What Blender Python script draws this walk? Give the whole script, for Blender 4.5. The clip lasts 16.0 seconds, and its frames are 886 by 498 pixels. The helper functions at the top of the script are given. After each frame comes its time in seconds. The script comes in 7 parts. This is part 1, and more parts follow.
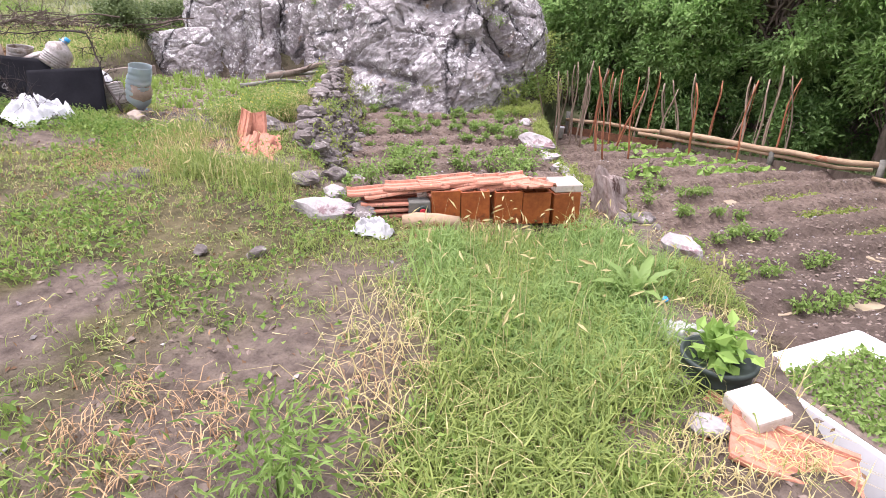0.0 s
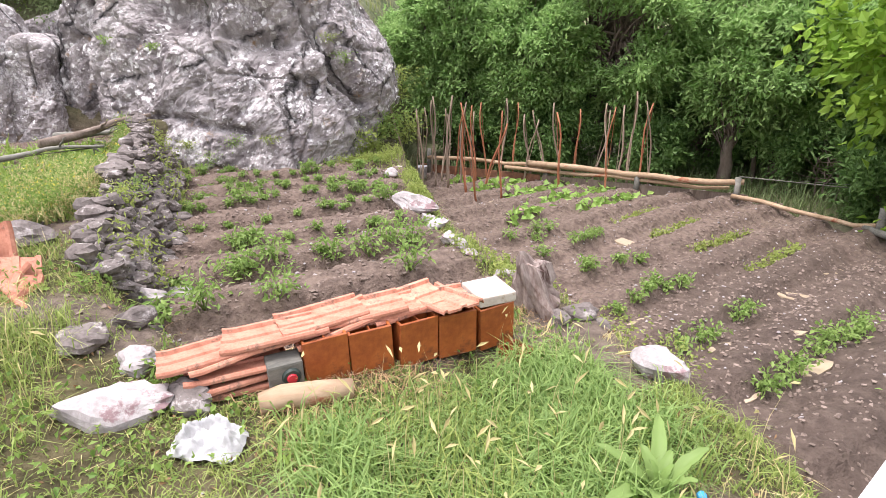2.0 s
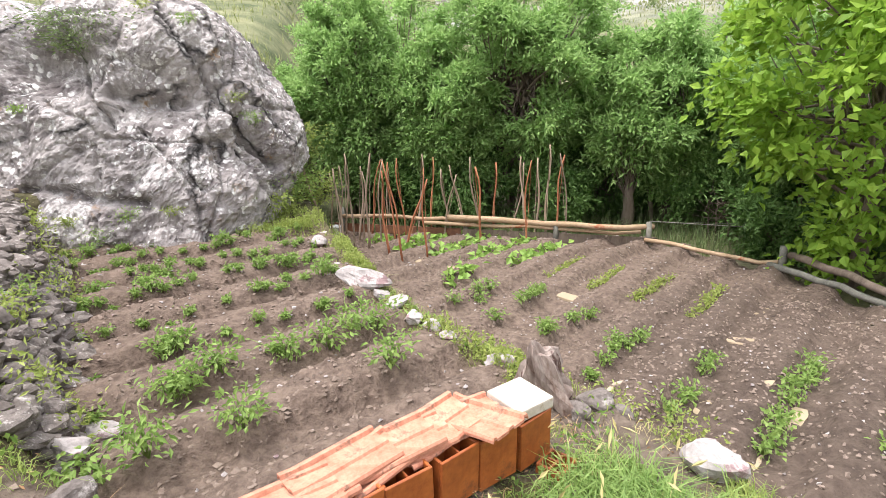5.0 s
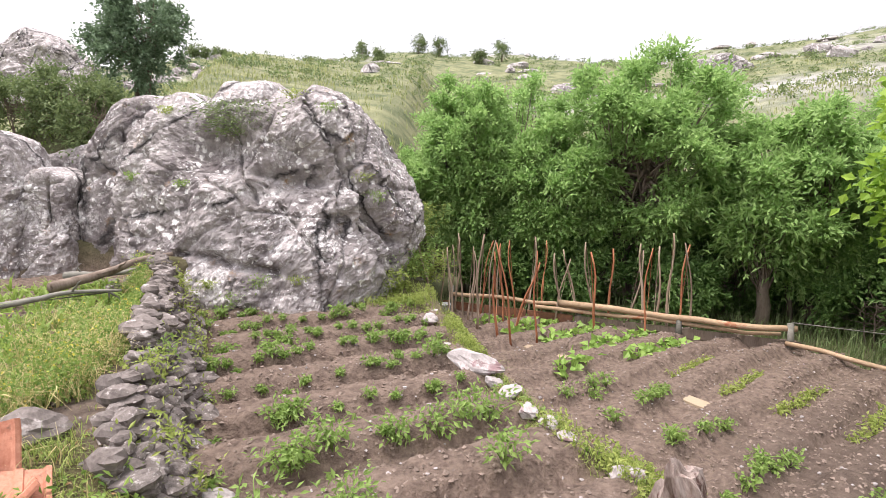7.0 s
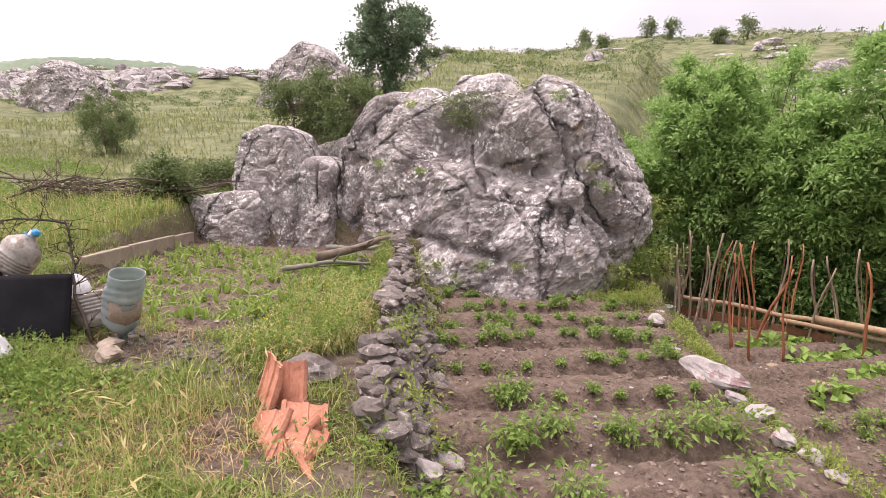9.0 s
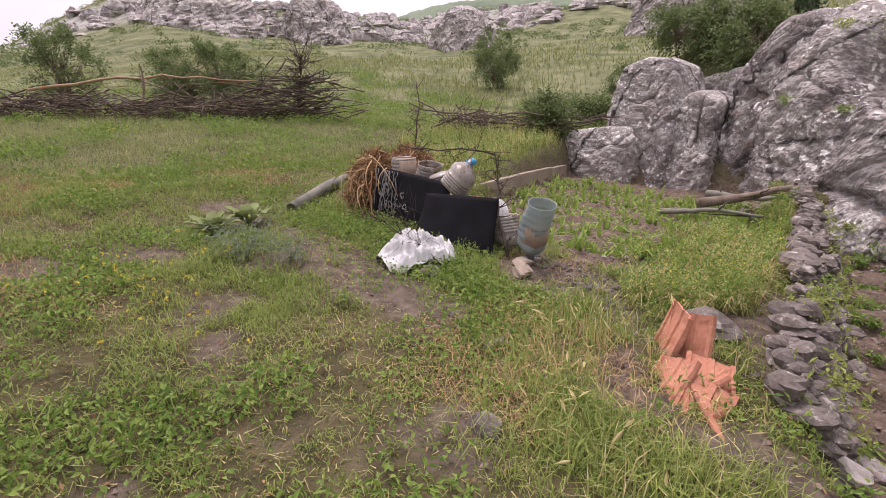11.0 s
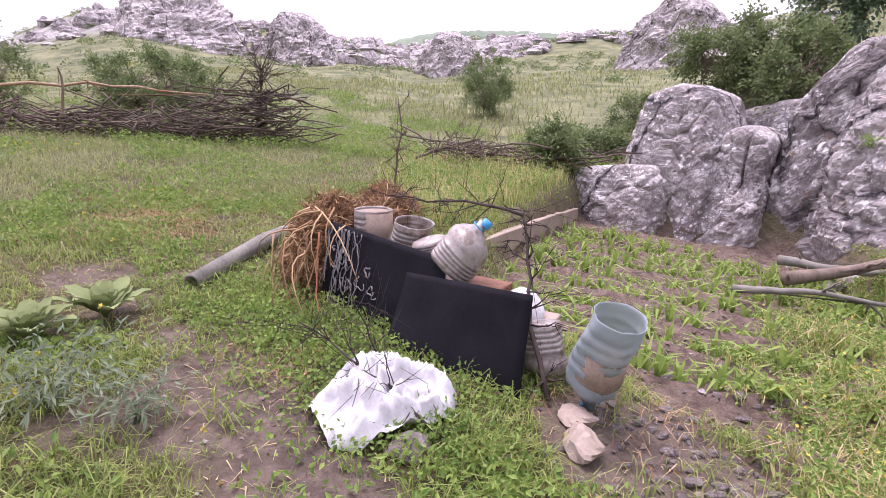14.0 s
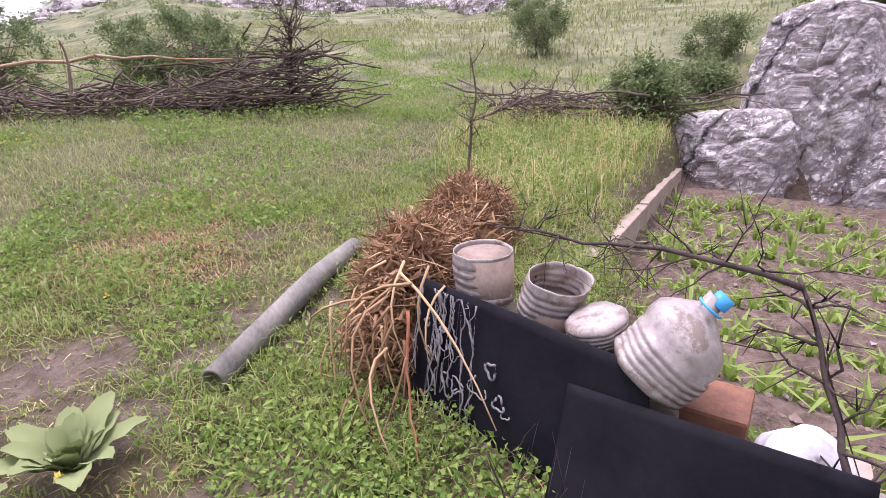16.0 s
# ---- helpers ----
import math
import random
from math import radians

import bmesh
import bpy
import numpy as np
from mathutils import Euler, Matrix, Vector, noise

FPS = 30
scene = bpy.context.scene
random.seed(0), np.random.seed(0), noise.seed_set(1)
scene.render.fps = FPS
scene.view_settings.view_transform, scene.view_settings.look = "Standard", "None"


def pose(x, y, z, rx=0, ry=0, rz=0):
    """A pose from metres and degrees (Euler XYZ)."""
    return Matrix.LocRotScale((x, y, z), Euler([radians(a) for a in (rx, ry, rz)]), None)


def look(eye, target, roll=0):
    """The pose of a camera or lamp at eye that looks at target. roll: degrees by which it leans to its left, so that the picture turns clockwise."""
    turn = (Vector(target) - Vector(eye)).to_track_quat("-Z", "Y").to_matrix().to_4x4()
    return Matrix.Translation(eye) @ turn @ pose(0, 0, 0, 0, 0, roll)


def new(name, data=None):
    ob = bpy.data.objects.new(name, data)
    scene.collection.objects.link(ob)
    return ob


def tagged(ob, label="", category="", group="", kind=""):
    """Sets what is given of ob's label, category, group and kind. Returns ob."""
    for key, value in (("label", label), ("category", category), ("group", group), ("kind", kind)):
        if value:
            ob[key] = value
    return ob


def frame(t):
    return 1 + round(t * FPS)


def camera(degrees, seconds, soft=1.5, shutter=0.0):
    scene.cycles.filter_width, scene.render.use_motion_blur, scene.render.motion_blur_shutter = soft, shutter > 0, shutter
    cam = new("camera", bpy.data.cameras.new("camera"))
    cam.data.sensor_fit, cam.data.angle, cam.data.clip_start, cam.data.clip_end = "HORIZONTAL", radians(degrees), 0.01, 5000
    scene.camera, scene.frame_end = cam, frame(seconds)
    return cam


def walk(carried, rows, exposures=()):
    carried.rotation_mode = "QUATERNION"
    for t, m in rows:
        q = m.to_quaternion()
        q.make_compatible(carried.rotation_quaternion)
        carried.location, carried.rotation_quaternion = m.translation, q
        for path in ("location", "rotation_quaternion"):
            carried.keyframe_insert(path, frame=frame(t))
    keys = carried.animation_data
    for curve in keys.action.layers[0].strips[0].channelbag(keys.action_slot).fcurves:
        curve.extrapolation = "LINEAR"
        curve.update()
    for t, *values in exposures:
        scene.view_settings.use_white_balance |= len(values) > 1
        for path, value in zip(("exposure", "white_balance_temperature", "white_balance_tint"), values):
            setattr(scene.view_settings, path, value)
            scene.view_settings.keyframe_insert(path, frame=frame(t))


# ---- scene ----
import mathutils

cam = camera(79.0, 16.0, soft=0.7)
PATH = [
    (0, (0.027, 0.01, 1.492), (-0.505, 1.755, 0.673), 0.7),
    (0.5, (-0.119, 0.429, 1.459), (-0.978, 2.062, 0.687), 1.4),
    (1, (-0.34, 0.757, 1.44), (-1.142, 2.406, 0.642), 1.9),
    (1.5, (-0.424, 1.035, 1.483), (-0.903, 2.805, 0.685), 0.5),
    (2, (-0.431, 1.349, 1.575), (-0.46, 3.208, 0.837), -0.8),
    (2.5, (-0.5, 1.533, 1.607), (-0.282, 3.411, 0.955), 1.2),
    (3, (-0.674, 1.614, 1.68), (-0.333, 3.463, 0.998), -0.9),
    (3.2, (-0.751, 1.603, 1.731), (-0.388, 3.464, 1.093), -1.9),
    (5.3, (-1.013, 1.901, 1.698), (-0.628, 3.78, 1.13), -0.8),
    (5.5, (-1.024, 1.906, 1.717), (-0.678, 3.801, 1.178), -0.9),
    (6, (-1.04, 1.916, 1.737), (-0.746, 3.846, 1.304), -0.7),
    (6.5, (-1.07, 1.942, 1.762), (-0.87, 3.9, 1.403), -0.4),
    (7, (-1.113, 2.001, 1.72), (-1.094, 3.978, 1.417), 0.2),
    (7.5, (-1.165, 1.979, 1.723), (-1.35, 3.948, 1.423), 0.7),
    (8, (-1.216, 2.011, 1.704), (-1.574, 3.954, 1.392), 0.6),
    (8.5, (-1.252, 2.001, 1.694), (-1.762, 3.909, 1.382), 0.5),
    (9, (-1.293, 1.992, 1.683), (-2.018, 3.825, 1.348), 0.4),
    (9.5, (-1.319, 1.912, 1.699), (-2.377, 3.564, 1.307), -0.2),
    (9.7, (-1.345, 1.883, 1.709), (-2.522, 3.438, 1.266), 1.0),
    (10, (-1.373, 1.773, 1.72), (-2.758, 3.145, 1.27), -1.0),
    (10.2, (-1.394, 1.698, 1.739), (-2.844, 2.99, 1.262), -0.9),
    (12.3, (-2.126, 2.024, 1.685), (-3.851, 2.841, 1.087), -1.1),
    (12.5, (-2.223, 2.117, 1.664), (-3.869, 3.058, 1.026), 0.1),
    (13, (-2.537, 2.258, 1.649), (-4.071, 3.421, 1.104), -0.1),
    (13.5, (-2.817, 2.44, 1.631), (-4.335, 3.597, 1.033), 1.3),
    (14, (-3.155, 2.658, 1.675), (-4.749, 3.767, 1.196), 2.0),
    (14.5, (-3.572, 2.794, 1.665), (-5.271, 3.722, 1.162), 0.5),
    (15, (-3.933, 2.858, 1.748), (-5.634, 3.74, 1.173), -0.7),
    (15.5, (-4.22, 2.966, 1.754), (-5.907, 3.862, 1.162), -1.2),
    (16, (-4.451, 3.044, 1.809), (-6.077, 3.992, 1.134), -2.4),
]
walk(cam, [(t, look(eye, target, roll)) for t, eye, target, roll in PATH],
     exposures=[(0.0, 0.97, 6200, 28), (1.5, 1.01, 6300, 26), (3.0, 0.96, 6450, 13), (5.5, 1.07, 6500, 16), (6.5, 1.09, 6500, 18), (7.0, 0.9, 6600, 20), (8.0, 0.53, 6800, 25), (9.0, 0.56, 6950, 28), (10.0, 0.14, 6850, 27), (12.5, 0.21, 6550, 39), (13.5, 0.59, 6250, 41), (16.0, 0.81, 6100, 41)])

# ---- light ----
world = bpy.data.worlds.new("overcast_sky")
scene.world = world
world.use_nodes = True
wn = world.node_tree
sky = wn.nodes.new("ShaderNodeTexSky")
sky.sky_type, sky.sun_disc, sky.sun_elevation, sky.sun_rotation = "NISHITA", False, radians(70), radians(-90)
sky.dust_density, sky.air_density = 4.0, 1.0
cloud = wn.nodes.new("ShaderNodeTexNoise")
cloud.inputs["Scale"].default_value, cloud.inputs["Detail"].default_value = 2.2, 5
ramp = wn.nodes.new("ShaderNodeValToRGB")
ramp.color_ramp.elements[0].position, ramp.color_ramp.elements[0].color = 0.3, (0.70, 0.74, 0.80, 1)
ramp.color_ramp.elements[1].position, ramp.color_ramp.elements[1].color = 0.7, (1.0, 1.0, 1.0, 1)
veil = wn.nodes.new("ShaderNodeMix")
veil.data_type = "RGBA"
veil.inputs["Factor"].default_value = 0.9
scale_sky = wn.nodes.new("ShaderNodeMix")
scale_sky.data_type, scale_sky.blend_type = "RGBA", "MULTIPLY"
scale_sky.inputs["Factor"].default_value = 1.0
scale_sky.inputs["B"].default_value = (0.1, 0.1, 0.1, 1)
wn.links.new(cloud.outputs["Fac"], ramp.inputs["Fac"])
wn.links.new(sky.outputs["Color"], scale_sky.inputs["A"])
wn.links.new(scale_sky.outputs["Result"], veil.inputs["A"])
wn.links.new(ramp.outputs["Color"], veil.inputs["B"])
wn.links.new(veil.outputs["Result"], wn.nodes["Background"].inputs["Color"])
aim, parts, height = wn.nodes.new("ShaderNodeTexCoord"), wn.nodes.new("ShaderNodeSeparateXYZ"), wn.nodes.new("ShaderNodeMapRange")
wn.links.new(aim.outputs["Generated"], parts.inputs["Vector"])
wn.links.new(parts.outputs["Z"], height.inputs["Value"])
height.inputs["From Min"].default_value, height.inputs["From Max"].default_value = 0.0, 0.9
height.inputs["To Min"].default_value, height.inputs["To Max"].default_value = 0.62, 1.65
west = wn.nodes.new("ShaderNodeMath")
west.operation, west.inputs[1].default_value = "MULTIPLY_ADD", -0.32
wn.links.new(parts.outputs["X"], west.inputs[0])
wn.links.new(height.outputs["Result"], west.inputs[2])
wn.links.new(west.outputs[0], wn.nodes["Background"].inputs["Strength"])
sun = new("sun", bpy.data.lights.new("sun", "SUN"))
sun.data.energy, sun.data.angle, sun.data.color = 2.4, radians(24), (1.0, 0.97, 0.92)
sun.matrix_world = look((-9, 5, 24), (-2, 5, 0))


# ---- materials ----
def rgb(c, k=1.0):
    return (c[0] * k, c[1] * k, c[2] * k, 1)


def material(name, dark, light, scale=8.0, rough=0.8, bump=0.3, metal=0.0, fine=6.0, spot=None, spot_at=0.62, spot_scale=3.0, each=0.0, stretch=(1, 1, 1), spec=0.3, glow=0.0, distance=0.01):
    """A surface of two tones that vary at two scales, with relief, spots of a third tone, and a shift from piece to piece."""
    m = bpy.data.materials.new(name)
    m.use_nodes = True
    nt = m.node_tree
    n, l = nt.nodes, nt.links
    b = n["Principled BSDF"]
    b.inputs["Roughness"].default_value, b.inputs["Metallic"].default_value = rough, metal
    b.inputs["Specular IOR Level"].default_value = spec
    tc, mp = n.new("ShaderNodeTexCoord"), n.new("ShaderNodeMapping")
    mp.inputs["Scale"].default_value = stretch
    l.new(tc.outputs["Object"], mp.inputs["Vector"])
    a, f = n.new("ShaderNodeTexNoise"), n.new("ShaderNodeTexNoise")
    a.inputs["Scale"].default_value, a.inputs["Detail"].default_value = scale, 4
    f.inputs["Scale"].default_value, f.inputs["Detail"].default_value, f.inputs["Roughness"].default_value = scale * fine, 6, 0.65
    add = n.new("ShaderNodeMix")
    add.inputs["Factor"].default_value = 0.45
    for t in (a, f):
        l.new(mp.outputs["Vector"], t.inputs["Vector"])
    l.new(a.outputs["Fac"], add.inputs["A"])
    l.new(f.outputs["Fac"], add.inputs["B"])
    r = n.new("ShaderNodeValToRGB")
    r.color_ramp.elements[0].position, r.color_ramp.elements[0].color = 0.34, rgb(dark)
    r.color_ramp.elements[1].position, r.color_ramp.elements[1].color = 0.66, rgb(light)
    l.new(add.outputs["Result"], r.inputs["Fac"])
    out = r.outputs["Color"]
    if spot:
        s, sr, mix = n.new("ShaderNodeTexNoise"), n.new("ShaderNodeMapRange"), n.new("ShaderNodeMix")
        s.inputs["Scale"].default_value, s.inputs["Detail"].default_value, s.inputs["Roughness"].default_value = spot_scale, 7, 0.7
        l.new(mp.outputs["Vector"], s.inputs["Vector"])
        l.new(s.outputs["Fac"], sr.inputs["Value"])
        sr.inputs["From Min"].default_value, sr.inputs["From Max"].default_value = spot_at - 0.03, spot_at + 0.03
        mix.data_type = "RGBA"
        l.new(sr.outputs["Result"], mix.inputs["Factor"])
        l.new(out, mix.inputs["A"])
        mix.inputs["B"].default_value = rgb(spot)
        out = mix.outputs["Result"]
    if each:
        g, o, h, v = n.new("ShaderNodeNewGeometry"), n.new("ShaderNodeObjectInfo"), n.new("ShaderNodeHueSaturation"), n.new("ShaderNodeMath")
        sm = n.new("ShaderNodeMath")
        sm.operation = "ADD"
        l.new(g.outputs["Random Per Island"], sm.inputs[0])
        l.new(o.outputs["Random"], sm.inputs[1])
        v.operation, v.inputs[1].default_value, v.inputs[2].default_value = "MULTIPLY_ADD", each, 1 - each
        l.new(sm.outputs[0], v.inputs[0])
        l.new(v.outputs[0], h.inputs["Value"])
        l.new(out, h.inputs["Color"])
        out = h.outputs["Color"]
    l.new(out, b.inputs["Base Color"])
    if bump:
        bp = n.new("ShaderNodeBump")
        bp.inputs["Strength"].default_value, bp.inputs["Distance"].default_value = bump, distance
        l.new(add.outputs["Result"], bp.inputs["Height"])
        l.new(bp.outputs["Normal"], b.inputs["Normal"])
    return m


def leaf_material(name, dark, light, each=0.6, through_light=0.35, rough=0.5, yellow=None):
    """Leaves: each its own tone between two greens, partly let through by light."""
    m = bpy.data.materials.new(name)
    m.use_nodes = True
    nt = m.node_tree
    n, l = nt.nodes, nt.links
    b = n["Principled BSDF"]
    b.inputs["Roughness"].default_value, b.inputs["Specular IOR Level"].default_value = rough, 0.25
    g, r = n.new("ShaderNodeNewGeometry"), n.new("ShaderNodeValToRGB")
    e = r.color_ramp.elements
    e[0].position, e[0].color = 0.0, rgb(dark)
    e[1].position, e[1].color = 1.0 if not yellow else 0.78, rgb(light)
    if yellow:
        e.new(1.0).color = rgb(yellow)
    tc, big, sm = n.new("ShaderNodeTexCoord"), n.new("ShaderNodeTexNoise"), n.new("ShaderNodeMix")
    big.inputs["Scale"].default_value, big.inputs["Detail"].default_value = 1.3, 3
    l.new(tc.outputs["Object"], big.inputs["Vector"])
    sm.inputs["Factor"].default_value = 1 - each
    l.new(g.outputs["Random Per Island"], sm.inputs["A"])
    l.new(big.outputs["Fac"], sm.inputs["B"])
    l.new(sm.outputs["Result"], r.inputs["Fac"])
    l.new(r.outputs["Color"], b.inputs["Base Color"])
    tr, mx = n.new("ShaderNodeBsdfTranslucent"), n.new("ShaderNodeMixShader")
    l.new(r.outputs["Color"], tr.inputs["Color"])
    mx.inputs["Fac"].default_value = through_light
    l.new(b.outputs["BSDF"], mx.inputs[1])
    l.new(tr.outputs["BSDF"], mx.inputs[2])
    l.new(mx.outputs["Shader"], n["Material Output"].inputs["Surface"])
    return m


def rock_material():
    """Grey limestone: dark wet streaks, pale scrubbed areas, and round crusts of white lichen."""
    m = bpy.data.materials.new("lichen_limestone")
    m.use_nodes = True
    nt = m.node_tree
    n, l = nt.nodes, nt.links
    b = n["Principled BSDF"]
    b.inputs["Roughness"].default_value, b.inputs["Specular IOR Level"].default_value = 0.9, 0.2
    tc = n.new("ShaderNodeTexCoord")

    def noise_at(scale, detail=6, rough=0.6, distort=0.0):
        t = n.new("ShaderNodeTexNoise")
        t.inputs["Scale"].default_value, t.inputs["Detail"].default_value, t.inputs["Roughness"].default_value, t.inputs["Distortion"].default_value = scale, detail, rough, distort
        l.new(tc.outputs["Object"], t.inputs["Vector"])
        return t.outputs["Fac"]

    def step(v, lo, hi):
        r = n.new("ShaderNodeMapRange")
        l.new(v, r.inputs["Value"])
        r.inputs["From Min"].default_value, r.inputs["From Max"].default_value = lo, hi
        return r.outputs["Result"]

    def mix(f, a, c):
        x = n.new("ShaderNodeMix")
        x.data_type = "RGBA"
        l.new(f, x.inputs["Factor"])
        for s, v in (("A", a), ("B", c)):
            if isinstance(v, tuple):
                x.inputs[s].default_value = rgb(v)
            else:
                l.new(v, x.inputs[s])
        return x.outputs["Result"]

    def times(a, c):
        x = n.new("ShaderNodeMath")
        x.operation = "MULTIPLY"
        l.new(a, x.inputs[0])
        l.new(c, x.inputs[1])
        return x.outputs[0]

    c = mix(step(noise_at(5, 8, 0.75), 0.30, 0.70), (0.19, 0.168, 0.162), (0.52, 0.485, 0.465))
    c = mix(times(step(noise_at(0.9, 6, 0.65), 0.46, 0.62), step(noise_at(11, 6, 0.7), 0.30, 0.55)), c, (0.135, 0.115, 0.115))
    c = mix(times(step(noise_at(1.6, 7, 0.7), 0.52, 0.64), step(noise_at(19, 5, 0.7), 0.42, 0.60)), c, (0.74, 0.72, 0.70))
    vo = n.new("ShaderNodeTexVoronoi")
    vo.inputs["Scale"].default_value = 8.5
    warp, wadd = n.new("ShaderNodeTexNoise"), n.new("ShaderNodeMix")
    warp.inputs["Scale"].default_value = 9
    wadd.data_type = "VECTOR"
    wadd.inputs["Factor"].default_value = 0.12
    l.new(tc.outputs["Object"], warp.inputs["Vector"])
    l.new(tc.outputs["Object"], wadd.inputs["A"])
    l.new(warp.outputs["Color"], wadd.inputs["B"])
    l.new(wadd.outputs["Result"], vo.inputs["Vector"])
    c = mix(times(step(vo.outputs["Distance"], 0.36, 0.25), step(noise_at(2.2, 6, 0.75), 0.47, 0.56)), c, (0.80, 0.79, 0.765))
    v2 = n.new("ShaderNodeTexVoronoi")
    v2.inputs["Scale"].default_value = 21
    l.new(wadd.outputs["Result"], v2.inputs["Vector"])
    c = mix(times(step(v2.outputs["Distance"], 0.38, 0.24), step(noise_at(1.7, 6, 0.75), 0.49, 0.58)), c, (0.76, 0.75, 0.735))
    wv = n.new("ShaderNodeTexVoronoi")
    wv.feature, wv.inputs["Scale"].default_value = "DISTANCE_TO_EDGE", 0.55
    l.new(wadd.outputs["Result"], wv.inputs["Vector"])
    c = mix(times(step(wv.outputs["Distance"], 0.022, 0.0), step(noise_at(1.7, 4), 0.35, 0.5)), c, (0.03, 0.028, 0.028))
    c = mix(times(step(noise_at(3.1, 6, 0.6), 0.62, 0.72), step(noise_at(23, 3), 0.42, 0.6)), c, (0.30, 0.20, 0.12))
    l.new(c, b.inputs["Base Color"])
    bp = n.new("ShaderNodeBump")
    bp.inputs["Strength"].default_value, bp.inputs["Distance"].default_value = 0.9, 0.05
    l.new(noise_at(12, 8, 0.7), bp.inputs["Height"])
    l.new(bp.outputs["Normal"], b.inputs["Normal"])
    return m


def clear_plastic(name, tint, clear):
    m = bpy.data.materials.new(name)
    m.use_nodes = True
    n, l = m.node_tree.nodes, m.node_tree.links
    b = n["Principled BSDF"]
    b.inputs["Base Color"].default_value, b.inputs["Roughness"].default_value = rgb(tint), 0.28
    b.inputs["IOR"].default_value = 1.2
    t, r = n.new("ShaderNodeTexNoise"), n.new("ShaderNodeMapRange")
    t.inputs["Scale"].default_value, t.inputs["Detail"].default_value = 7, 5
    r.inputs["To Min"].default_value, r.inputs["To Max"].default_value = clear, clear - 0.45
    l.new(t.outputs["Fac"], r.inputs["Value"])
    l.new(r.outputs["Result"], b.inputs["Transmission Weight"])
    return m


M_WILLOW = leaf_material("willow_leaf", (0.15, 0.29, 0.075), (0.44, 0.62, 0.23), through_light=0.5, each=0.65)
M_BROAD = leaf_material("broad_leaf", (0.15, 0.30, 0.03), (0.36, 0.52, 0.08), through_light=0.5)
M_SHRUB = leaf_material("shrub_leaf", (0.09, 0.14, 0.055), (0.25, 0.315, 0.13))
M_CROP = leaf_material("crop_leaf", (0.14, 0.25, 0.055), (0.33, 0.45, 0.13), through_light=0.45)
M_SQUASH = leaf_material("squash_leaf", (0.18, 0.32, 0.07), (0.36, 0.52, 0.13), through_light=0.4)
M_CORN = leaf_material("corn_leaf", (0.13, 0.24, 0.045), (0.34, 0.44, 0.11), through_light=0.45)
M_YOUNG = leaf_material("seedling_leaf", (0.20, 0.28, 0.06), (0.40, 0.45, 0.13), through_light=0.45)
M_GRASS = leaf_material("green_grass", (0.085, 0.16, 0.035), (0.36, 0.43, 0.12), yellow=(0.62, 0.53, 0.27), through_light=0.45, each=0.55)
M_LUSH = leaf_material("lush_grass", (0.095, 0.20, 0.045), (0.33, 0.455, 0.145), yellow=(0.54, 0.51, 0.27), through_light=0.45, each=0.5)
M_STRAW = leaf_material("dry_grass", (0.42, 0.36, 0.15), (0.70, 0.61, 0.33), rough=0.7, through_light=0.4)
M_CLOVER = leaf_material("low_weeds", (0.085, 0.18, 0.035), (0.31, 0.425, 0.10), through_light=0.4, each=0.75)
M_MULLEIN = leaf_material("mullein_leaf", (0.15, 0.20, 0.08), (0.28, 0.335, 0.145), rough=0.9, through_light=0.15)
M_SAGE = leaf_material("grey_herb", (0.16, 0.22, 0.13), (0.30, 0.36, 0.24), rough=0.9)
M_YELLOW = leaf_material("yellow_petal", (0.5, 0.42, 0.05), (0.72, 0.62, 0.12))
M_HILLGRASS = leaf_material("hill_grass", (0.14, 0.18, 0.07), (0.36, 0.385, 0.17), yellow=(0.54, 0.48, 0.27), through_light=0.45)
M_THICKET = leaf_material("thicket_leaf", (0.05, 0.115, 0.03), (0.20, 0.33, 0.095), through_light=0.4)
M_PEAR = leaf_material("blue_green_leaf", (0.07, 0.125, 0.065), (0.26, 0.36, 0.22), through_light=0.35)
# dark forest green, paled in the base colour to stand for distance haze
M_HAZEWOOD = material("haze_toned_wood", (0.10, 0.145, 0.095), (0.20, 0.26, 0.18), 0.05, 0.95, 0.0, fine=9.0)
M_BARK = material("bark", (0.10, 0.075, 0.055), (0.24, 0.19, 0.15), 9, 0.9, 0.6, stretch=(1, 1, 0.25))
M_TWIG = material("grey_twig", (0.06, 0.044, 0.034), (0.18, 0.14, 0.11), 14, 0.9, 0.4, each=0.35)
M_POLE = material("grey_pole", (0.20, 0.145, 0.10), (0.36, 0.28, 0.21), 12, 0.85, 0.4, each=0.3, stretch=(1, 1, 0.2))
M_REDPOLE = material("barked_red_pole", (0.26, 0.085, 0.04), (0.42, 0.19, 0.10), 12, 0.75, 0.4, each=0.25, stretch=(1, 1, 0.2))
M_THORN = material("dark_thorn", (0.025, 0.018, 0.015), (0.08, 0.06, 0.05), 14, 0.8, 0.4)
M_LOG = material("peeled_log", (0.26, 0.17, 0.10), (0.46, 0.34, 0.22), 6, 0.8, 0.4, spot=(0.28, 0.10, 0.05), spot_at=0.6, stretch=(0.3, 1, 1))
M_GREYLOG = material("weathered_log", (0.10, 0.10, 0.085), (0.25, 0.24, 0.20), 9, 0.85, 0.4, stretch=(0.3, 1, 1))
M_ROCK = rock_material()
M_STONE = material("field_stone", (0.075, 0.062, 0.055), (0.24, 0.21, 0.19), 7, 0.9, 0.9, spot=(0.40, 0.37, 0.345), spot_at=0.6, spot_scale=9, each=0.3)
M_PALESTONE = material("pale_stone", (0.24, 0.215, 0.205), (0.46, 0.43, 0.41), 8, 0.85, 0.8, spot=(0.24, 0.16, 0.16), spot_at=0.58, spot_scale=7, each=0.2)
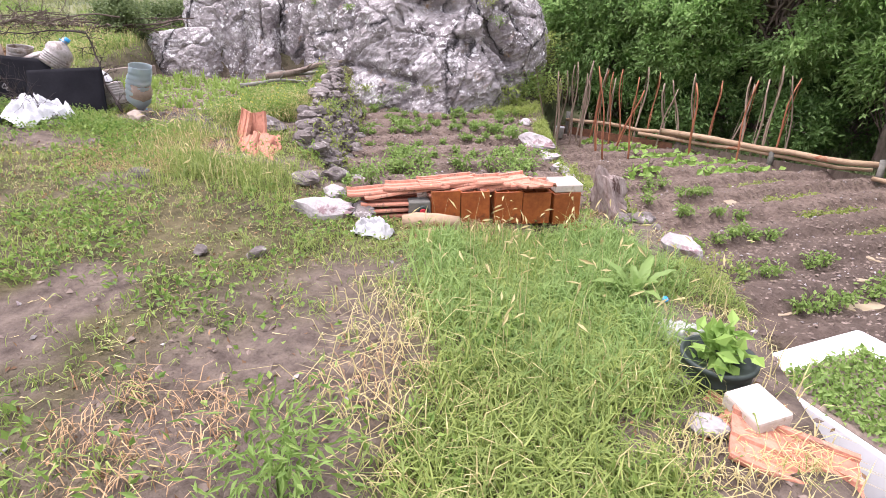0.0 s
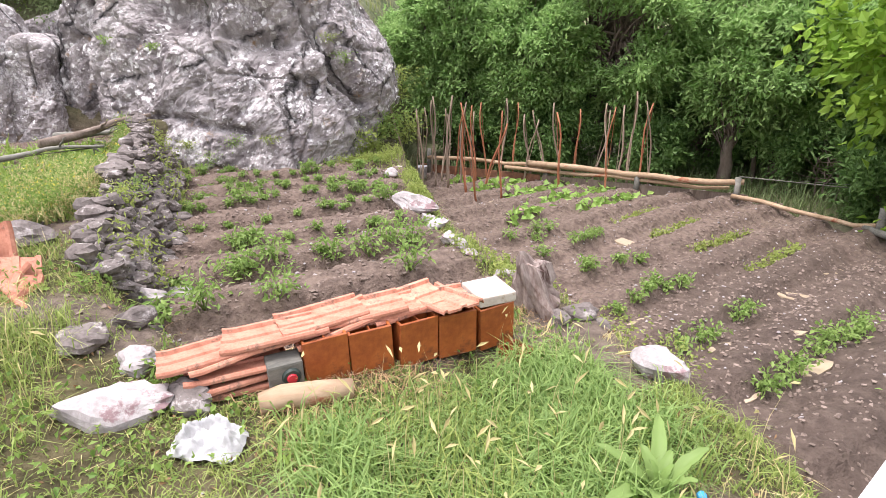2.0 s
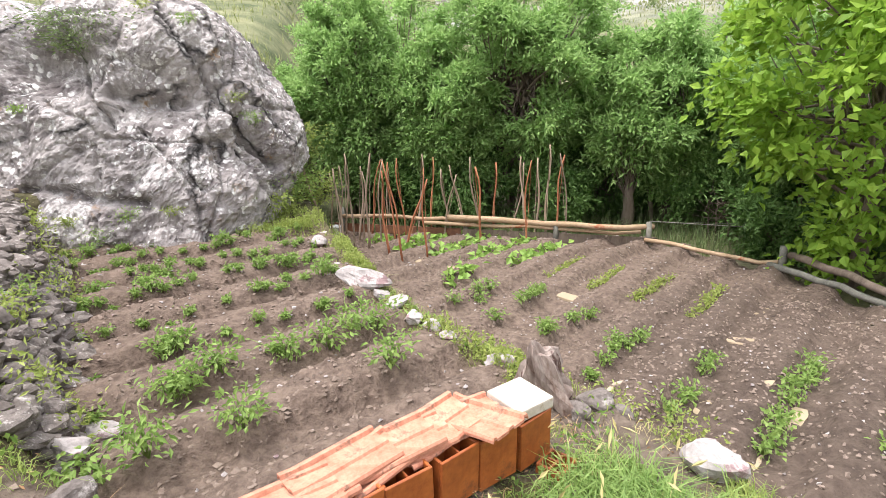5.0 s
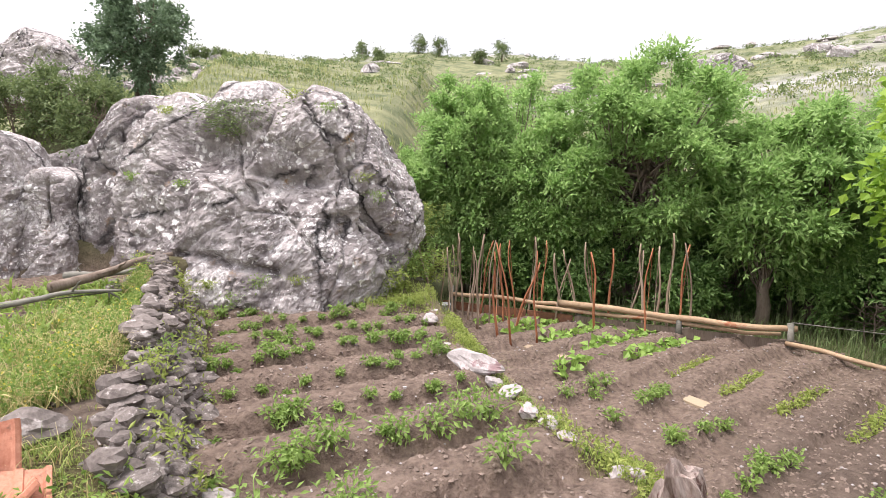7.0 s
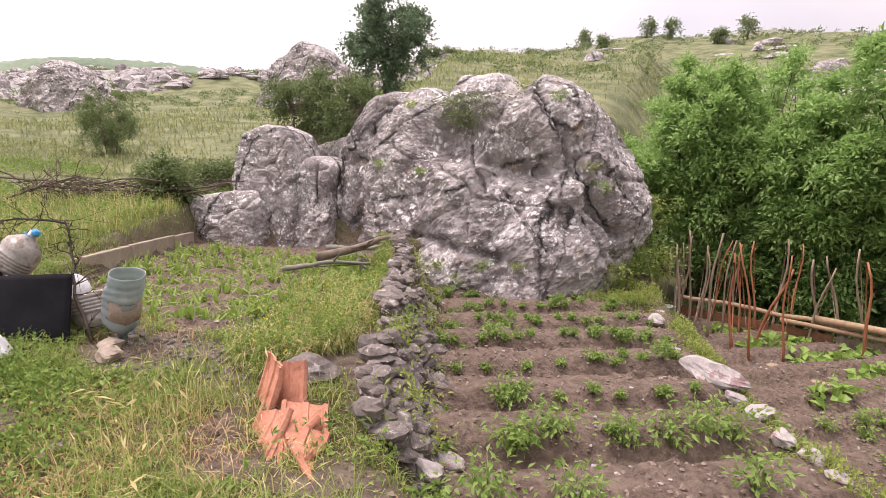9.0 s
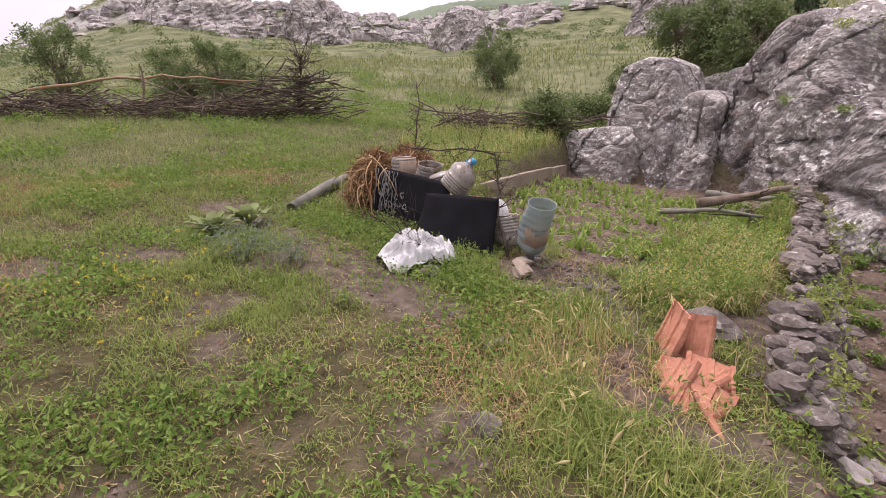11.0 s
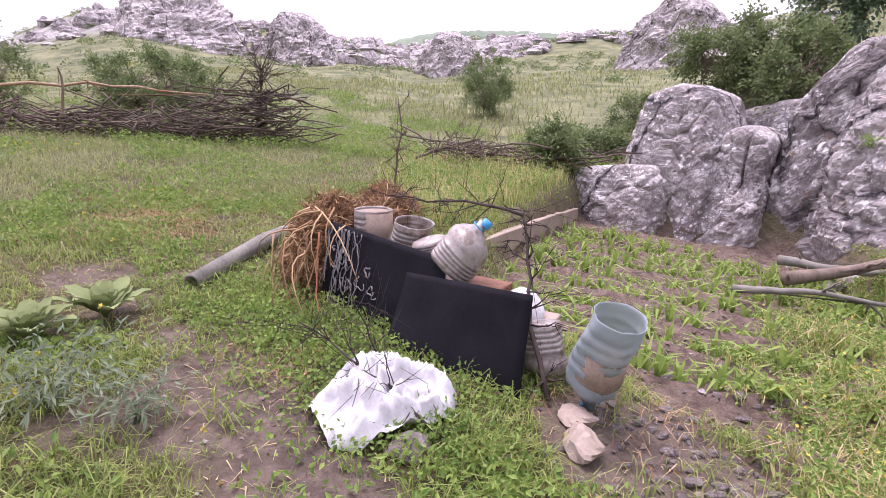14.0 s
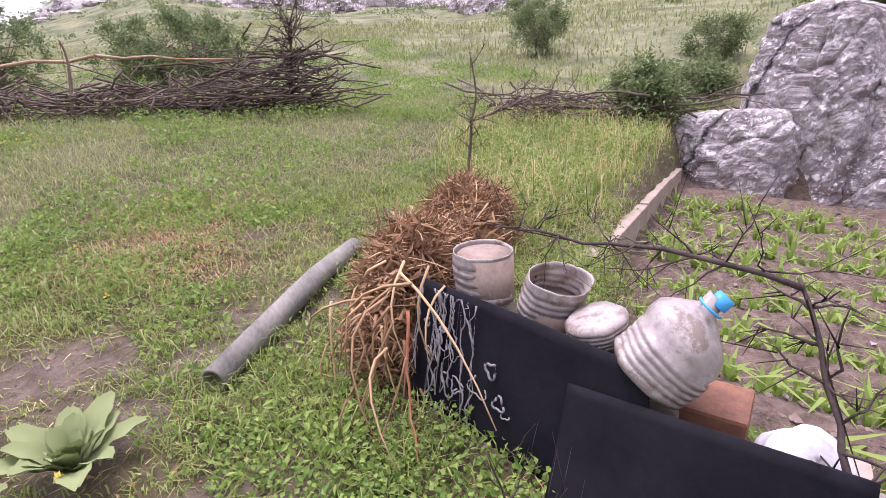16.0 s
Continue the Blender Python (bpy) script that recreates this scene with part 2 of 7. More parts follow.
M_STUMP = material("weathered_stump", (0.15, 0.10, 0.08), (0.42, 0.36, 0.32), 12, 0.9, 0.9, spot=(0.10, 0.06, 0.05), spot_at=0.58, spot_scale=9, stretch=(1, 1, 0.3))
M_TILE = material("terracotta_tile", (0.34, 0.125, 0.075), (0.58, 0.29, 0.195), 9, 0.8, 0.3, spot=(0.24, 0.13, 0.09), spot_at=0.60, spot_scale=7, each=0.32)
M_BRICK = material("glossy_brick", (0.20, 0.045, 0.012), (0.42, 0.125, 0.03), 5, 0.42, 0.3, spot=(0.16, 0.05, 0.02), spot_at=0.6, spot_scale=4, each=0.3, spec=0.5)
M_BLOCK = material("aerated_block", (0.42, 0.36, 0.30), (0.58, 0.52, 0.45), 10, 0.9, 0.5, spot=(0.36, 0.28, 0.2), spot_at=0.64, spot_scale=6)
M_CONCRETE = material("old_concrete", (0.26, 0.21, 0.165), (0.40, 0.335, 0.27), 7, 0.9, 0.4)
M_RUBBER = material("black_sheet", (0.004, 0.004, 0.006), (0.010, 0.010, 0.013), 6, 0.8, 0.25, spot=(0.06, 0.06, 0.065), spot_at=0.72, spot_scale=6, spec=0.15)
M_LIME = material("lime_stain", (0.10, 0.10, 0.10), (0.32, 0.31, 0.30), 20, 0.8, 0.3)
M_JUG = material("murky_plastic", (0.21, 0.185, 0.16), (0.47, 0.435, 0.40), 7, 0.30, 0.3, spot=(0.20, 0.16, 0.125), spot_at=0.53, spot_scale=7, spec=0.55, each=0.2)
M_BLUEJUG = clear_plastic("bluish_clear_plastic", (0.52, 0.60, 0.62), 0.85)
M_SILT = material("silt", (0.17, 0.125, 0.09), (0.33, 0.26, 0.20), 9, 0.6, 0.2)
M_BLUE = material("blue_plastic", (0.03, 0.25, 0.50), (0.06, 0.40, 0.66), 8, 0.4, 0.0)
M_WHITE = material("white_sack", (0.46, 0.47, 0.48), (0.68, 0.68, 0.68), 12, 0.7, 0.5)
M_TUB = material("white_enamel", (0.76, 0.76, 0.75), (0.83, 0.83, 0.82), 3, 0.25, 0.0, spec=0.6)
M_HAY = leaf_material("old_hay", (0.07, 0.035, 0.02), (0.44, 0.27, 0.14), rough=0.8, through_light=0.1, each=0.7)
M_OLDSTRAW = leaf_material("old_straw", (0.22, 0.12, 0.06), (0.62, 0.44, 0.24), rough=0.8, through_light=0.1, each=0.8)
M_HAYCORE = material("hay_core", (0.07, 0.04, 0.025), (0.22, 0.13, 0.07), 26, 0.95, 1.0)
M_DARKSOIL = material("dark_soil", (0.13, 0.10, 0.08), (0.30, 0.235, 0.19), 9, 0.95, 0.6)
M_WATER = material("muddy_water", (0.36, 0.28, 0.19), (0.42, 0.34, 0.24), 3, 0.08, 0.0, spec=0.6)
M_BLACKPOT = material("dark_pot", (0.022, 0.032, 0.026), (0.05, 0.065, 0.055), 8, 0.5, 0.1)
M_RUST = material("rusty_metal", (0.12, 0.06, 0.04), (0.28, 0.13, 0.07), 14, 0.7, 0.3)
M_RED = material("red_plastic", (0.35, 0.02, 0.03), (0.5, 0.04, 0.05), 5, 0.4, 0.0)
M_BAG = material("thin_grey_film", (0.30, 0.30, 0.29), (0.50, 0.50, 0.49), 8, 0.3, 0.5, spec=0.5)


def ground_material():
    """Meadow, tilled earth and far scrub, told apart by the masks of the ground."""
    m = bpy.data.materials.new("ground_cover")
    m.use_nodes = True
    nt = m.node_tree
    n, l = nt.nodes, nt.links
    b = n["Principled BSDF"]
    b.inputs["Roughness"].default_value, b.inputs["Specular IOR Level"].default_value = 0.9, 0.15
    tc = n.new("ShaderNodeTexCoord")

    def tone(scale, lo, hi, c1, c2, detail=6):
        t, r = n.new("ShaderNodeTexNoise"), n.new("ShaderNodeValToRGB")
        t.inputs["Scale"].default_value, t.inputs["Detail"].default_value, t.inputs["Roughness"].default_value = scale, detail, 0.65
        r.color_ramp.elements[0].position, r.color_ramp.elements[0].color = lo, rgb(c1)
        r.color_ramp.elements[1].position, r.color_ramp.elements[1].color = hi, rgb(c2)
        l.new(tc.outputs["Object"], t.inputs["Vector"])
        l.new(t.outputs["Fac"], r.inputs["Fac"])
        return r.outputs["Color"], t.outputs["Fac"]

    def mix(fac, a, c):
        x = n.new("ShaderNodeMix")
        x.data_type = "RGBA"
        l.new(fac, x.inputs["Factor"])
        l.new(a, x.inputs["A"])
        l.new(c, x.inputs["B"])
        return x.outputs["Result"]

    def mask(name):
        a = n.new("ShaderNodeAttribute")
        a.attribute_name = name
        return a.outputs["Fac"]

    earth, clods = tone(14, 0.3, 0.7, (0.092, 0.066, 0.052), (0.25, 0.19, 0.15), 12)
    meadow, _ = tone(5, 0.35, 0.65, (0.062, 0.056, 0.028), (0.175, 0.148, 0.078), 10)
    bare, _ = tone(11, 0.3, 0.7, (0.085, 0.065, 0.052), (0.24, 0.19, 0.15), 11)
    hill, _ = tone(0.7, 0.35, 0.65, (0.075, 0.098, 0.045), (0.235, 0.24, 0.13), 15)
    crag, _ = tone(0.9, 0.35, 0.65, (0.16, 0.155, 0.145), (0.46, 0.45, 0.43), 12)
    c = mix(mask("bare"), meadow, bare)
    c = mix(mask("hill"), c, hill)
    c = mix(mask("crag"), c, crag)
    wet, _ = tone(9, 0.3, 0.7, (0.06, 0.044, 0.036), (0.15, 0.115, 0.09), 12)
    c = mix(mask("tilled"), c, mix(mask("damp"), earth, wet))
    l.new(c, b.inputs["Base Color"])
    bp = n.new("ShaderNodeBump")
    bp.inputs["Strength"].default_value, bp.inputs["Distance"].default_value = 1.0, 0.07
    l.new(clods, bp.inputs["Height"])
    l.new(bp.outputs["Normal"], b.inputs["Normal"])
    return m


# ---- mesh helpers ----
def surface(name, verts, faces, mat, parent=None, label="", smooth=True):
    """One mesh object from arrays of corners and faces (triangles or quads of one size)."""
    verts, faces = np.asarray(verts, np.float32), np.asarray(faces, np.int32)
    me = bpy.data.meshes.new(name)
    k = faces.shape[1]
    me.vertices.add(len(verts))
    me.vertices.foreach_set("co", verts.ravel())
    me.loops.add(faces.size)
    me.loops.foreach_set("vertex_index", faces.ravel())
    me.polygons.add(len(faces))
    me.polygons.foreach_set("loop_start", np.arange(0, faces.size, k, dtype=np.int32))
    me.update(calc_edges=True)
    me.polygons.foreach_set("use_smooth", np.full(len(faces), smooth))
    me.materials.append(mat)
    ob = new(name, me)
    if parent:
        ob.parent = parent
    if label:
        ob["label"] = label
    return ob


def part(name, bm, mat, parent=None, label="", smooth=False):
    me = bpy.data.meshes.new(name)
    bm.to_mesh(me)
    bm.free()
    for p in me.polygons:
        p.use_smooth = smooth
    me.materials.append(mat)
    ob = new(name, me)
    if parent:
        ob.parent = parent
    if label:
        ob["label"] = label
    return ob


def base(name, x, y, z, label, category, group="", turn=0.0):
    ob = new(name)
    ob.matrix_basis = pose(x, y, z, 0, 0, turn)
    ob.empty_display_size = 0.1
    return tagged(ob, label, category, group)


def box_bm(sx, sy, sz, m=None, bevel=0.01, segments=2):
    bm = bmesh.new()
    bmesh.ops.create_cube(bm, size=1, matrix=(m or Matrix()) @ Matrix.Diagonal((sx, sy, sz, 1)))
    if bevel:
        bmesh.ops.bevel(bm, geom=bm.edges[:], offset=bevel, segments=segments, affect="EDGES", profile=0.6)
    return bm


def tube(points, radii, sides=8, close=True):
    """Corners and quads of a round, tapered tube along points."""
    points, radii = np.asarray(points, float), np.broadcast_to(np.asarray(radii, float), (len(points),))
    along = np.gradient(points, axis=0)
    along /= np.linalg.norm(along, axis=1)[:, None] + 1e-9
    ref = np.where(np.abs(along[:, 2:3]) > 0.85, np.array([[1.0, 0, 0]]), np.array([[0, 0, 1.0]]))
    u = np.cross(along, ref)
    u /= np.linalg.norm(u, axis=1)[:, None] + 1e-9
    v = np.cross(along, u)
    a = np.linspace(0, 2 * np.pi, sides, endpoint=False)
    ring = (u[:, None] * np.cos(a)[None, :, None] + v[:, None] * np.sin(a)[None, :, None]) * radii[:, None, None]
    verts = (points[:, None] + ring).reshape(-1, 3)
    i, j = np.meshgrid(np.arange(len(points) - 1), np.arange(sides), indexing="ij")
    k = (j + 1) % sides
    faces = np.stack([i * sides + j, i * sides + k, (i + 1) * sides + k, (i + 1) * sides + j], -1).reshape(-1, 4)
    if close:
        n = len(verts)
        verts = np.vstack([verts, points[0], points[-1]])
        e = (len(points) - 1) * sides
        j = np.arange(0, sides, 2)
        faces = np.vstack([faces, np.stack([np.full_like(j, n), (j + 2) % sides, j + 1, j], -1), np.stack([np.full_like(j, n + 1), e + j, e + j + 1, e + (j + 2) % sides], -1)])
    return verts, faces


def joined(pieces):
    """Several (corners, faces) as one."""
    verts, faces, n = [], [], 0
    for v, f in pieces:
        verts.append(v)
        faces.append(np.asarray(f) + n)
        n += len(v)
    return np.vstack(verts), np.vstack(faces)


def blades(rng, xy, z, height, width, bend=0.5, azimuth=None):
    """Grass blades: two segments and a tip each, bent over."""
    n = len(xy)
    a = rng.uniform(0, 2 * np.pi, n) if azimuth is None else azimuth
    d = np.stack([np.cos(a), np.sin(a), np.zeros(n)], -1)
    s = np.stack([-np.sin(a), np.cos(a), np.zeros(n)], -1)
    h, w, k = np.broadcast_to(height, n)[:, None], np.broadcast_to(width, n)[:, None], (np.broadcast_to(bend, n) * rng.uniform(0.3, 1.3, n))[:, None]
    p = np.column_stack([xy, z])
    up = np.array([[0, 0, 1.0]])
    mid = p + up * h * 0.55 + d * h * k * 0.22
    tip = p + up * h * (1 - 0.35 * k * k).clip(0.25, 1) + d * h * k * 0.8
    v = np.stack([p - s * w / 2, p + s * w / 2, mid - s * w * 0.4, mid + s * w * 0.4, tip], 1).reshape(-1, 3)
    f = np.array([[0, 1, 3], [0, 3, 2], [2, 3, 4]])
    return v, (np.arange(n)[:, None, None] * 5 + f[None]).reshape(-1, 3)


def leaves(rng, at, length, width, droop=0.3, out=None, spread=1.0):
    """Leaves: a folded diamond each, turned at random or away from out."""
    n = len(at)
    d = rng.normal(size=(n, 3)) * spread
    if out is not None:
        d = d + out
    d[:, 2] -= droop
    d /= np.linalg.norm(d, axis=1)[:, None] + 1e-9
    s = np.cross(d, rng.normal(size=(n, 3)) * 0.6 + np.array([0, 0, 1.0]))
    s /= np.linalg.norm(s, axis=1)[:, None] + 1e-9
    nor = np.cross(s, d)
    ln, w = np.broadcast_to(length, n)[:, None] * rng.uniform(0.7, 1.25, (n, 1)), np.broadcast_to(width, n)[:, None] * rng.uniform(0.8, 1.2, (n, 1))
    v = np.stack([at, at + d * ln * 0.45 + s * w / 2 + nor * w * 0.18, at + d * ln - nor * ln * 0.08, at + d * ln * 0.45 - s * w / 2 + nor * w * 0.18], 1).reshape(-1, 3)
    f = np.array([[0, 1, 2], [0, 2, 3]])
    return v, (np.arange(n)[:, None, None] * 4 + f[None]).reshape(-1, 3)


def stone_arrays(rng, sx, sy, sz, rough=0.25, rings=9, sides=14):
    """An uneven, angular boulder round the origin."""
    th, ph = np.meshgrid(np.linspace(0, 2 * np.pi, sides, endpoint=False), np.linspace(0, np.pi, rings), indexing="xy")
    d = np.stack([np.sin(ph) * np.cos(th), np.sin(ph) * np.sin(th), np.cos(ph)], -1).reshape(-1, 3)
    r = np.ones(len(d))
    for _ in range(16):
        q = rng.normal(size=3)
        q /= np.linalg.norm(q)
        r = np.minimum(r, rng.uniform(0.58, 0.95) / np.clip(d @ q, 0.2, 1))
    q = rng.uniform(0, 50, 2)
    r = r * (1 + rough * 0.5 * fbm(d[:, 0] * 2.2 + q[0] + d[:, 2], d[:, 1] * 2.2 + q[1] - d[:, 2], 7, 3))
    v = d * r[:, None] * np.array([[sx, sy, sz]])
    i, j = np.meshgrid(np.arange(rings - 1), np.arange(sides), indexing="ij")
    k = (j + 1) % sides
    return v, np.stack([i * sides + j, (i + 1) * sides + j, (i + 1) * sides + k, i * sides + k], -1).reshape(-1, 4)


# ---- the lie of the land ----
def hash2(i, j, seed):
    h = (i.astype(np.int64) * 374761393 + j.astype(np.int64) * 668265263 + seed * 974711) & 0x7fffffff
    h = ((h ^ (h >> 13)) * 1274126177) & 0x7fffffff
    return ((h ^ (h >> 16)) & 0xffff) / 65535.0


def vnoise(x, y, seed=0):
    """Smooth value noise in 0..1 over two coordinates."""
    i, j = np.floor(x), np.floor(y)
    u, v = x - i, y - j
    u, v = u * u * (3 - 2 * u), v * v * (3 - 2 * v)
    i, j = i.astype(np.int64), j.astype(np.int64)
    a, b = hash2(i, j, seed), hash2(i + 1, j, seed)
    c, d = hash2(i, j + 1, seed), hash2(i + 1, j + 1, seed)
    return (a + (b - a) * u) * (1 - v) + (c + (d - c) * u) * v


def fbm(x, y, seed=0, octaves=4):
    """Noise of several scales, about -1..1."""
    total, size = 0.0, 1.0
    for o in range(octaves):
        total = total + size * (2 * vnoise(x * 2 ** o + 17.3 * o, y * 2 ** o + 9.1 * o, seed + o) - 1)
        size *= 0.5
    return total / 1.6


def inside(x, y, poly, soft):
    """A mask that goes from 0 to 1 across the polygon's border, over the width soft."""
    odd, near = np.zeros(np.shape(x), bool), np.full(np.shape(x), 1e9)
    for (ax, ay), (bx, by) in zip(poly, poly[1:] + poly[:1]):
        dx, dy = bx - ax, by - ay
        s = np.clip(((x - ax) * dx + (y - ay) * dy) / (dx * dx + dy * dy), 0, 1)
        near = np.minimum(near, np.hypot(x - ax - s * dx, y - ay - s * dy))
        if ay != by:
            odd ^= ((ay > y) != (by > y)) & (x < dx * (y - ay) / dy + ax)
    t = np.clip(np.where(odd, near, -near) / soft + 0.5, 0, 1)
    return t * t * (3 - 2 * t)


UPPER = [(-2.3, 4.05), (-3.1, 5.8), (-3.85, 7.4), (-4.5, 8.8), (-2.2, 10.2), (-1.25, 9.3), (-0.62, 6.0), (0.0, 4.7), (-0.2, 4.1), (-1.6, 3.55)]
LOWER = [(0.75, 4.5), (-0.1, 6.0), (-0.75, 9.2), (-1.3, 12.6), (4.3, 9.9), (5.0, 7.5), (4.6, 5.4), (4.2, 1.5), (1.7, 0.8), (1.5, 2.6), (1.3, 3.7)]
VALLEY = [(1.2, -40), (1.1, 1.2), (1.0, 3.0), (0.55, 4.4), (-0.3, 6.0), (-0.95, 9.2), (-1.6, 12.8), (-1.5, 30), (60, 30), (60, -40)]
CORN = [(-3.45, 4.7), (-4.5, 4.75), (-5.9, 4.75), (-7.0, 6.1), (-8.9, 9.3), (-5.7, 10.0), (-4.3, 7.6), (-3.5, 5.7)]


def upper_z(x, y):
    return -0.03 - 0.033 * (y - 4)


def lower_z(x, y):
    return -0.64 - 0.05 * (y - 4.5)


def corn_z(x, y):
    return 0.42 - 0.06 * (y - 4.6)


def ground(x, y):
    """The height of the ground without clods."""
    x, y = np.asarray(x, float), np.asarray(y, float)
    d = np.hypot(x + 2, y - 2)
    z = 0.12 + 0.085 * np.clip(-x, 0, 1e9) ** 0.98 * np.exp(-np.clip(-x - 14, 0, 1e9) / 14) + 0.03 * fbm(x * 0.9, y * 0.9, 3, 3)
    z = z - (0.12 * np.clip((y - 1.9) / 1.4, 0, 1) + 0.05 * np.clip(y - 3.8, 0, 4)) * np.clip((x + 2.5) / 0.8, 0, 1)
    z = z + 2.3 * inside(x, y, [(-9.0, 11.6), (-6.0, 11.8), (-1.7, 12.2), (-1.7, 60), (-22, 60), (-9.6, 17)], 3.2)
    az = np.arctan2(x + 2, y - 2)
    rise = np.clip(d - 16, 0, 78) * (0.222 - 0.02 * np.clip((-az - 0.75) / 0.5, 0, 1) + 0.03 * np.sin(az * 2.1 + 0.6) + 0.05 * np.clip(fbm(az * 3.1 + 5, d * 0.012, 11, 3), -1, 1))
    rise = rise * np.clip((y + 14) / 20, 0, 1) - 0.02 * np.clip(d - 110, 0, 400)
    z = z + rise + np.clip((d - 20) / 60, 0, 1) * 2.0 * fbm(x * 0.06, y * 0.06, 21, 5)
    v = inside(x, y, VALLEY, 0.35) * np.clip((34 - y) / 14, 0, 1)
    z = z * (1 - v) + (-1.12 + 0.06 * fbm(x, y, 5, 2)) * v
    for poly, level, soft in ((CORN, corn_z, 0.25), (UPPER, upper_z, 0.16), (LOWER, lower_z, 0.2)):
        m = inside(x, y, poly, soft)
        z = z * (1 - m) + level(x, y) * m
    return z


def across(x, y, angle):
    """Distance across rows that run at an angle."""
    return -x * math.sin(radians(angle)) + y * math.cos(radians(angle))


ROW_UPPER, GAP_UPPER = 27.0, 0.66
ROW_LOWER, GAP_LOWER = 36.0, 0.66


def land(x, y):
    """The ground with furrows and clods, and its masks."""
    z = ground(x, y)
    u, lo, c = inside(x, y, UPPER, 0.2), inside(x, y, LOWER, 0.3), inside(x, y, CORN, 0.3)
    wob = 0.10 * fbm(x * 0.8, y * 0.8, 31, 2)
    z = z + u * 0.085 * np.tanh(0.8 - 2.6 * np.cos((across(x, y, ROW_UPPER) + wob - 8.48) / GAP_UPPER * 2 * np.pi)) * np.clip((y - 3.9) / 0.6, 0, 1)
    z = z + lo * 0.062 * np.tanh(2.2 * np.sin((across(x, y, ROW_LOWER) + wob) / GAP_LOWER * 2 * np.pi))
    z = z + c * 0.045 * np.sin((across(x, y, 30) + wob) / 0.5 * 2 * np.pi)
    tilled = np.clip(u + lo + c, 0, 1)
    near = np.clip((30 - np.hypot(x + 2, y - 4)) / 10, 0, 1)
    z = z + near * (0.014 + 0.026 * tilled) * fbm(x * 6, y * 6, 41, 4) + near * (0.006 + 0.016 * tilled) * fbm(x * 19, y * 19, 43, 3)
    path = 0.95 * inside(x, y, [(-2.6, 0.2), (-1.5, 1.0), (-1.7, 1.7), (-1.25, 2.7), (-0.85, 2.3), (-0.5, 1.6), (-0.35, 0.2)], 0.5) * (0.55 + 0.6 * vnoise(x * 3.0, y * 3.0, 53))
    bare = np.clip(path + np.clip(fbm(x * 1.9, y * 1.9, 51, 4) * 3.2 - 0.3, 0, 1) * np.clip((x + 8.5) / 2, 0.15, 1), 0, 1)
    bare = np.clip(bare + inside(x, y, [(0.42, 0.2), (0.40, 1.4), (0.47, 2.5), (0.8, 2.75), (1.15, 2.4), (1.15, 0.2)], 0.2) + inside(x, y, [(-3.4, 4.2), (-4.4, 4.1), (-4.6, 5.2), (-3.3, 5.0)], 0.5), 0, 1) * (1 - tilled)
    d = np.hypot(x + 2, y - 2)
    hill = np.clip((d - 6) / 8, 0, 1)
    crag = np.clip(fbm(x * 0.05 + 3, y * 0.05, 61, 5) * 3.2 - 0.55 + 0.9 * np.clip((-x - 25) / 40, 0, 1), 0, 1) * np.clip((d - 26) / 20, 0, 1)
    return z, tilled, bare, hill, crag


def damp(x, y):
    """Wet soil round the puddles of the lower plot."""
    return inside(x, y, [(1.0, 3.0), (1.2, 5.6), (1.9, 6.9), (3.6, 7.4), (4.9, 6.6), (4.6, 1.2), (1.6, 0.8)], 1.2) * np.clip(0.75 + 0.5 * fbm(x * 1.3, y * 1.3, 441, 3), 0, 1)


def axis(lo, hi, step, far):
    inner = np.arange(lo, hi, step)
    out = np.cumsum(step * 1.09 ** np.arange(1, 200))
    out = out[: np.searchsorted(out, far) + 1]
    return np.concatenate([lo - out[::-1], inner, inner[-1] + out])


gx, gy = axis(-8.2, 5.0, 0.055, 700), axis(0.0, 11.5, 0.055, 700)
X, Y = np.meshgrid(gx, gy)
Z, tilled, bare, hill, crag = land(X, Y)
i, j = np.meshgrid(np.arange(len(gy) - 1), np.arange(len(gx)-1), indexing="ij")
w = len(gx)
earth = surface("ground", np.stack([X, Y, Z], -1).reshape(-1, 3), np.stack([i * w + j, i * w + j + 1, (i + 1) * w + j + 1, (i + 1) * w + j], -1).reshape(-1, 4), ground_material())
for key, values in (("tilled", tilled), ("bare", bare), ("hill", hill), ("crag", crag), ("damp", damp(X, Y))):
    a = earth.data.attributes.new(key, "FLOAT", "POINT")
    a.data.foreach_set("value", np.asarray(values, np.float32).ravel())
tagged(earth, "grassy slope with tilled brown garden plots", "ground", kind="structure")


def high(x, y):
    return land(np.atleast_1d(np.asarray(x, float)), np.atleast_1d(np.asarray(y, float)))[0]


def top(x, y):
    return float(high(x, y)[0])


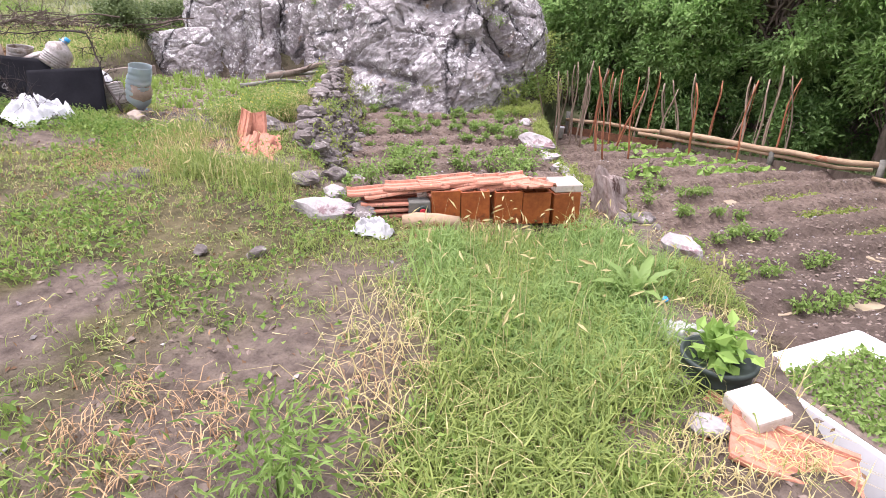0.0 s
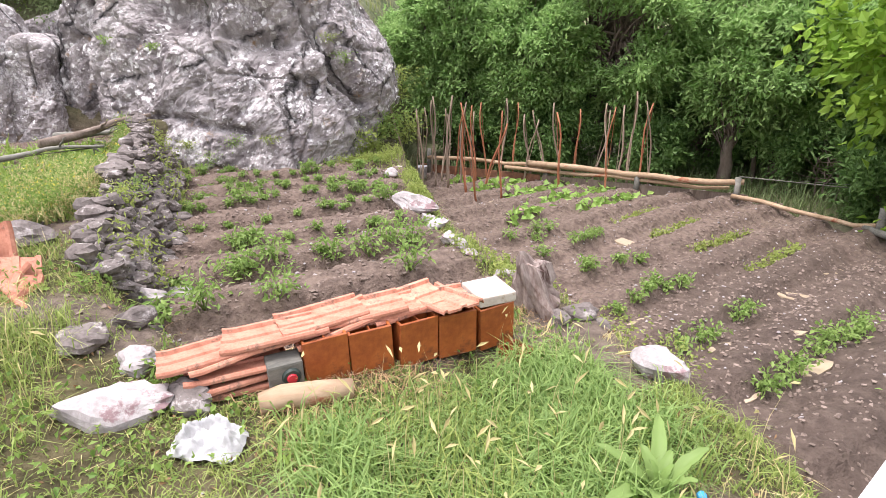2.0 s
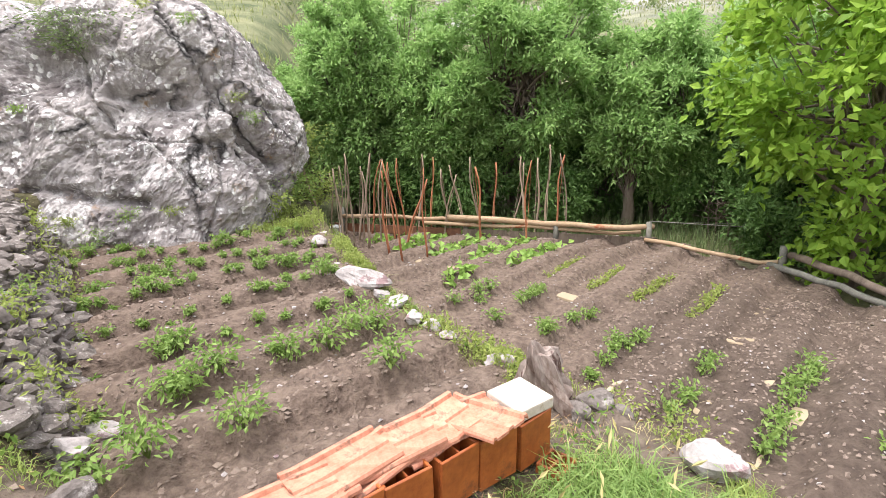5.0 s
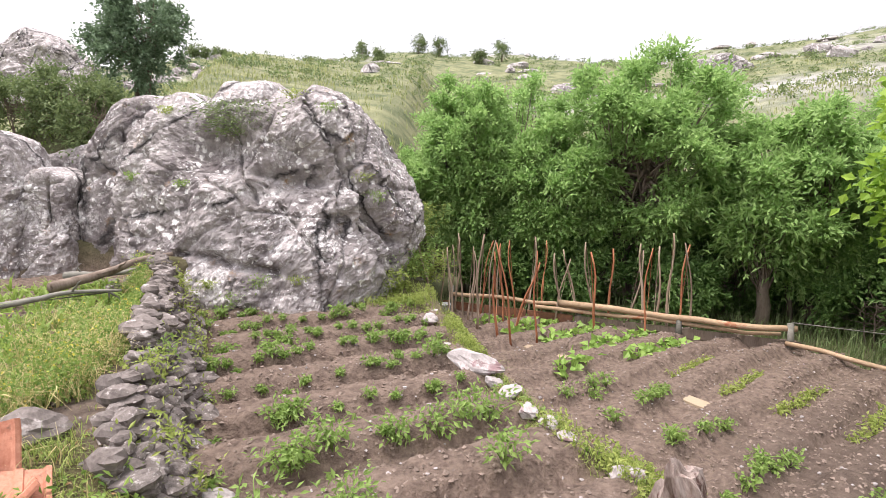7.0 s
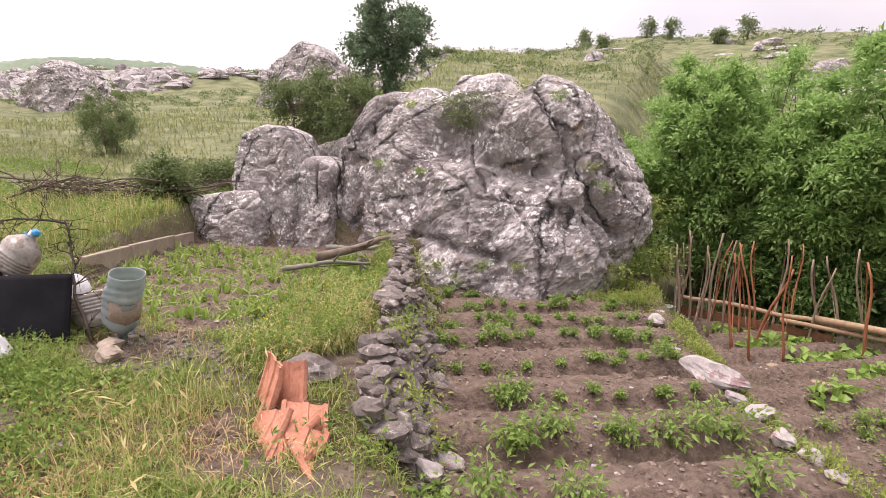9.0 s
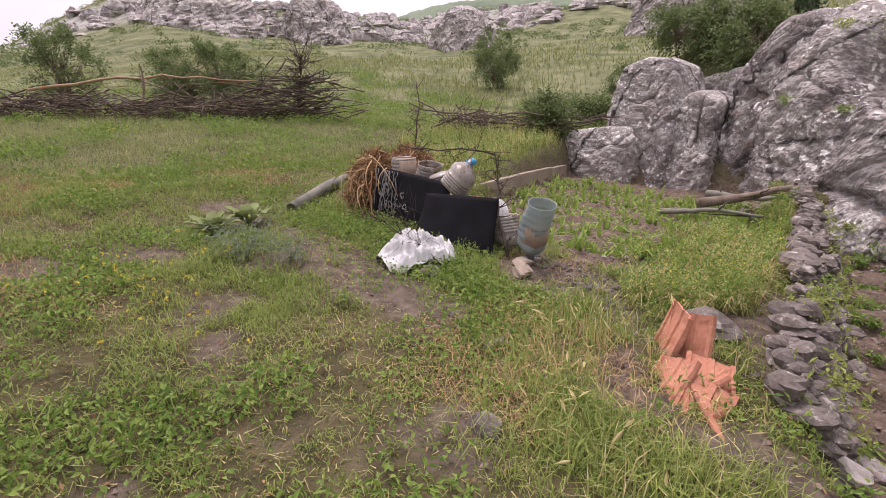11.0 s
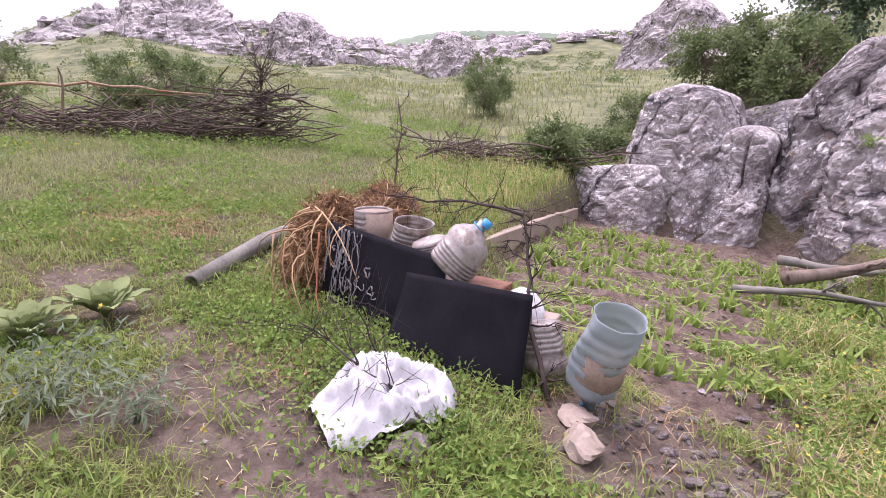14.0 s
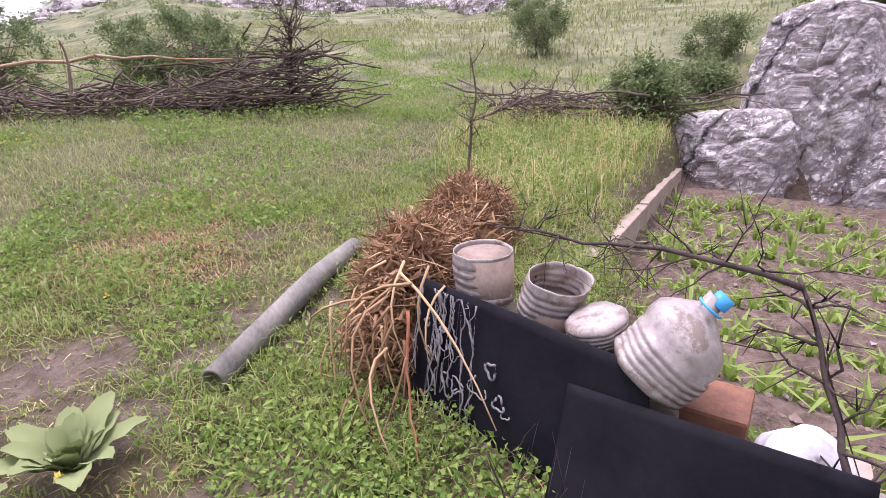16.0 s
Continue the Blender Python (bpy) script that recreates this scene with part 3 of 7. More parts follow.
# ---- rocks ----
def crag_rock(name, label, cx, cy, depth, contour, left, right, bottom, seed, nu=300, nv=150, dents=(), power=0.55, smooth=True, square=0.75, rough=1.0, fissures=()):
    """A tall outcrop. contour: x, top height; left, right: height, x of the flanks; dents: x, z, radius, depth of hollows in the face (minus: bulges)."""
    full = np.linspace(0, 2 * np.pi, 20000)
    px, py = np.sign(np.cos(full)) * np.abs(np.cos(full)) ** square * (right[0][1] - left[0][1]) / 2, np.sign(np.sin(full)) * np.abs(np.sin(full)) ** square * depth
    run = np.concatenate([[0], np.cumsum(np.hypot(np.diff(px), np.diff(py)) * np.where(py[1:] < 0.4 * depth, 2.2, 1.0))])
    u, v = np.meshgrid(np.interp(np.linspace(0, run[-1], nu, endpoint=False), run, full), np.linspace(0.0, 1.0, nv), indexing="xy")
    el = v * np.pi / 2
    ring = np.cos(el) ** power
    up = np.sin(el) ** 0.8
    sx = np.sign(np.cos(u)) * np.abs(np.cos(u)) ** square * ring
    sy = np.sign(np.sin(u)) * np.abs(np.sin(u)) ** square * ring
    cl, ch = [p[0] for p in contour], [p[1] for p in contour]
    zmax = max(ch)
    zz = bottom + up * (zmax - bottom)
    lx = np.interp(zz, [p[0] for p in left], [p[1] for p in left])
    rx = np.interp(zz, [p[0] for p in right], [p[1] for p in right])
    x = lx + (sx + 1) / 2 * (rx - lx)
    z = bottom + up * (np.interp(x, cl, ch) - bottom)
    y = cy + sy * depth * (1 - 0.25 * up)
    nx, ny = sx, sy
    ln = np.sqrt(nx * nx + ny * ny + 0.25 * up * up) + 1e-6
    nx, ny, nz = nx / ln, ny / ln, 0.5 * up / ln
    shift = mathutils.Vector((seed * 3.7, seed * 1.3, seed * 0.7))
    relief = []
    for p in zip(x.ravel().tolist(), y.ravel().tolist(), z.ravel().tolist()):
        q = mathutils.Vector(p) + shift
        bend = mathutils.noise.noise_vector(q * 0.9) * 0.22
        far_off = mathutils.noise.voronoi((q + bend) * 0.95)[0]
        near_by = mathutils.noise.voronoi((q + bend) * 2.7)[0]
        relief.append(0.15 * mathutils.noise.fractal(q * 0.8, 0.9, 2.0, 2) + 0.16 * (far_off[0] - 0.4) - 0.09 * math.exp(-(far_off[1] - far_off[0]) / 0.05) + 0.06 * (near_by[0] - 0.4) - 0.025 * math.exp(-(near_by[1] - near_by[0]) / 0.06) + 0.05 * mathutils.noise.fractal(q * 5.0, 0.55, 2.1, 4))
    disp = np.array(relief).reshape(x.shape)
    for dx, dz, rad, dep in dents:
        disp = disp - dep * np.exp(-(((x - dx) / rad) ** 2 + ((z - dz) / (rad * 0.75)) ** 2) ** 1.5) * (sy < 0.2)
    disp = disp * rough
    for ax, az, bx, bz, wide, dep in fissures:
        k = np.clip(((x - ax) * (bx - ax) + (z - az) * (bz - az)) / ((bx - ax) ** 2 + (bz - az) ** 2), 0, 1)
        off = np.hypot(x - ax - k * (bx - ax) + 0.07 * fbm(z * 3, x * 3, seed + 70, 3), z - az - k * (bz - az) + 0.07 * fbm(x * 3, z * 3, seed + 71, 3))
        disp = disp - dep * np.exp(-(off / wide) ** 2) * (sy < 0.2)
    fade = np.clip(1.3 - up ** 6, 0.35, 1)
    V = np.stack([x + nx * disp * fade, y + ny * disp * fade, z + nz * disp * fade], -1).reshape(-1, 3)
    i, j = np.meshgrid(np.arange(nv - 1), np.arange(nu), indexing="ij")
    k = (j + 1) % nu
    F = np.stack([i * nu + j, i * nu + k, (i + 1) * nu + k, (i + 1) * nu + j], -1).reshape(-1, 4)
    return tagged(surface(name, V, F, M_ROCK, smooth=False), label, "rock")


crag_rock("boulder", "huge grey limestone boulder with white lichen", -3.9, 11.1, 2.4,
          [(-6.4, 1.9), (-5.95, 2.5), (-5.6, 2.95), (-5.1, 2.92), (-4.75, 2.82), (-4.47, 2.58), (-4.2, 2.95), (-3.6, 2.97), (-3.32, 2.75), (-3.0, 3.0), (-2.6, 2.95), (-2.3, 2.8), (-1.8, 2.55), (-1.4, 2.1), (-1.15, 1.3)],
          [(-0.5, -5.6), (0.5, -6.0), (2.0, -6.2), (3.2, -5.9)], [(-0.5, -1.75), (0.2, -1.6), (0.5, -1.5), (0.8, -1.35), (1.1, -1.25), (1.4, -1.25), (1.9, -1.4), (2.5, -1.65), (3.3, -2.3)], -0.5, 12, 560, 200, power=0.36,
          dents=((-4.1, 2.0, 0.5, 0.5), (-3.0, 1.55, 0.55, 0.30), (-2.7, 2.3, 0.6, -0.12), (-5.2, 0.9, 0.5, 0.15), (-2.2, 0.9, 0.4, 0.25)),
          fissures=((-3.1, 2.9, -2.1, 1.3, 0.05, 0.22), (-2.1, 1.3, -1.7, 0.7, 0.06, 0.25), (-3.4, 1.5, -2.6, 0.5, 0.03, 0.14), (-5.2, 1.9, -5.7, 0.9, 0.04, 0.16), (-3.5, 1.68, -2.6, 1.6, 0.10, 0.22), (-4.7, 3.1, -4.6, 2.3, 0.06, 0.2), (-3.9, 2.0, -3.5, 1.2, 0.03, 0.14), (-4.6, 0.6, -3.2, 0.35, 0.06, 0.15)))
for k, (x0, x1, y, d, t0, t1, t2) in enumerate(((-8.4, -7.1, 10.15, 0.6, 2.1, 2.25, 2.05), (-7.2, -6.4, 10.2, 0.6, 1.6, 1.7, 1.5), (-6.52, -5.2, 10.8, 0.95, 2.0, 2.7, 2.8), (-8.3, -5.4, 11.5, 0.8, 1.7, 2.1, 2.3))):
    crag_rock("rock_outcrop", "blocky grey limestone outcrop split by a crack", (x0 + x1) / 2, y, d, [(x0 - 0.2, t0 * 0.9), (x0 + 0.1, t0), ((x0 + x1) / 2, t1), (x1, t2), (x1 + 0.2, t2 * 0.9)],
              [(0.0, x0), (t1 + 0.2, x0 + 0.06)], [(0.0, x1), (t1 + 0.2, x1 - 0.03)], -0.1, 33 + 7 * k, 200, 120, power=0.12, square=0.18, rough=0.8, fissures=(((x0 + x1) / 2 + 0.15, t1, (x0 + x1) / 2 + 0.05, 0.5 * t1, 0.02, 0.1),))["group"] = "blocks of the outcrop"
crag_rock("cut_bank", "low pale cut rock face under the shrubs", -8.35, 9.8, 0.75,
          [(-9.2, 0.95), (-8.7, 1.0), (-8.2, 1.08), (-7.5, 1.12)], [(0.0, -9.2), (1.2, -9.1)], [(0.0, -7.6), (1.2, -7.7)], -0.1, 44, 180, 90, power=0.12, square=0.2, rough=0.75)


for k, (x, y, wide, h, seed) in enumerate(((-27, 38.7, 5.0, 4.6, 71), (-52, 10.6, 8.0, 4.5, 72), (-46, 18, 4.5, 3.6, 73), (-38, 27, 4.0, 3.0, 74), (24, 52, 4.0, 2.0, 75))):
    gz = top(x, y)
    crag_rock("far_crag", "pale grey limestone crag on the far slope", x, y, wide * 0.6, [(x - wide, gz + h * 0.35), (x - wide * 0.5, gz + h * 0.8), (x, gz + h), (x + wide * 0.4, gz + h * 0.85), (x + wide, gz + h * 0.3)],
              [(gz - 1, x - wide), (gz + h, x - wide * 0.8)], [(gz - 1, x + wide), (gz + h, x + wide * 0.8)], gz - 1.5, seed, 110, 50, rough=2.4)["group"] = "far crags"


# ---- trees ----
def tree(name, label, x, y, height, spread, seed, leaf=0.12, narrow=0.36, count=9000, clumps=70, low=0.15, mat=None, stems=3, lean=(0, 0), category="tree", clump=0.42, group="", trunk=0.0):
    """A tree: stems, limbs that reach into the crown, and a crown of clumps of leaves with gaps."""
    rng = np.random.default_rng(seed)
    z = top(x, y) - 0.05
    root = base(name, x, y, z, label, category, group)
    c = rng.normal(size=(clumps * 3, 3))
    c /= np.linalg.norm(c, axis=1)[:, None]
    c *= (rng.uniform(0.25, 1, len(c)) ** 0.5)[:, None]
    lob = 0.82 + 0.38 * fbm(c[:, 0] * 2 + seed, c[:, 2] * 2 + c[:, 1], seed, 2)
    c = c * np.array([[spread, spread, height * (1 - low) / 2]]) * lob[:, None]
    c[:, 2] += height * (low + (1 - low) / 2)
    c[:, :2] += np.array(lean) * (c[:, 2:3] / height)
    c = c[(c[:, 2] > 0.1) & (c[:, 2] < height)][:clumps]
    pieces = []
    for s in range(stems):
        a = rng.uniform(0, 6.28)
        p0 = np.array([0.16 * np.cos(a), 0.16 * np.sin(a), 0]) * (stems > 1)
        p1 = np.array([spread * 0.3 * np.cos(a) * (stems > 1) + lean[0] * 0.5, spread * 0.3 * np.sin(a) * (stems > 1) + lean[1] * 0.5, height * 0.55])
        t = np.linspace(0, 1, 7)[:, None]
        pts = p0 + (p1 - p0) * t + rng.normal(size=(7, 3)) * 0.04 * t
        r0 = trunk or 0.011 * height
        surface("trunk" if stems == 1 else "stem", *tube(pts, np.linspace(r0, r0 * 0.45, 7), 8), M_BARK, root)
        for q in c[s::stems]:
            b0 = p0 + (p1 - p0) * rng.uniform(0.35, 1.0)
            m = (b0 + q) / 2 + rng.normal(size=3) * 0.08 * spread
            t2 = np.linspace(0, 1, 5)[:, None]
            pieces.append(tube((1 - t2) ** 2 * b0 + 2 * t2 * (1 - t2) * m + t2 ** 2 * q, np.linspace(0.006 * height, 0.004, 5), 4))
    tagged(surface("limbs", *joined(pieces), M_BARK, root), kind="stuff")
    twigs = 12
    per = max(3, count // max(1, len(c) * twigs))
    core = np.array([lean[0] * 0.4, lean[1] * 0.4, height * (low + (1 - low) * 0.35)])
    face = c - core
    face /= np.linalg.norm(face, axis=1)[:, None] + 1e-6
    way = face[:, None] * 0.6 + rng.normal(size=(len(c), twigs, 3)) * 0.6 + np.array([0, 0, 0.25])
    way /= np.linalg.norm(way, axis=2)[..., None]
    reach = rng.uniform(0.7, 2.0, (len(c), twigs, 1, 1)) * clump
    t = rng.uniform(0.05, 1, (len(c), twigs, per, 1))
    at = c[:, None, None] + way[:, :, None] * reach * t - np.array([0, 0, 0.35]) * reach * t * t + rng.normal(size=(len(c), twigs, per, 3)) * leaf * 0.55
    out = np.broadcast_to(way[:, :, None] * 1.1, at.shape).reshape(-1, 3)
    at = at.reshape(-1, 3)
    ok = at[:, 2] > 0.05
    surface("crown", *leaves(rng, at[ok], leaf, leaf * narrow, 0.35, out[ok], 0.75), mat or M_WILLOW, root, smooth=False)
    return root


WILLOWS = [(3.0, 12.9, 5.5, 2.1), (-0.35, 13.8, 4.7, 1.4), (1.25, 13.0, 3.9, 1.2), (5.6, 11.6, 4.3, 1.7), (7.2, 9.8, 4.2, 1.6), (1.0, 15.8, 5.2, 1.7), (5.2, 15.2, 5.2, 2.0), (8.6, 13.2, 5.2, 2.2), (10.4, 10.4, 5.2, 2.2), (9.0, 6.4, 4.6, 1.8), (-1.2, 17.0, 4.6, 1.6), (12.0, 15.5, 6.0, 2.6), (2.4, 14.8, 2.6, 1.3), (4.4, 14.0, 2.6, 1.4), (0.4, 14.8, 2.4, 1.2), (6.6, 13.6, 2.6, 1.4)]
for k, (x, y, h, s) in enumerate(WILLOWS):
    tree("willow", "bushy green willow with narrow leaves behind the fence", x, y, h, s, 100 + k, leaf=0.118, narrow=0.40, count=54000 if k < 5 else 14000, clumps=170 if k < 5 else 66, low=0.12 if k < 5 else 0.0, stems=5, clump=0.17 + 0.05 * s, group="willows behind the garden")
for k, (x, y, h, s) in enumerate([(0.2, 13.0, 1.5, 0.8), (1.6, 12.4, 1.5, 0.9), (3.2, 11.8, 1.4, 0.9), (4.6, 12.2, 1.7, 1.0), (6.0, 10.3, 1.5, 0.9), (6.9, 11.2, 2.0, 1.1), (7.4, 8.4, 1.9, 1.0), (8.0, 9.6, 2.4, 1.2), (6.0, 8.9, 1.0, 0.7), (7.6, 6.6, 2.0, 1.1), (6.4, 6.2, 1.5, 0.9), (9.5, 8.0, 3.0, 1.5), (8.4, 11.6, 2.6, 1.3), (5.4, 13.0, 2.2, 1.2), (2.4, 13.4, 2.0, 1.1)]):
    tree("undergrowth_bush", "dense dark green bush under the willows", x, y, h, s, 210 + k, leaf=0.11, narrow=0.45, count=5200, clumps=34, low=0.0, stems=4, category="bush", clump=0.24, group="bushes under the willows", mat=M_THICKET)
tree("mulberry_tree", "broad-leaved light green tree leaning over the garden edge", 5.95, 7.5, 5.8, 2.2, 140, leaf=0.15, narrow=0.72, count=11000, clumps=105, low=0.04, mat=M_BROAD, stems=1, clump=0.34, trunk=0.11, lean=(-0.5, -0.3))
tree("pollard_willow", "short thick pollarded willow trunk with a spray of twigs", 4.7, 11.3, 2.6, 0.9, 145, leaf=0.15, narrow=0.33, count=3000, clumps=40, low=0.5, stems=1, clump=0.3, trunk=0.14)
tree("lone_tree", "small round dark green tree on the hill above the boulder", -7.3, 13.6, 2.8, 0.95, 150, leaf=0.085, narrow=0.6, count=15000, clumps=64, mat=M_PEAR, low=0.0, stems=3, clump=0.25, trunk=0.05)
for k, (x, y, h, s) in enumerate([(-8.5, 11.9, 1.1, 0.8), (-7.0, 11.7, 1.5, 0.75), (-7.7, 12.1, 1.2, 0.7),  (-9.9, 10.8, 0.6, 0.6), (-9.3, 9.0, 0.75, 0.4), (-17.5, 4.4, 1.9, 1.9), (-17, 13.8, 1.5, 0.9), (-21, 17, 2.0, 1.3), (-13, 16, 1.1, 0.8), (-17.5, 1.5, 2.2, 0.9)]):
    tree("shrub", "grey-green thorny shrub on the slope", x, y, h, s, 160 + k, leaf=0.07, narrow=0.5, count=20000 if k == 5 else 6500, clumps=110 if k == 5 else 50, low=0.0, mat=M_SHRUB, stems=4, category="shrub", clump=0.22)


# ---- stones ----
SMALL = []
for k in range(7):
    v, f = stone_arrays(np.random.default_rng(300 + k), 0.5, 0.42, 0.36, 0.4, 6, 9)
    ob = surface("stone", v, f, M_STONE, smooth=False)
    SMALL.append(ob.data)
    bpy.data.objects.remove(ob)


def stone_part(name, parent, x, y, z, size, rng, data=None):
    ob = new(name, data or SMALL[rng.integers(0, len(SMALL))])
    ob.matrix_basis = pose(x, y, z, rng.uniform(-25, 25), rng.uniform(-25, 25), rng.uniform(0, 360)) @ Matrix.Diagonal((size * rng.uniform(0.8, 1.3), size, size * rng.uniform(0.6, 1.0), 1))
    ob.parent = parent
    return ob


def dry_wall(line, low, high_z, back, count, seed, label):
    """A dry stone face: courses of uneven stones, leaning back."""
    rng = np.random.default_rng(seed)
    root = base("dry_stone_wall", 0, 0, 0, label, "stone wall")
    px, py = [p[0] for p in line], [p[1] for p in line]
    run = np.concatenate([[0], np.cumsum(np.hypot(np.diff(px), np.diff(py)))])
    for k in range(count):
        s, h = rng.uniform(0, run[-1]), rng.uniform(0, 1)
        x, y = np.interp(s, run, px), np.interp(s, run, py)
        zl, zh = np.interp(s, run, low), np.interp(s, run, high_z)
        stone_part("stone", root, x - back * h + rng.normal() * 0.04, y - 0.3 * back * h, zl + (zh - zl) * h, rng.uniform(0.13, 0.30) * (1.1 - 0.3 * h), rng)
    fill = []
    for k in range(900):
        q, h = rng.uniform(0, run[-1]), rng.uniform(0, 1)
        x, y = np.interp(q, run, px), np.interp(q, run, py)
        zl, zh = np.interp(q, run, low), np.interp(q, run, high_z)
        size = rng.uniform(0.05, 0.12)
        v, f = stone_arrays(rng, size, size * 0.8, size * 0.6, 0.45, 6, 9)
        fill.append((v + np.array([[x - 0.05 - back * h + rng.normal() * 0.03, y - 0.3 * back * h, zl + (zh - zl) * h * 1.05]]), f))
    tagged(surface("small_stones", *joined(fill), M_STONE, root, smooth=False), kind="stuff")
    return root


dry_wall([(-2.22, 4.25), (-2.55, 4.9), (-2.9, 5.8), (-3.62, 7.4), (-4.22, 8.6)], [-0.08, -0.08, -0.1, -0.15, -0.2], [0.40, 0.52, 0.56, 0.60, 0.64], 0.27, 300, 310, "rough dry stone wall that holds up the corn plot")


def boulder(x, y, sx, sy, sz, seed, name="field_stone", label="grey field stone lying on the soil", mat=None, lift=0.35, turn=0.0, group=""):
    v, f = stone_arrays(np.random.default_rng(seed), sx, sy, sz, 0.45, 12, 18)
    ob = surface(name, v, f, mat or M_STONE, smooth=False)
    ob.matrix_basis = pose(x, y, top(x, y) + sz * lift, 0, 0, turn)
    return tagged(ob, label, "stone", group)


EDGE_STONES = [(-2.15, 9.75, 0.16), (-1.95, 9.7, 0.14), (-1.2, 8.3, 0.16), (-1.0, 7.6, 0.12), (-0.85, 7.0, 0.10), (-0.55, 5.95, 0.15), (-0.45, 5.7, 0.13), (-0.36, 5.45, 0.12), (-0.28, 5.25, 0.10), (-0.05, 4.8, 0.14), (-0.42, 6.25, 0.11), (-1.15, 8.8, 0.1), (0.05, 4.55, 0.09), (-0.65, 6.3, 0.12)]
for k, (x, y, s) in enumerate(EDGE_STONES):
    boulder(x, y, s * 0.8, s * 0.6, s * 0.42, 400 + k, "edge_stone", "pale weathered stone edging the upper plot", M_PALESTONE, group="stones between the plots", turn=30 + 37 * k)
boulder(-0.78, 6.5, 0.30, 0.13, 0.10, 430, "flat_edge_stone", "long pale flat stone edging the upper plot", M_PALESTONE, turn=-35)
boulder(0.60, 3.62, 0.17, 0.12, 0.11, 431, "pale_boulder", "pale boulder streaked with purple-brown stains", M_PALESTONE, turn=-20, lift=0.4)
for k, (x, y, s, m) in enumerate([(0.36, 4.28, 0.12, M_STONE), (0.22, 4.2, 0.10, M_STONE), (0.48, 4.2, 0.09, M_STONE), (-2.32, 4.35, 0.14, M_PALESTONE), (-2.2, 4.05, 0.13, M_STONE), (-2.5, 4.5, 0.17, M_STONE), (-2.62, 4.3, 0.14, M_PALESTONE), (-2.35, 4.72, 0.12, M_PALESTONE), (-2.05, 3.75, 0.12, M_STONE), (-2.15, 3.5, 0.14, M_STONE), (-1.85, 3.4, 0.12, M_PALESTONE), (-3.15, 4.55, 0.22, M_STONE), (-2.75, 4.62, 0.16, M_STONE), (-4.3, 4.12, 0.12, M_CONCRETE), (-4.44, 4.24, 0.10, M_CONCRETE), (-3.66, 3.36, 0.10, M_STONE), (-4.62, 3.55, 0.11, M_STONE), (0.50, 1.72, 0.08, M_PALESTONE), (0.42, 1.95, 0.07, M_STONE), (-5.25, 8.7, 0.16, M_STONE), (-5.0, 8.3, 0.14, M_STONE), (-4.9, 8.6, 0.12, M_PALESTONE), (-1.75, 2.3, 0.07, M_STONE), (-2.0, 2.15, 0.06, M_STONE), (-3.1, 2.9, 0.09, M_STONE)]):
    boulder(x, y, s, s * 0.75, s * (0.55 if k != 15 else 0.25), 440 + k, mat=m, turn=53 * k, group="loose field stones")
boulder(-1.78, 3.07, 0.25, 0.13, 0.11, 480, "stone_slab", "grey flat-topped stone slab by the bricks", M_PALESTONE, turn=15)
boulder(-1.56, 3.19, 0.17, 0.10, 0.08, 481, "stone_slab", "grey flat-topped stone slab by the bricks", M_STONE, turn=-15)
rng = np.random.default_rng(490)
rubble = base("rubble", 0, 0, 0, "scatter of broken stones on the bare earth heap", "rubble")
for k in range(260):
    x, y = rng.normal(-3.95, 0.42), rng.normal(4.5, 0.34)
    stone_part("stone", rubble, x, y, top(x, y) + 0.005, rng.uniform(0.02, 0.075), rng)
pebbles, clods = [], []
for k in range(4200):
    x, y = rng.uniform(-4.2, 4.4), rng.uniform(3.7, 11)
    if inside(np.array([x]), np.array([y]), UPPER, 0.1)[0] + inside(np.array([x]), np.array([y]), LOWER, 0.1)[0] < 0.5:
        continue
    s = rng.uniform(0.006, 0.026)
    v, f = stone_arrays(rng, s, s * 0.8, s * 0.6, 0.4, 4, 6)
    (pebbles if rng.uniform() < 0.12 else clods).append((v + np.array([[x, y, 0]]), f, len(v), x, y))
for name, group_of, m, lab in (("pebbles", pebbles, M_PALESTONE, "small pale pebbles on the tilled soil"), ("clods", clods, M_DARKSOIL, "crumbled clods of brown soil")):
    zs = high([q[3] for q in group_of], [q[4] for q in group_of])
    tagged(surface(name, *joined([(q[0] + np.array([[0, 0, zz]]), q[1]) for q, zz in zip(group_of, zs)]), m, smooth=False), lab, name, kind="stuff")


# ---- bricks and roof tiles ----
def tile_arrays(length=0.40, width=0.235, thick=0.012):
    """A pressed interlocking roof tile: ribs along it, a raised lip and a rolled edge."""
    nx, ny = 37, 9
    u, v = np.meshgrid(np.linspace(0, 1, nx), np.linspace(0, 1, ny), indexing="xy")
    h = 0.010 * (np.abs(u - 0.06) < 0.05) + 0.017 * (np.abs(u - 0.94) < 0.055) + 0.010 * (np.abs(u - 0.5) < 0.06) + 0.008 * (np.abs(v - 0.97) < 0.05)
    t = np.stack([(u - 0.5) * width, (v - 0.5) * length, h + thick], -1).reshape(-1, 3)
    b = t - np.array([[0, 0, thick]])
    i, j = np.meshgrid(np.arange(ny - 1), np.arange(nx - 1), indexing="ij")
    q = np.stack([i * nx + j, i * nx + j + 1, (i + 1) * nx + j + 1, (i + 1) * nx + j], -1).reshape(-1, 4)
    n = nx * ny
    rim = np.concatenate([np.arange(nx), np.arange(1, ny) * nx + nx - 1, (ny - 1) * nx + np.arange(nx - 2, -1, -1), np.arange(ny - 2, 0, -1) * nx])
    nxt = np.roll(rim, -1)
    return np.vstack([t, b]), np.vstack([q, q[:, ::-1] + n, np.stack([rim, rim + n, nxt + n, nxt], -1)])


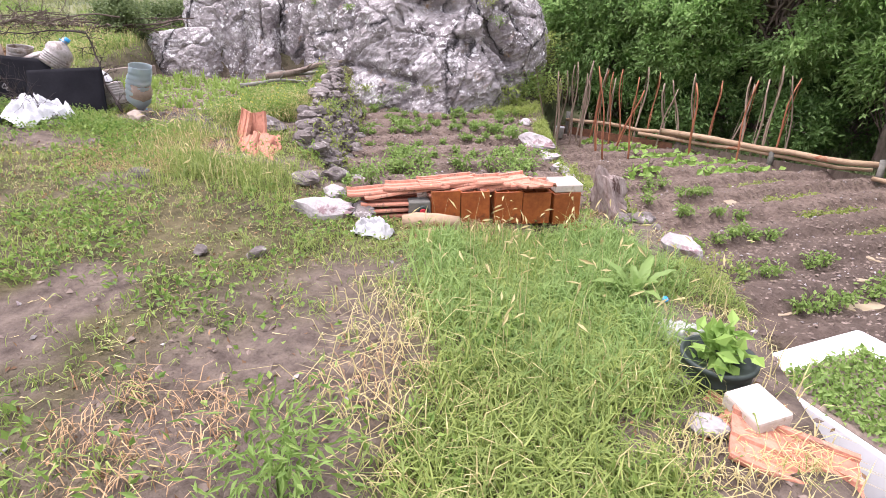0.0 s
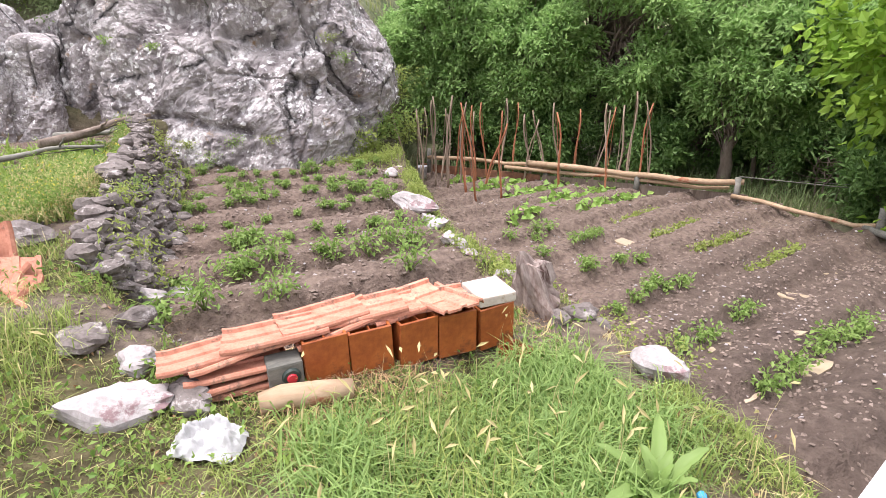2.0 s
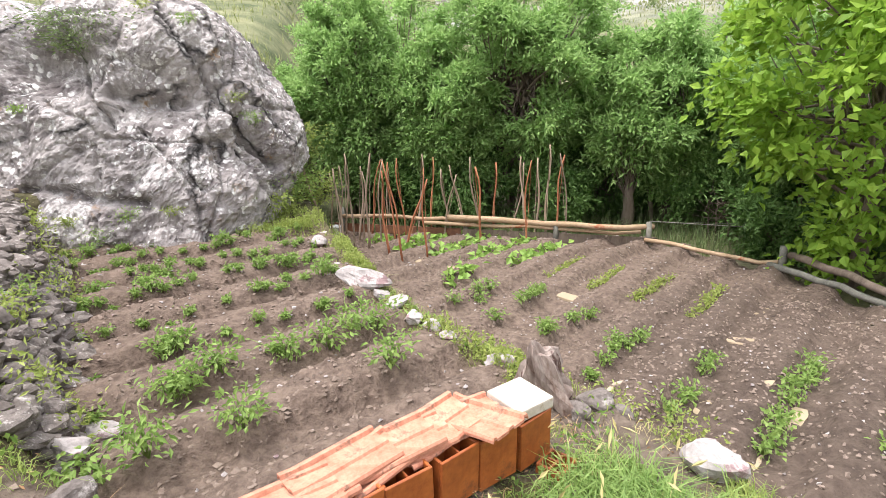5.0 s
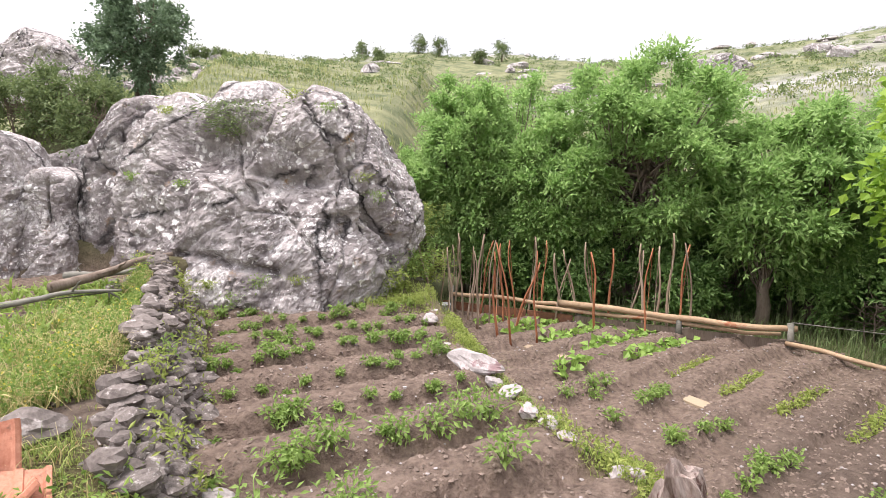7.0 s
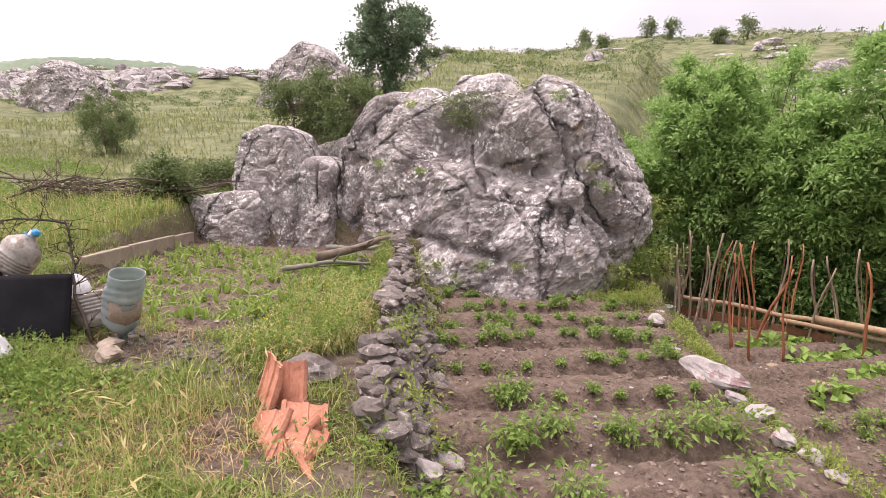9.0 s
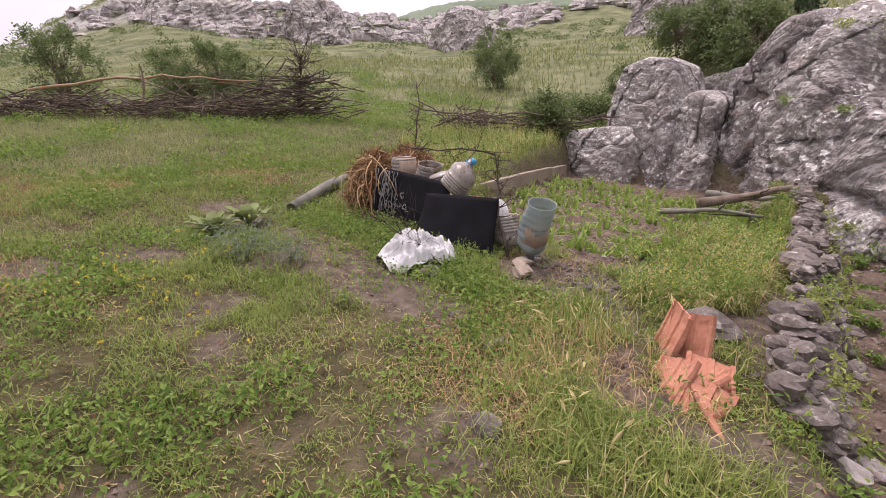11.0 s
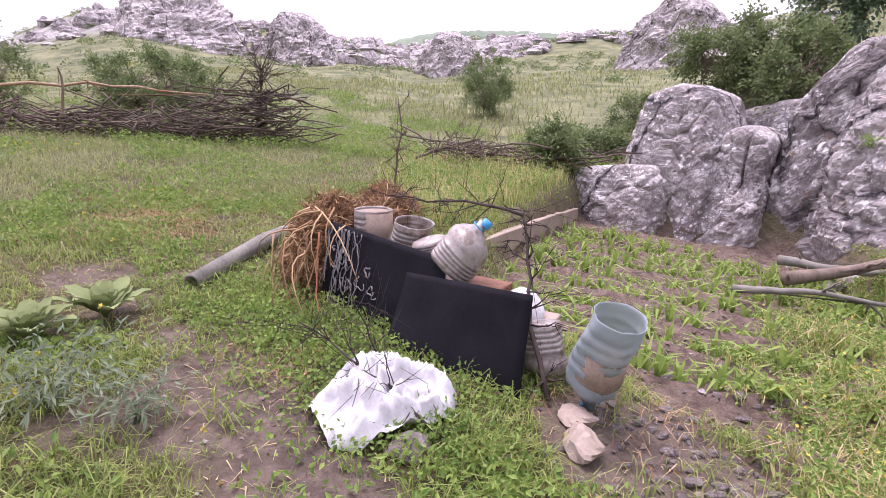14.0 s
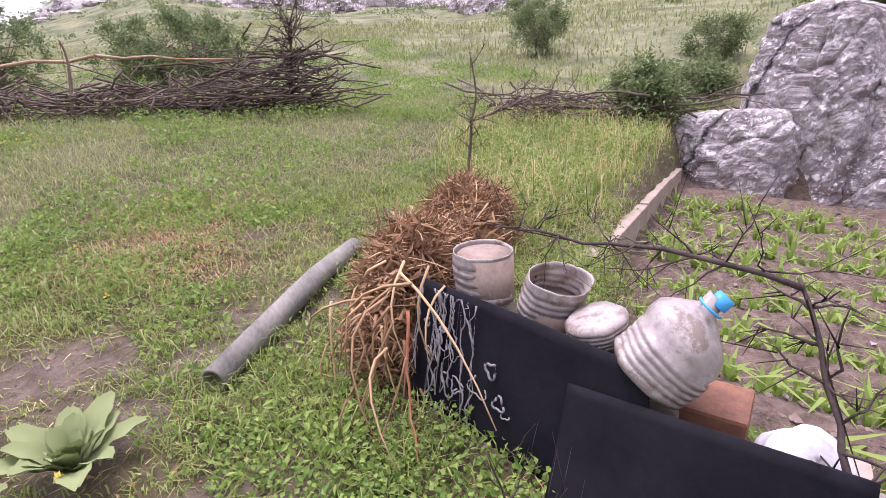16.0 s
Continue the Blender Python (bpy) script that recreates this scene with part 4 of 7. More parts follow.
TILE = surface("roof_tile", *tile_arrays(), M_TILE, smooth=False)
tile_data = TILE.data
bpy.data.objects.remove(TILE)


def roof_tile(m, label, group):
    ob = new("roof_tile", tile_data)
    ob.matrix_basis = m
    return tagged(ob, label, "roof tile", group)


def hollow_brick(name, m, label, group, w=0.205, d=0.19, h=0.235):
    """A glazed hollow clay brick: grooved outside, with holes through it."""
    root = new(name)
    root.matrix_basis = m
    tagged(root, label, "brick", group)
    t = 0.014
    for sx, sy, sz, x, y, z in ((w, t, h, 0, -d / 2, 0), (w, t, h, 0, d / 2, 0), (t, d - t, h, -w / 2 + t / 2, 0, 0), (t, d - t, h, w / 2 - t / 2, 0, 0), (t * 0.7, d - t, h, 0, 0, 0), (w - 2 * t, t * 0.7, h, 0, 0, 0)):
        part("brick_wall", box_bm(sx, sy, sz, Matrix.Translation((x, y, z + h / 2)), 0.003, 1), M_BRICK, root)
    return root


ROWDIR = 26.0
ex, ey = math.cos(radians(ROWDIR)), math.sin(radians(ROWDIR))
for k in range(5):
    s = 0.11 + 0.222 * k
    x, y = -0.14 - ex * s, 3.93 - ey * s
    hollow_brick("hollow_brick", pose(x, y, 0.055 + 0.012 * k, 0, 1.5 * (k % 3 - 1), ROWDIR + (3, -2, 4, -3, 2)[k]), "glossy orange-brown hollow clay brick standing on end", "bricks in the low row")
blk = new("aerated_block")
tagged(blk, "cream aerated concrete block lying on the end brick", "block")
blk.matrix_basis = pose(-0.235, 3.90, 0.292, 0, 0, ROWDIR - 2)
part("block", box_bm(0.21, 0.22, 0.055, Matrix.Translation((0, 0, 0.028)), 0.008, 2), M_BLOCK, blk)
for x, y, z, rx, ry, rz in ((-0.48, 3.79, 0.325, -10, 3, 41.5), (-0.54, 3.81, 0.308, -2, 2, 109.5), (-0.67, 3.75, 0.328, -5, -3, 115.5), (-0.80, 3.69, 0.312, -8, 3, 111.5), (-0.86, 3.65, 0.345, -4, 5, 117.5), (-0.99, 3.57, 0.318, -9, -2, 114.5), (-1.04, 3.57, 0.352, -3, 4, 112.5), (-1.20, 3.48, 0.310, -7, 5, 117.5), (-1.25, 3.44, 0.335, -4, 7, 113.5), (-1.39, 3.38, 0.285, -6, 9, 115.5), (-1.49, 3.34, 0.300, -3, 8, 119.5)):
    roof_tile(pose(x, y, z, rx, ry + 2 * math.sin(31 * x), rz + 7 * math.sin(17 * x)), "faded orange interlocking roof tile laid over the bricks", "tiles on the brick row")
for x, y, z, rz in ((-1.37, 3.35, 0.075, 23.5), (-1.33, 3.37, 0.115, 30.5), (-1.41, 3.33, 0.155, 25.5), (-1.35, 3.36, 0.195, 31.5), (-1.39, 3.35, 0.235, 24.5)):
    roof_tile(pose(x, y, z, 0, 3, rz + 90), "faded orange interlocking roof tile stacked under others", "tiles on the brick row")
low_tile = hollow_brick("broken_brick", pose(-0.10, 3.77, top(-0.10, 3.77) - 0.02, 0, 4, 40), "broken orange brick half sunk in grass", "", 0.15, 0.12, 0.07)
# an old car battery or meter box with a red disc, between the stacked tiles
meter = base("metal_box", -1.17, 3.35, top(-1.17, 3.35), "grey metal box with a red round dial", "box", turn=ROWDIR)
part("case", box_bm(0.15, 0.12, 0.15, Matrix.Translation((0, 0, 0.075)), 0.012, 2), M_GREYLOG, meter)
bm = bmesh.new()
bmesh.ops.create_cone(bm, cap_ends=True, segments=24, radius1=0.042, radius2=0.036, depth=0.02, matrix=pose(0.02, -0.068, 0.085, 90))
dial = part("dial", bm, M_BLACKPOT, meter, "dark round dial")
bm = bmesh.new()
bmesh.ops.create_cone(bm, cap_ends=True, segments=20, radius1=0.024, radius2=0.02, depth=0.012, matrix=pose(0.02, -0.082, 0.085, 90))
part("red_disc", bm, M_RED, dial, "red centre")
chunk = tagged(surface("wood_chunk", *tube(np.array([[-0.19, 0, 0], [-0.1, 0.01, 0.01], [0.05, 0, 0.012], [0.19, 0.01, 0]]), [0.05, 0.058, 0.055, 0.045], 10), M_LOG), "split pale log lying before the bricks", "log")
chunk.matrix_basis = pose(-1.04, 3.22, top(-1.04, 3.22) + 0.045, 0, 0, 15)
# the slipped pile of tiles on the slope
for x, y, z, rx, ry, rz in ((-3.12, 4.13, 0.44, 72, 4, -34), (-3.02, 4.15, 0.42, 64, -10, 8), (-2.9, 3.97, 0.31, 30, -14, -48), (-2.78, 3.96, 0.36, 22, 16, 40), (-2.68, 3.91, 0.32, 14, 22, 62), (-2.94, 3.83, 0.33, 36, -16, -8), (-2.74, 3.81, 0.3, 30, 20, 24), (-2.83, 3.75, 0.27, 20, -4, -30)):
    roof_tile(pose(x, y, z, rx, ry, rz), "orange roof tile tumbled in a heap on the slope", "heap of roof tiles")


# ---- the corner with the tub and pots ----
tub = base("old_tub", 1.47, 2.72, -0.56, "white enamel tub filled with soil and seedlings", "tub", turn=38)
bm = bmesh.new()
bmesh.ops.create_cube(bm, size=1, matrix=Matrix.Translation((0, 0, 0.18)) @ Matrix.Diagonal((0.92, 0.80, 0.36, 1)))
topf = [f for f in bm.faces if f.normal.z > 0.9]
inner = bmesh.ops.inset_region(bm, faces=topf, thickness=0.11)
bmesh.ops.translate(bm, verts=topf[0].verts, vec=(0, 0, -0.07))
bmesh.ops.bevel(bm, geom=bm.edges[:], offset=0.022, segments=3, affect="EDGES", profile=0.6)
part("tub_body", bm, M_TUB, tub, smooth=True)
part("soil", box_bm(0.70, 0.58, 0.05, Matrix.Translation((0, 0, 0.28)), 0.01, 1), M_DARKSOIL, tub, "dark soil")
rng = np.random.default_rng(520)
at = np.column_stack([rng.uniform(-0.34, 0.34, 2600), rng.uniform(-0.28, 0.28, 2600), 0.29 + rng.uniform(0, 0.06, 2600)])
tagged(surface("seedlings", *leaves(rng, at, 0.035, 0.018, -0.2), M_CROP, tub, "dense green seedlings"), kind="stuff")


def lathe(profile, sides=28):
    """Corners and quads of a turned shape. profile: radius, height."""
    a = np.linspace(0, 2 * np.pi, sides, endpoint=False)
    v = np.array([[r * math.cos(t), r * math.sin(t), h] for r, h in profile for t in a])
    i, j = np.meshgrid(np.arange(len(profile) - 1), np.arange(sides), indexing="ij")
    k = (j + 1) % sides
    return v, np.stack([i * sides + j, i * sides + k, (i + 1) * sides + k, (i + 1) * sides + j], -1).reshape(-1, 4)


pot = base("plant_pot", 0.57, 2.06, top(0.57, 2.06) - 0.06, "dark green ribbed plastic pot with a leafy plant", "plant pot")
surface("pot", *lathe([(0.0, 0.0), (0.105, 0.0), (0.115, 0.05), (0.121, 0.055), (0.118, 0.06), (0.128, 0.11), (0.134, 0.115), (0.130, 0.12), (0.138, 0.17), (0.147, 0.175), (0.147, 0.195), (0.135, 0.195), (0.130, 0.165), (0.0, 0.16)]), M_BLACKPOT, pot)
at = np.column_stack([rng.normal(0, 0.045, 90), rng.normal(0, 0.045, 90), rng.uniform(0.17, 0.30, 90)])
surface("leaves", *leaves(rng, at, 0.085, 0.045, 0.1, np.array([[0, 0, 0.3]])), M_SQUASH, pot, "bright green leaves", smooth=False)
blk2 = tagged(part("aerated_block", box_bm(0.15, 0.17, 0.09, None, 0.012, 2), M_BLOCK, smooth=False), "cream aerated concrete block resting on tiles", "block")
blk2.matrix_basis = pose(0.67, 1.82, top(0.67, 1.82) + 0.05, 4, -6, 32)
for x, y, z, rx, ry, rz in ((0.70, 1.66, 0.0, 5, -10, 55), (0.76, 1.66, 0.02, 8, -8, 80), (0.63, 1.74, -0.01, 0, -10, 50)):
    roof_tile(pose(x, y, top(x, y) + z - 0.02, rx, ry, rz), "broken orange roof tile under the block", "tiles by the tub")


def crumpled(name, x, y, sx, sy, sz, seed, mat, label, category, folds=6.0):
    """A crumpled heap of cloth or film."""
    u, v = np.meshgrid(np.linspace(-1, 1, 46), np.linspace(-1, 1, 46), indexing="xy")
    r = np.sqrt(u * u + v * v)
    edge = np.clip(1.15 - r + 0.25 * fbm(u * 1.7, v * 1.7, seed, 2), 0, 1)
    ridge = 1 - np.abs(fbm(u * folds * 0.4 + seed, v * folds * 0.4, seed + 1, 3))
    h = sz * np.clip(edge * 2, 0, 1) * (0.25 + 0.75 * ridge ** 2) * (0.5 + 0.7 * vnoise(u * 1.5 + seed, v * 1.5, seed + 2))
    k = np.clip((1.1 + 0.3 * fbm(u * 1.7, v * 1.7, seed, 2)) / np.maximum(r, 1e-3), 0, 1)
    px, py = x + u * k * sx, y + v * k * sy
    pz = high(px.ravel(), py.ravel()).reshape(px.shape) + 0.012 + h
    n = 46
    i, j = np.meshgrid(np.arange(n - 1), np.arange(n - 1), indexing="ij")
    f = np.stack([i * n + j, i * n + j + 1, (i + 1) * n + j + 1, (i + 1) * n + j], -1).reshape(-1, 4)
    return tagged(surface(name, np.stack([px, py, pz], -1).reshape(-1, 3), f, mat), label, category)


crumpled("plastic_bag", -1.33, 2.93, 0.13, 0.10, 0.09, 3, M_BAG, "crumpled clear plastic bag in the grass", "plastic bag")
crumpled("grey_sack", 0.47, 2.40, 0.11, 0.12, 0.09, 5, M_BAG, "crumpled grey plastic sack by the pot", "sack")
crumpled("white_sack", -4.88, 3.60, 0.21, 0.30, 0.24, 8, M_WHITE, "crumpled white woven sack lying in the grass", "sack", 8.0)
cap = tagged(surface("bottle_cap", *lathe([(0.0, 0.0), (0.016, 0.0), (0.017, 0.016), (0.013, 0.019), (0.0, 0.019)], 16), M_BLUE), "small blue plastic cap in the dry grass", "bottle cap")
cap.matrix_basis = pose(0.43, 2.78, top(0.43, 2.78) + 0.03, 30, 20, 0)
stump_v, stump_f = stone_arrays(np.random.default_rng(77), 0.13, 0.11, 0.25, 0.9, 16, 28)
stump_v[:, :2] *= (1.15 - 0.55 * np.clip(stump_v[:, 2:3] / 0.25, -1, 1)) * (1 + 0.22 * np.sin(np.arctan2(stump_v[:, 1:2], stump_v[:, 0:1]) * 7))
stump = tagged(surface("tree_stump", stump_v, stump_f, M_STUMP, smooth=False), "weathered grey split stump with dry grass", "stump")
stump.matrix_basis = pose(0.08, 4.38, top(0.08, 4.38) + 0.15, 0, -14, 20) @ Matrix.Scale(1.1, 4)


# ---- the jugs and the black sheets ----
def jug(x, y, z, label, r=0.135, h=0.46, tilt=(0, 0, 0), cut=True, mat=None, fill=0.5, cap_on=True):
    """A big ribbed water jug, upside down: neck and cap below, cut open above."""
    root = new("water_jug")
    root.matrix_basis = pose(x, y, z, *tilt)
    tagged(root, label, "water jug", "water jugs")
    prof = [(0.028, 0.0), (0.03, 0.04), (0.05, 0.055), (r * 0.72, 0.085), (r * 0.92, 0.11), (r, 0.15)]
    n = 5
    for k in range(n):
        z0, z1 = 0.18 + (h - 0.2) * k / n, 0.18 + (h - 0.2) * (k + 0.75) / n
        prof += [(r * 0.93, z0), (r * 1.0, z0 + (z1 - z0) * 0.25), (r * 1.0, z1)]
    prof += [(r * 0.97, h - 0.01), (r * 0.99, h)] if cut else [(r * 0.9, h - 0.01), (r * 0.3, h), (0.0, h - 0.01)]
    v, f = lathe(prof, 30)
    ang = np.arctan2(v[:, 1], v[:, 0])
    v[:, :2] *= (1 + 0.15 * fbm(np.cos(ang) * 1.6 + x * 9, np.sin(ang) * 1.6 + v[:, 2] * 7, 9, 3)[:, None])
    v[:, 0] += 0.02 * np.sin(v[:, 2] * 11 + x * 5)
    body = surface("jug_body", v, f, mat or M_JUG, root)
    sol = body.modifiers.new("wall", "SOLIDIFY")
    sol.thickness = 0.003
    if cut:
        lv = 0.12 + (h - 0.12) * fill
        surface("silt", *lathe([(0.0, 0.02), (0.024, 0.02), (0.044, 0.075), (r * 0.74, 0.125), (r * 0.93, 0.17), (r * 0.91, max(lv, 0.175)), (0.0, max(lv, 0.175) + 0.004)], 24), M_SILT, root, "brown silt")
    if cap_on:
        surface("cap", *lathe([(0.0, -0.018), (0.026, -0.018), (0.028, 0.016), (0.026, 0.018)], 18), M_BLUE, root, "blue screw cap")
        a = np.linspace(0, np.pi, 9)
        surface("handle", *tube(np.stack([0.035 * np.cos(a), 0.04 * np.sin(a) + 0.025, 0.03 + 0 * a], -1), 0.004, 6), M_BLUE, root, "blue carrying ring")
    return root


jug(-4.49, 4.36, 0.50, "cut-open bluish clear ribbed water jug standing on its neck", r=0.112, tilt=(3, 14, 0), mat=M_BLUEJUG, h=0.47, fill=0.5)
jug(-4.72, 4.36, 0.47, "murky ribbed water jug standing on its neck", r=0.108, h=0.32, tilt=(-6, -14, 20), cut=False)
for x, y, z, lab, kw in ((-6.0, 4.13, 0.76, "cut-open grey ribbed jug full of brown silt", dict(r=0.118, h=0.36, fill=0.95, cap_on=False)),
                         (-5.76, 4.22, 0.76, "cut-open murky ribbed jug on the low wall", dict(r=0.11, h=0.34, tilt=(0, 12, 0), fill=0.5, cap_on=False)),
                         (-5.48, 4.26, 0.78, "crumpled murky jug set on the low wall", dict(r=0.10, h=0.27, tilt=(6, -16, 40), cut=False, cap_on=False))):
    jug(x, y, z, lab, **kw)
jug(-5.20, 4.34, 1.16, "murky ribbed water jug with a blue handle set on a brick", r=0.128, h=0.31, tilt=(150, 30, 0), cut=False)
jug(-5.08, 4.44, 0.66, "white ribbed plastic jug lying askew behind the sheet", r=0.10, h=0.26, tilt=(40, 30, 30), cut=False, cap_on=False, mat=M_WHITE)
for k, (x, y, z) in enumerate(((-5.86, 4.17, 0.5), (-5.62, 4.24, 0.5), (-5.37, 4.30, 0.5), (-5.22, 4.37, 0.5), (-4.93, 4.44, 0.42))):
    b = new("support_brick")
    b.matrix_basis = pose(x, y, z, 0, 0, 16 + 3 * k)
    tagged(b, "dusty brown brick under the water jugs", "brick", "bricks under the jugs")
    part("brick", box_bm(0.235, 0.19, 0.33 + 0.03 * (k == 3), Matrix.Translation((0, 0, 0.165)), 0.012, 2), M_CONCRETE if k != 3 else M_RUST, b)


def sheet(name, a, b, low_a, low_b, thick, label, seed, mat):
    """A stiff upright sheet between two top corners and two foot corners."""
    a, b, la, lb = (np.array(p) for p in (a, b, low_a, low_b))
    n = 16
    u, v = np.meshgrid(np.linspace(0, 1, n), np.linspace(0, 1, n), indexing="xy")
    p = (a + (b - a) * u[..., None]) * (1 - v[..., None]) + (la + (lb - la) * u[..., None]) * v[..., None]
    nor = np.cross(b - a, la - a)
    nor /= np.linalg.norm(nor)
    p = p + nor * (0.02 * fbm(u * 2, v * 2, seed, 2))[..., None]
    i, j = np.meshgrid(np.arange(n - 1), np.arange(n - 1), indexing="ij")
    f = np.stack([i * n + j, i * n + j + 1, (i + 1) * n + j + 1, (i + 1) * n + j], -1).reshape(-1, 4)
    ob = surface(name, p.reshape(-1, 3), f, mat)
    m = ob.modifiers.new("thickness", "SOLIDIFY")
    m.thickness, m.offset = thick, 0
    return tagged(ob, label, "rubber sheet")


sheet("black_sheet", (-5.44, 4.03, 0.89), (-4.76, 4.26, 0.93), (-5.33, 3.82, 0.50), (-4.66, 4.12, 0.44), 0.012, "stiff black rubber sheet leaning against the jugs", 3, M_RUBBER)
sheet("black_sheet", (-6.06, 3.88, 1.06), (-5.26, 4.14, 0.99), (-5.96, 3.74, 0.5), (-5.1, 4.02, 0.48), 0.012, "stiff black rubber sheet streaked with lime", 5, M_RUBBER)
rng = np.random.default_rng(540)
a0, b0, la0 = np.array((-6.06, 3.88, 1.06)), np.array((-5.26, 4.14, 0.99)), np.array((-5.96, 3.74, 0.5))
drip = base("lime_streaks", 0, 0, 0, "pale lime streaks dried on the black sheet", "stain")
off = np.array([0.006, -0.018, 0.006])
for k in range(15):
    u0 = 0.02 + rng.uniform(0, 0.34)
    vv = np.linspace(0.03, rng.uniform(0.25, 0.98), 18)
    uu = u0 + np.cumsum(rng.normal(size=18)) * 0.007 + 0.008 * np.sin(vv * 26 + k)
    pts = a0 + (b0 - a0) * uu[:, None] + (la0 - a0) * vv[:, None] + off
    surface("streak", *tube(pts, rng.uniform(0.0015, 0.0045, 18), 5), M_LIME, drip)
for k in range(13):
    u0, v0, r0 = rng.uniform(0.08, 0.5), rng.uniform(0.15, 0.9), rng.uniform(0.012, 0.04)
    an = np.linspace(0, rng.uniform(3.5, 6.2), 16)
    rr = r0 * (1 + 0.3 * np.sin(an * 3 + k))
    pts = a0 + (b0 - a0) * (u0 + rr * np.cos(an))[:, None] + (la0 - a0) * (v0 + 1.6 * rr * np.sin(an))[:, None] + off
    surface("ring", *tube(pts, rng.uniform(0.002, 0.006), 5), M_LIME, drip)
# thorn twigs and long branches
def branchy(name, x, y, z, start, end, seed, label, r=0.012, side=14, sub=0.28, mat=None, category="branch", sag=0.0, fork=True):
    """A crooked branch with side twigs and thorns."""
    rng = np.random.default_rng(seed)
    root = base(name, x, y, z, label, category)
    s, e = np.array(start, float), np.array(end, float)
    t = np.linspace(0, 1, 12)[:, None]
    ln = np.linalg.norm(e - s)
    main = s + (e - s) * t + np.cumsum(rng.normal(size=(12, 3)), 0) * 0.012 * ln * np.sin(t * np.pi) + np.array([0, 0, 1.0]) * sag * np.sin(t * np.pi)
    surface("stem", *tube(main, np.linspace(r, r * 0.4, 12), 7), mat or M_TWIG, root)
    pieces = []
    for k in range(side):
        q = rng.uniform(0.12, 1)
        p0 = main[int(q * 11)]
        d = rng.normal(size=3) + (e - s) / ln * 0.7
        d /= np.linalg.norm(d)
        l2 = sub * rng.uniform(0.4, 1.1)
        tt = np.linspace(0, 1, 5)[:, None]
        pieces.append(tube(p0 + d * l2 * tt + rng.normal(size=(5, 3)) * 0.03 * l2, np.linspace(r * 0.4, r * 0.12, 5), 4))
        for w in range(3 if fork else 0):
            p1 = p0 + d * l2 * rng.uniform(0.3, 1)
            d2 = d + rng.normal(size=3) * 0.8
            pieces.append(tube(np.array([p1, p1 + d2 * l2 * 0.2, p1 + d2 * l2 * 0.4]), np.array([r * 0.22, r * 0.16, r * 0.08]), 3))
    if pieces:
        tagged(surface("twigs", *joined([(v, f[f[:, 0] < 10 ** 9]) for v, f in pieces]), mat or M_TWIG, root), kind="stuff")
    return root


branchy("thorn_branch", 0, 0, 0, (-4.58, 4.22, 0.52), (-5.08, 4.46, 1.24), 550, "dark bare thorny branch arching beside the jugs", 0.013, 22, 0.2, M_THORN, sag=0.06)
branchy("thorn_branch", 0, 0, 0, (-5.06, 4.45, 1.22), (-6.0, 4.2, 1.2), 556, "dark bare thorny branch lying over the jugs", 0.009, 26, 0.2, M_THORN, sag=0.08)
branchy("thorn_branch", 0, 0, 0, (-4.55, 3.72, 0.48), (-5.15, 3.35, 0.85), 551, "dark bare thorny twigs over the white sack", 0.007, 34, 0.24, M_THORN)
branchy("thorn_branch", 0, 0, 0, (-5.1, 3.75, 0.5), (-5.25, 3.6, 0.98), 552, "dark bare thorny twigs beside the black sheet", 0.005, 20, 0.2, M_THORN)
branchy("thorn_sapling", -8.1, 5.45, top(-8.1, 5.45), (0, 0, 0), (0.05, 0.0, 1.05), 553, "bare thorny sapling in the hay", 0.014, 22, 0.22, category="sapling")
branchy("long_twig", -5.85, 3.72, 0.55, (0, 0, 0.5), (0.22, -0.1, 0.02), 554, "thin red twig against the black sheet", 0.006, 0, mat=M_REDPOLE)


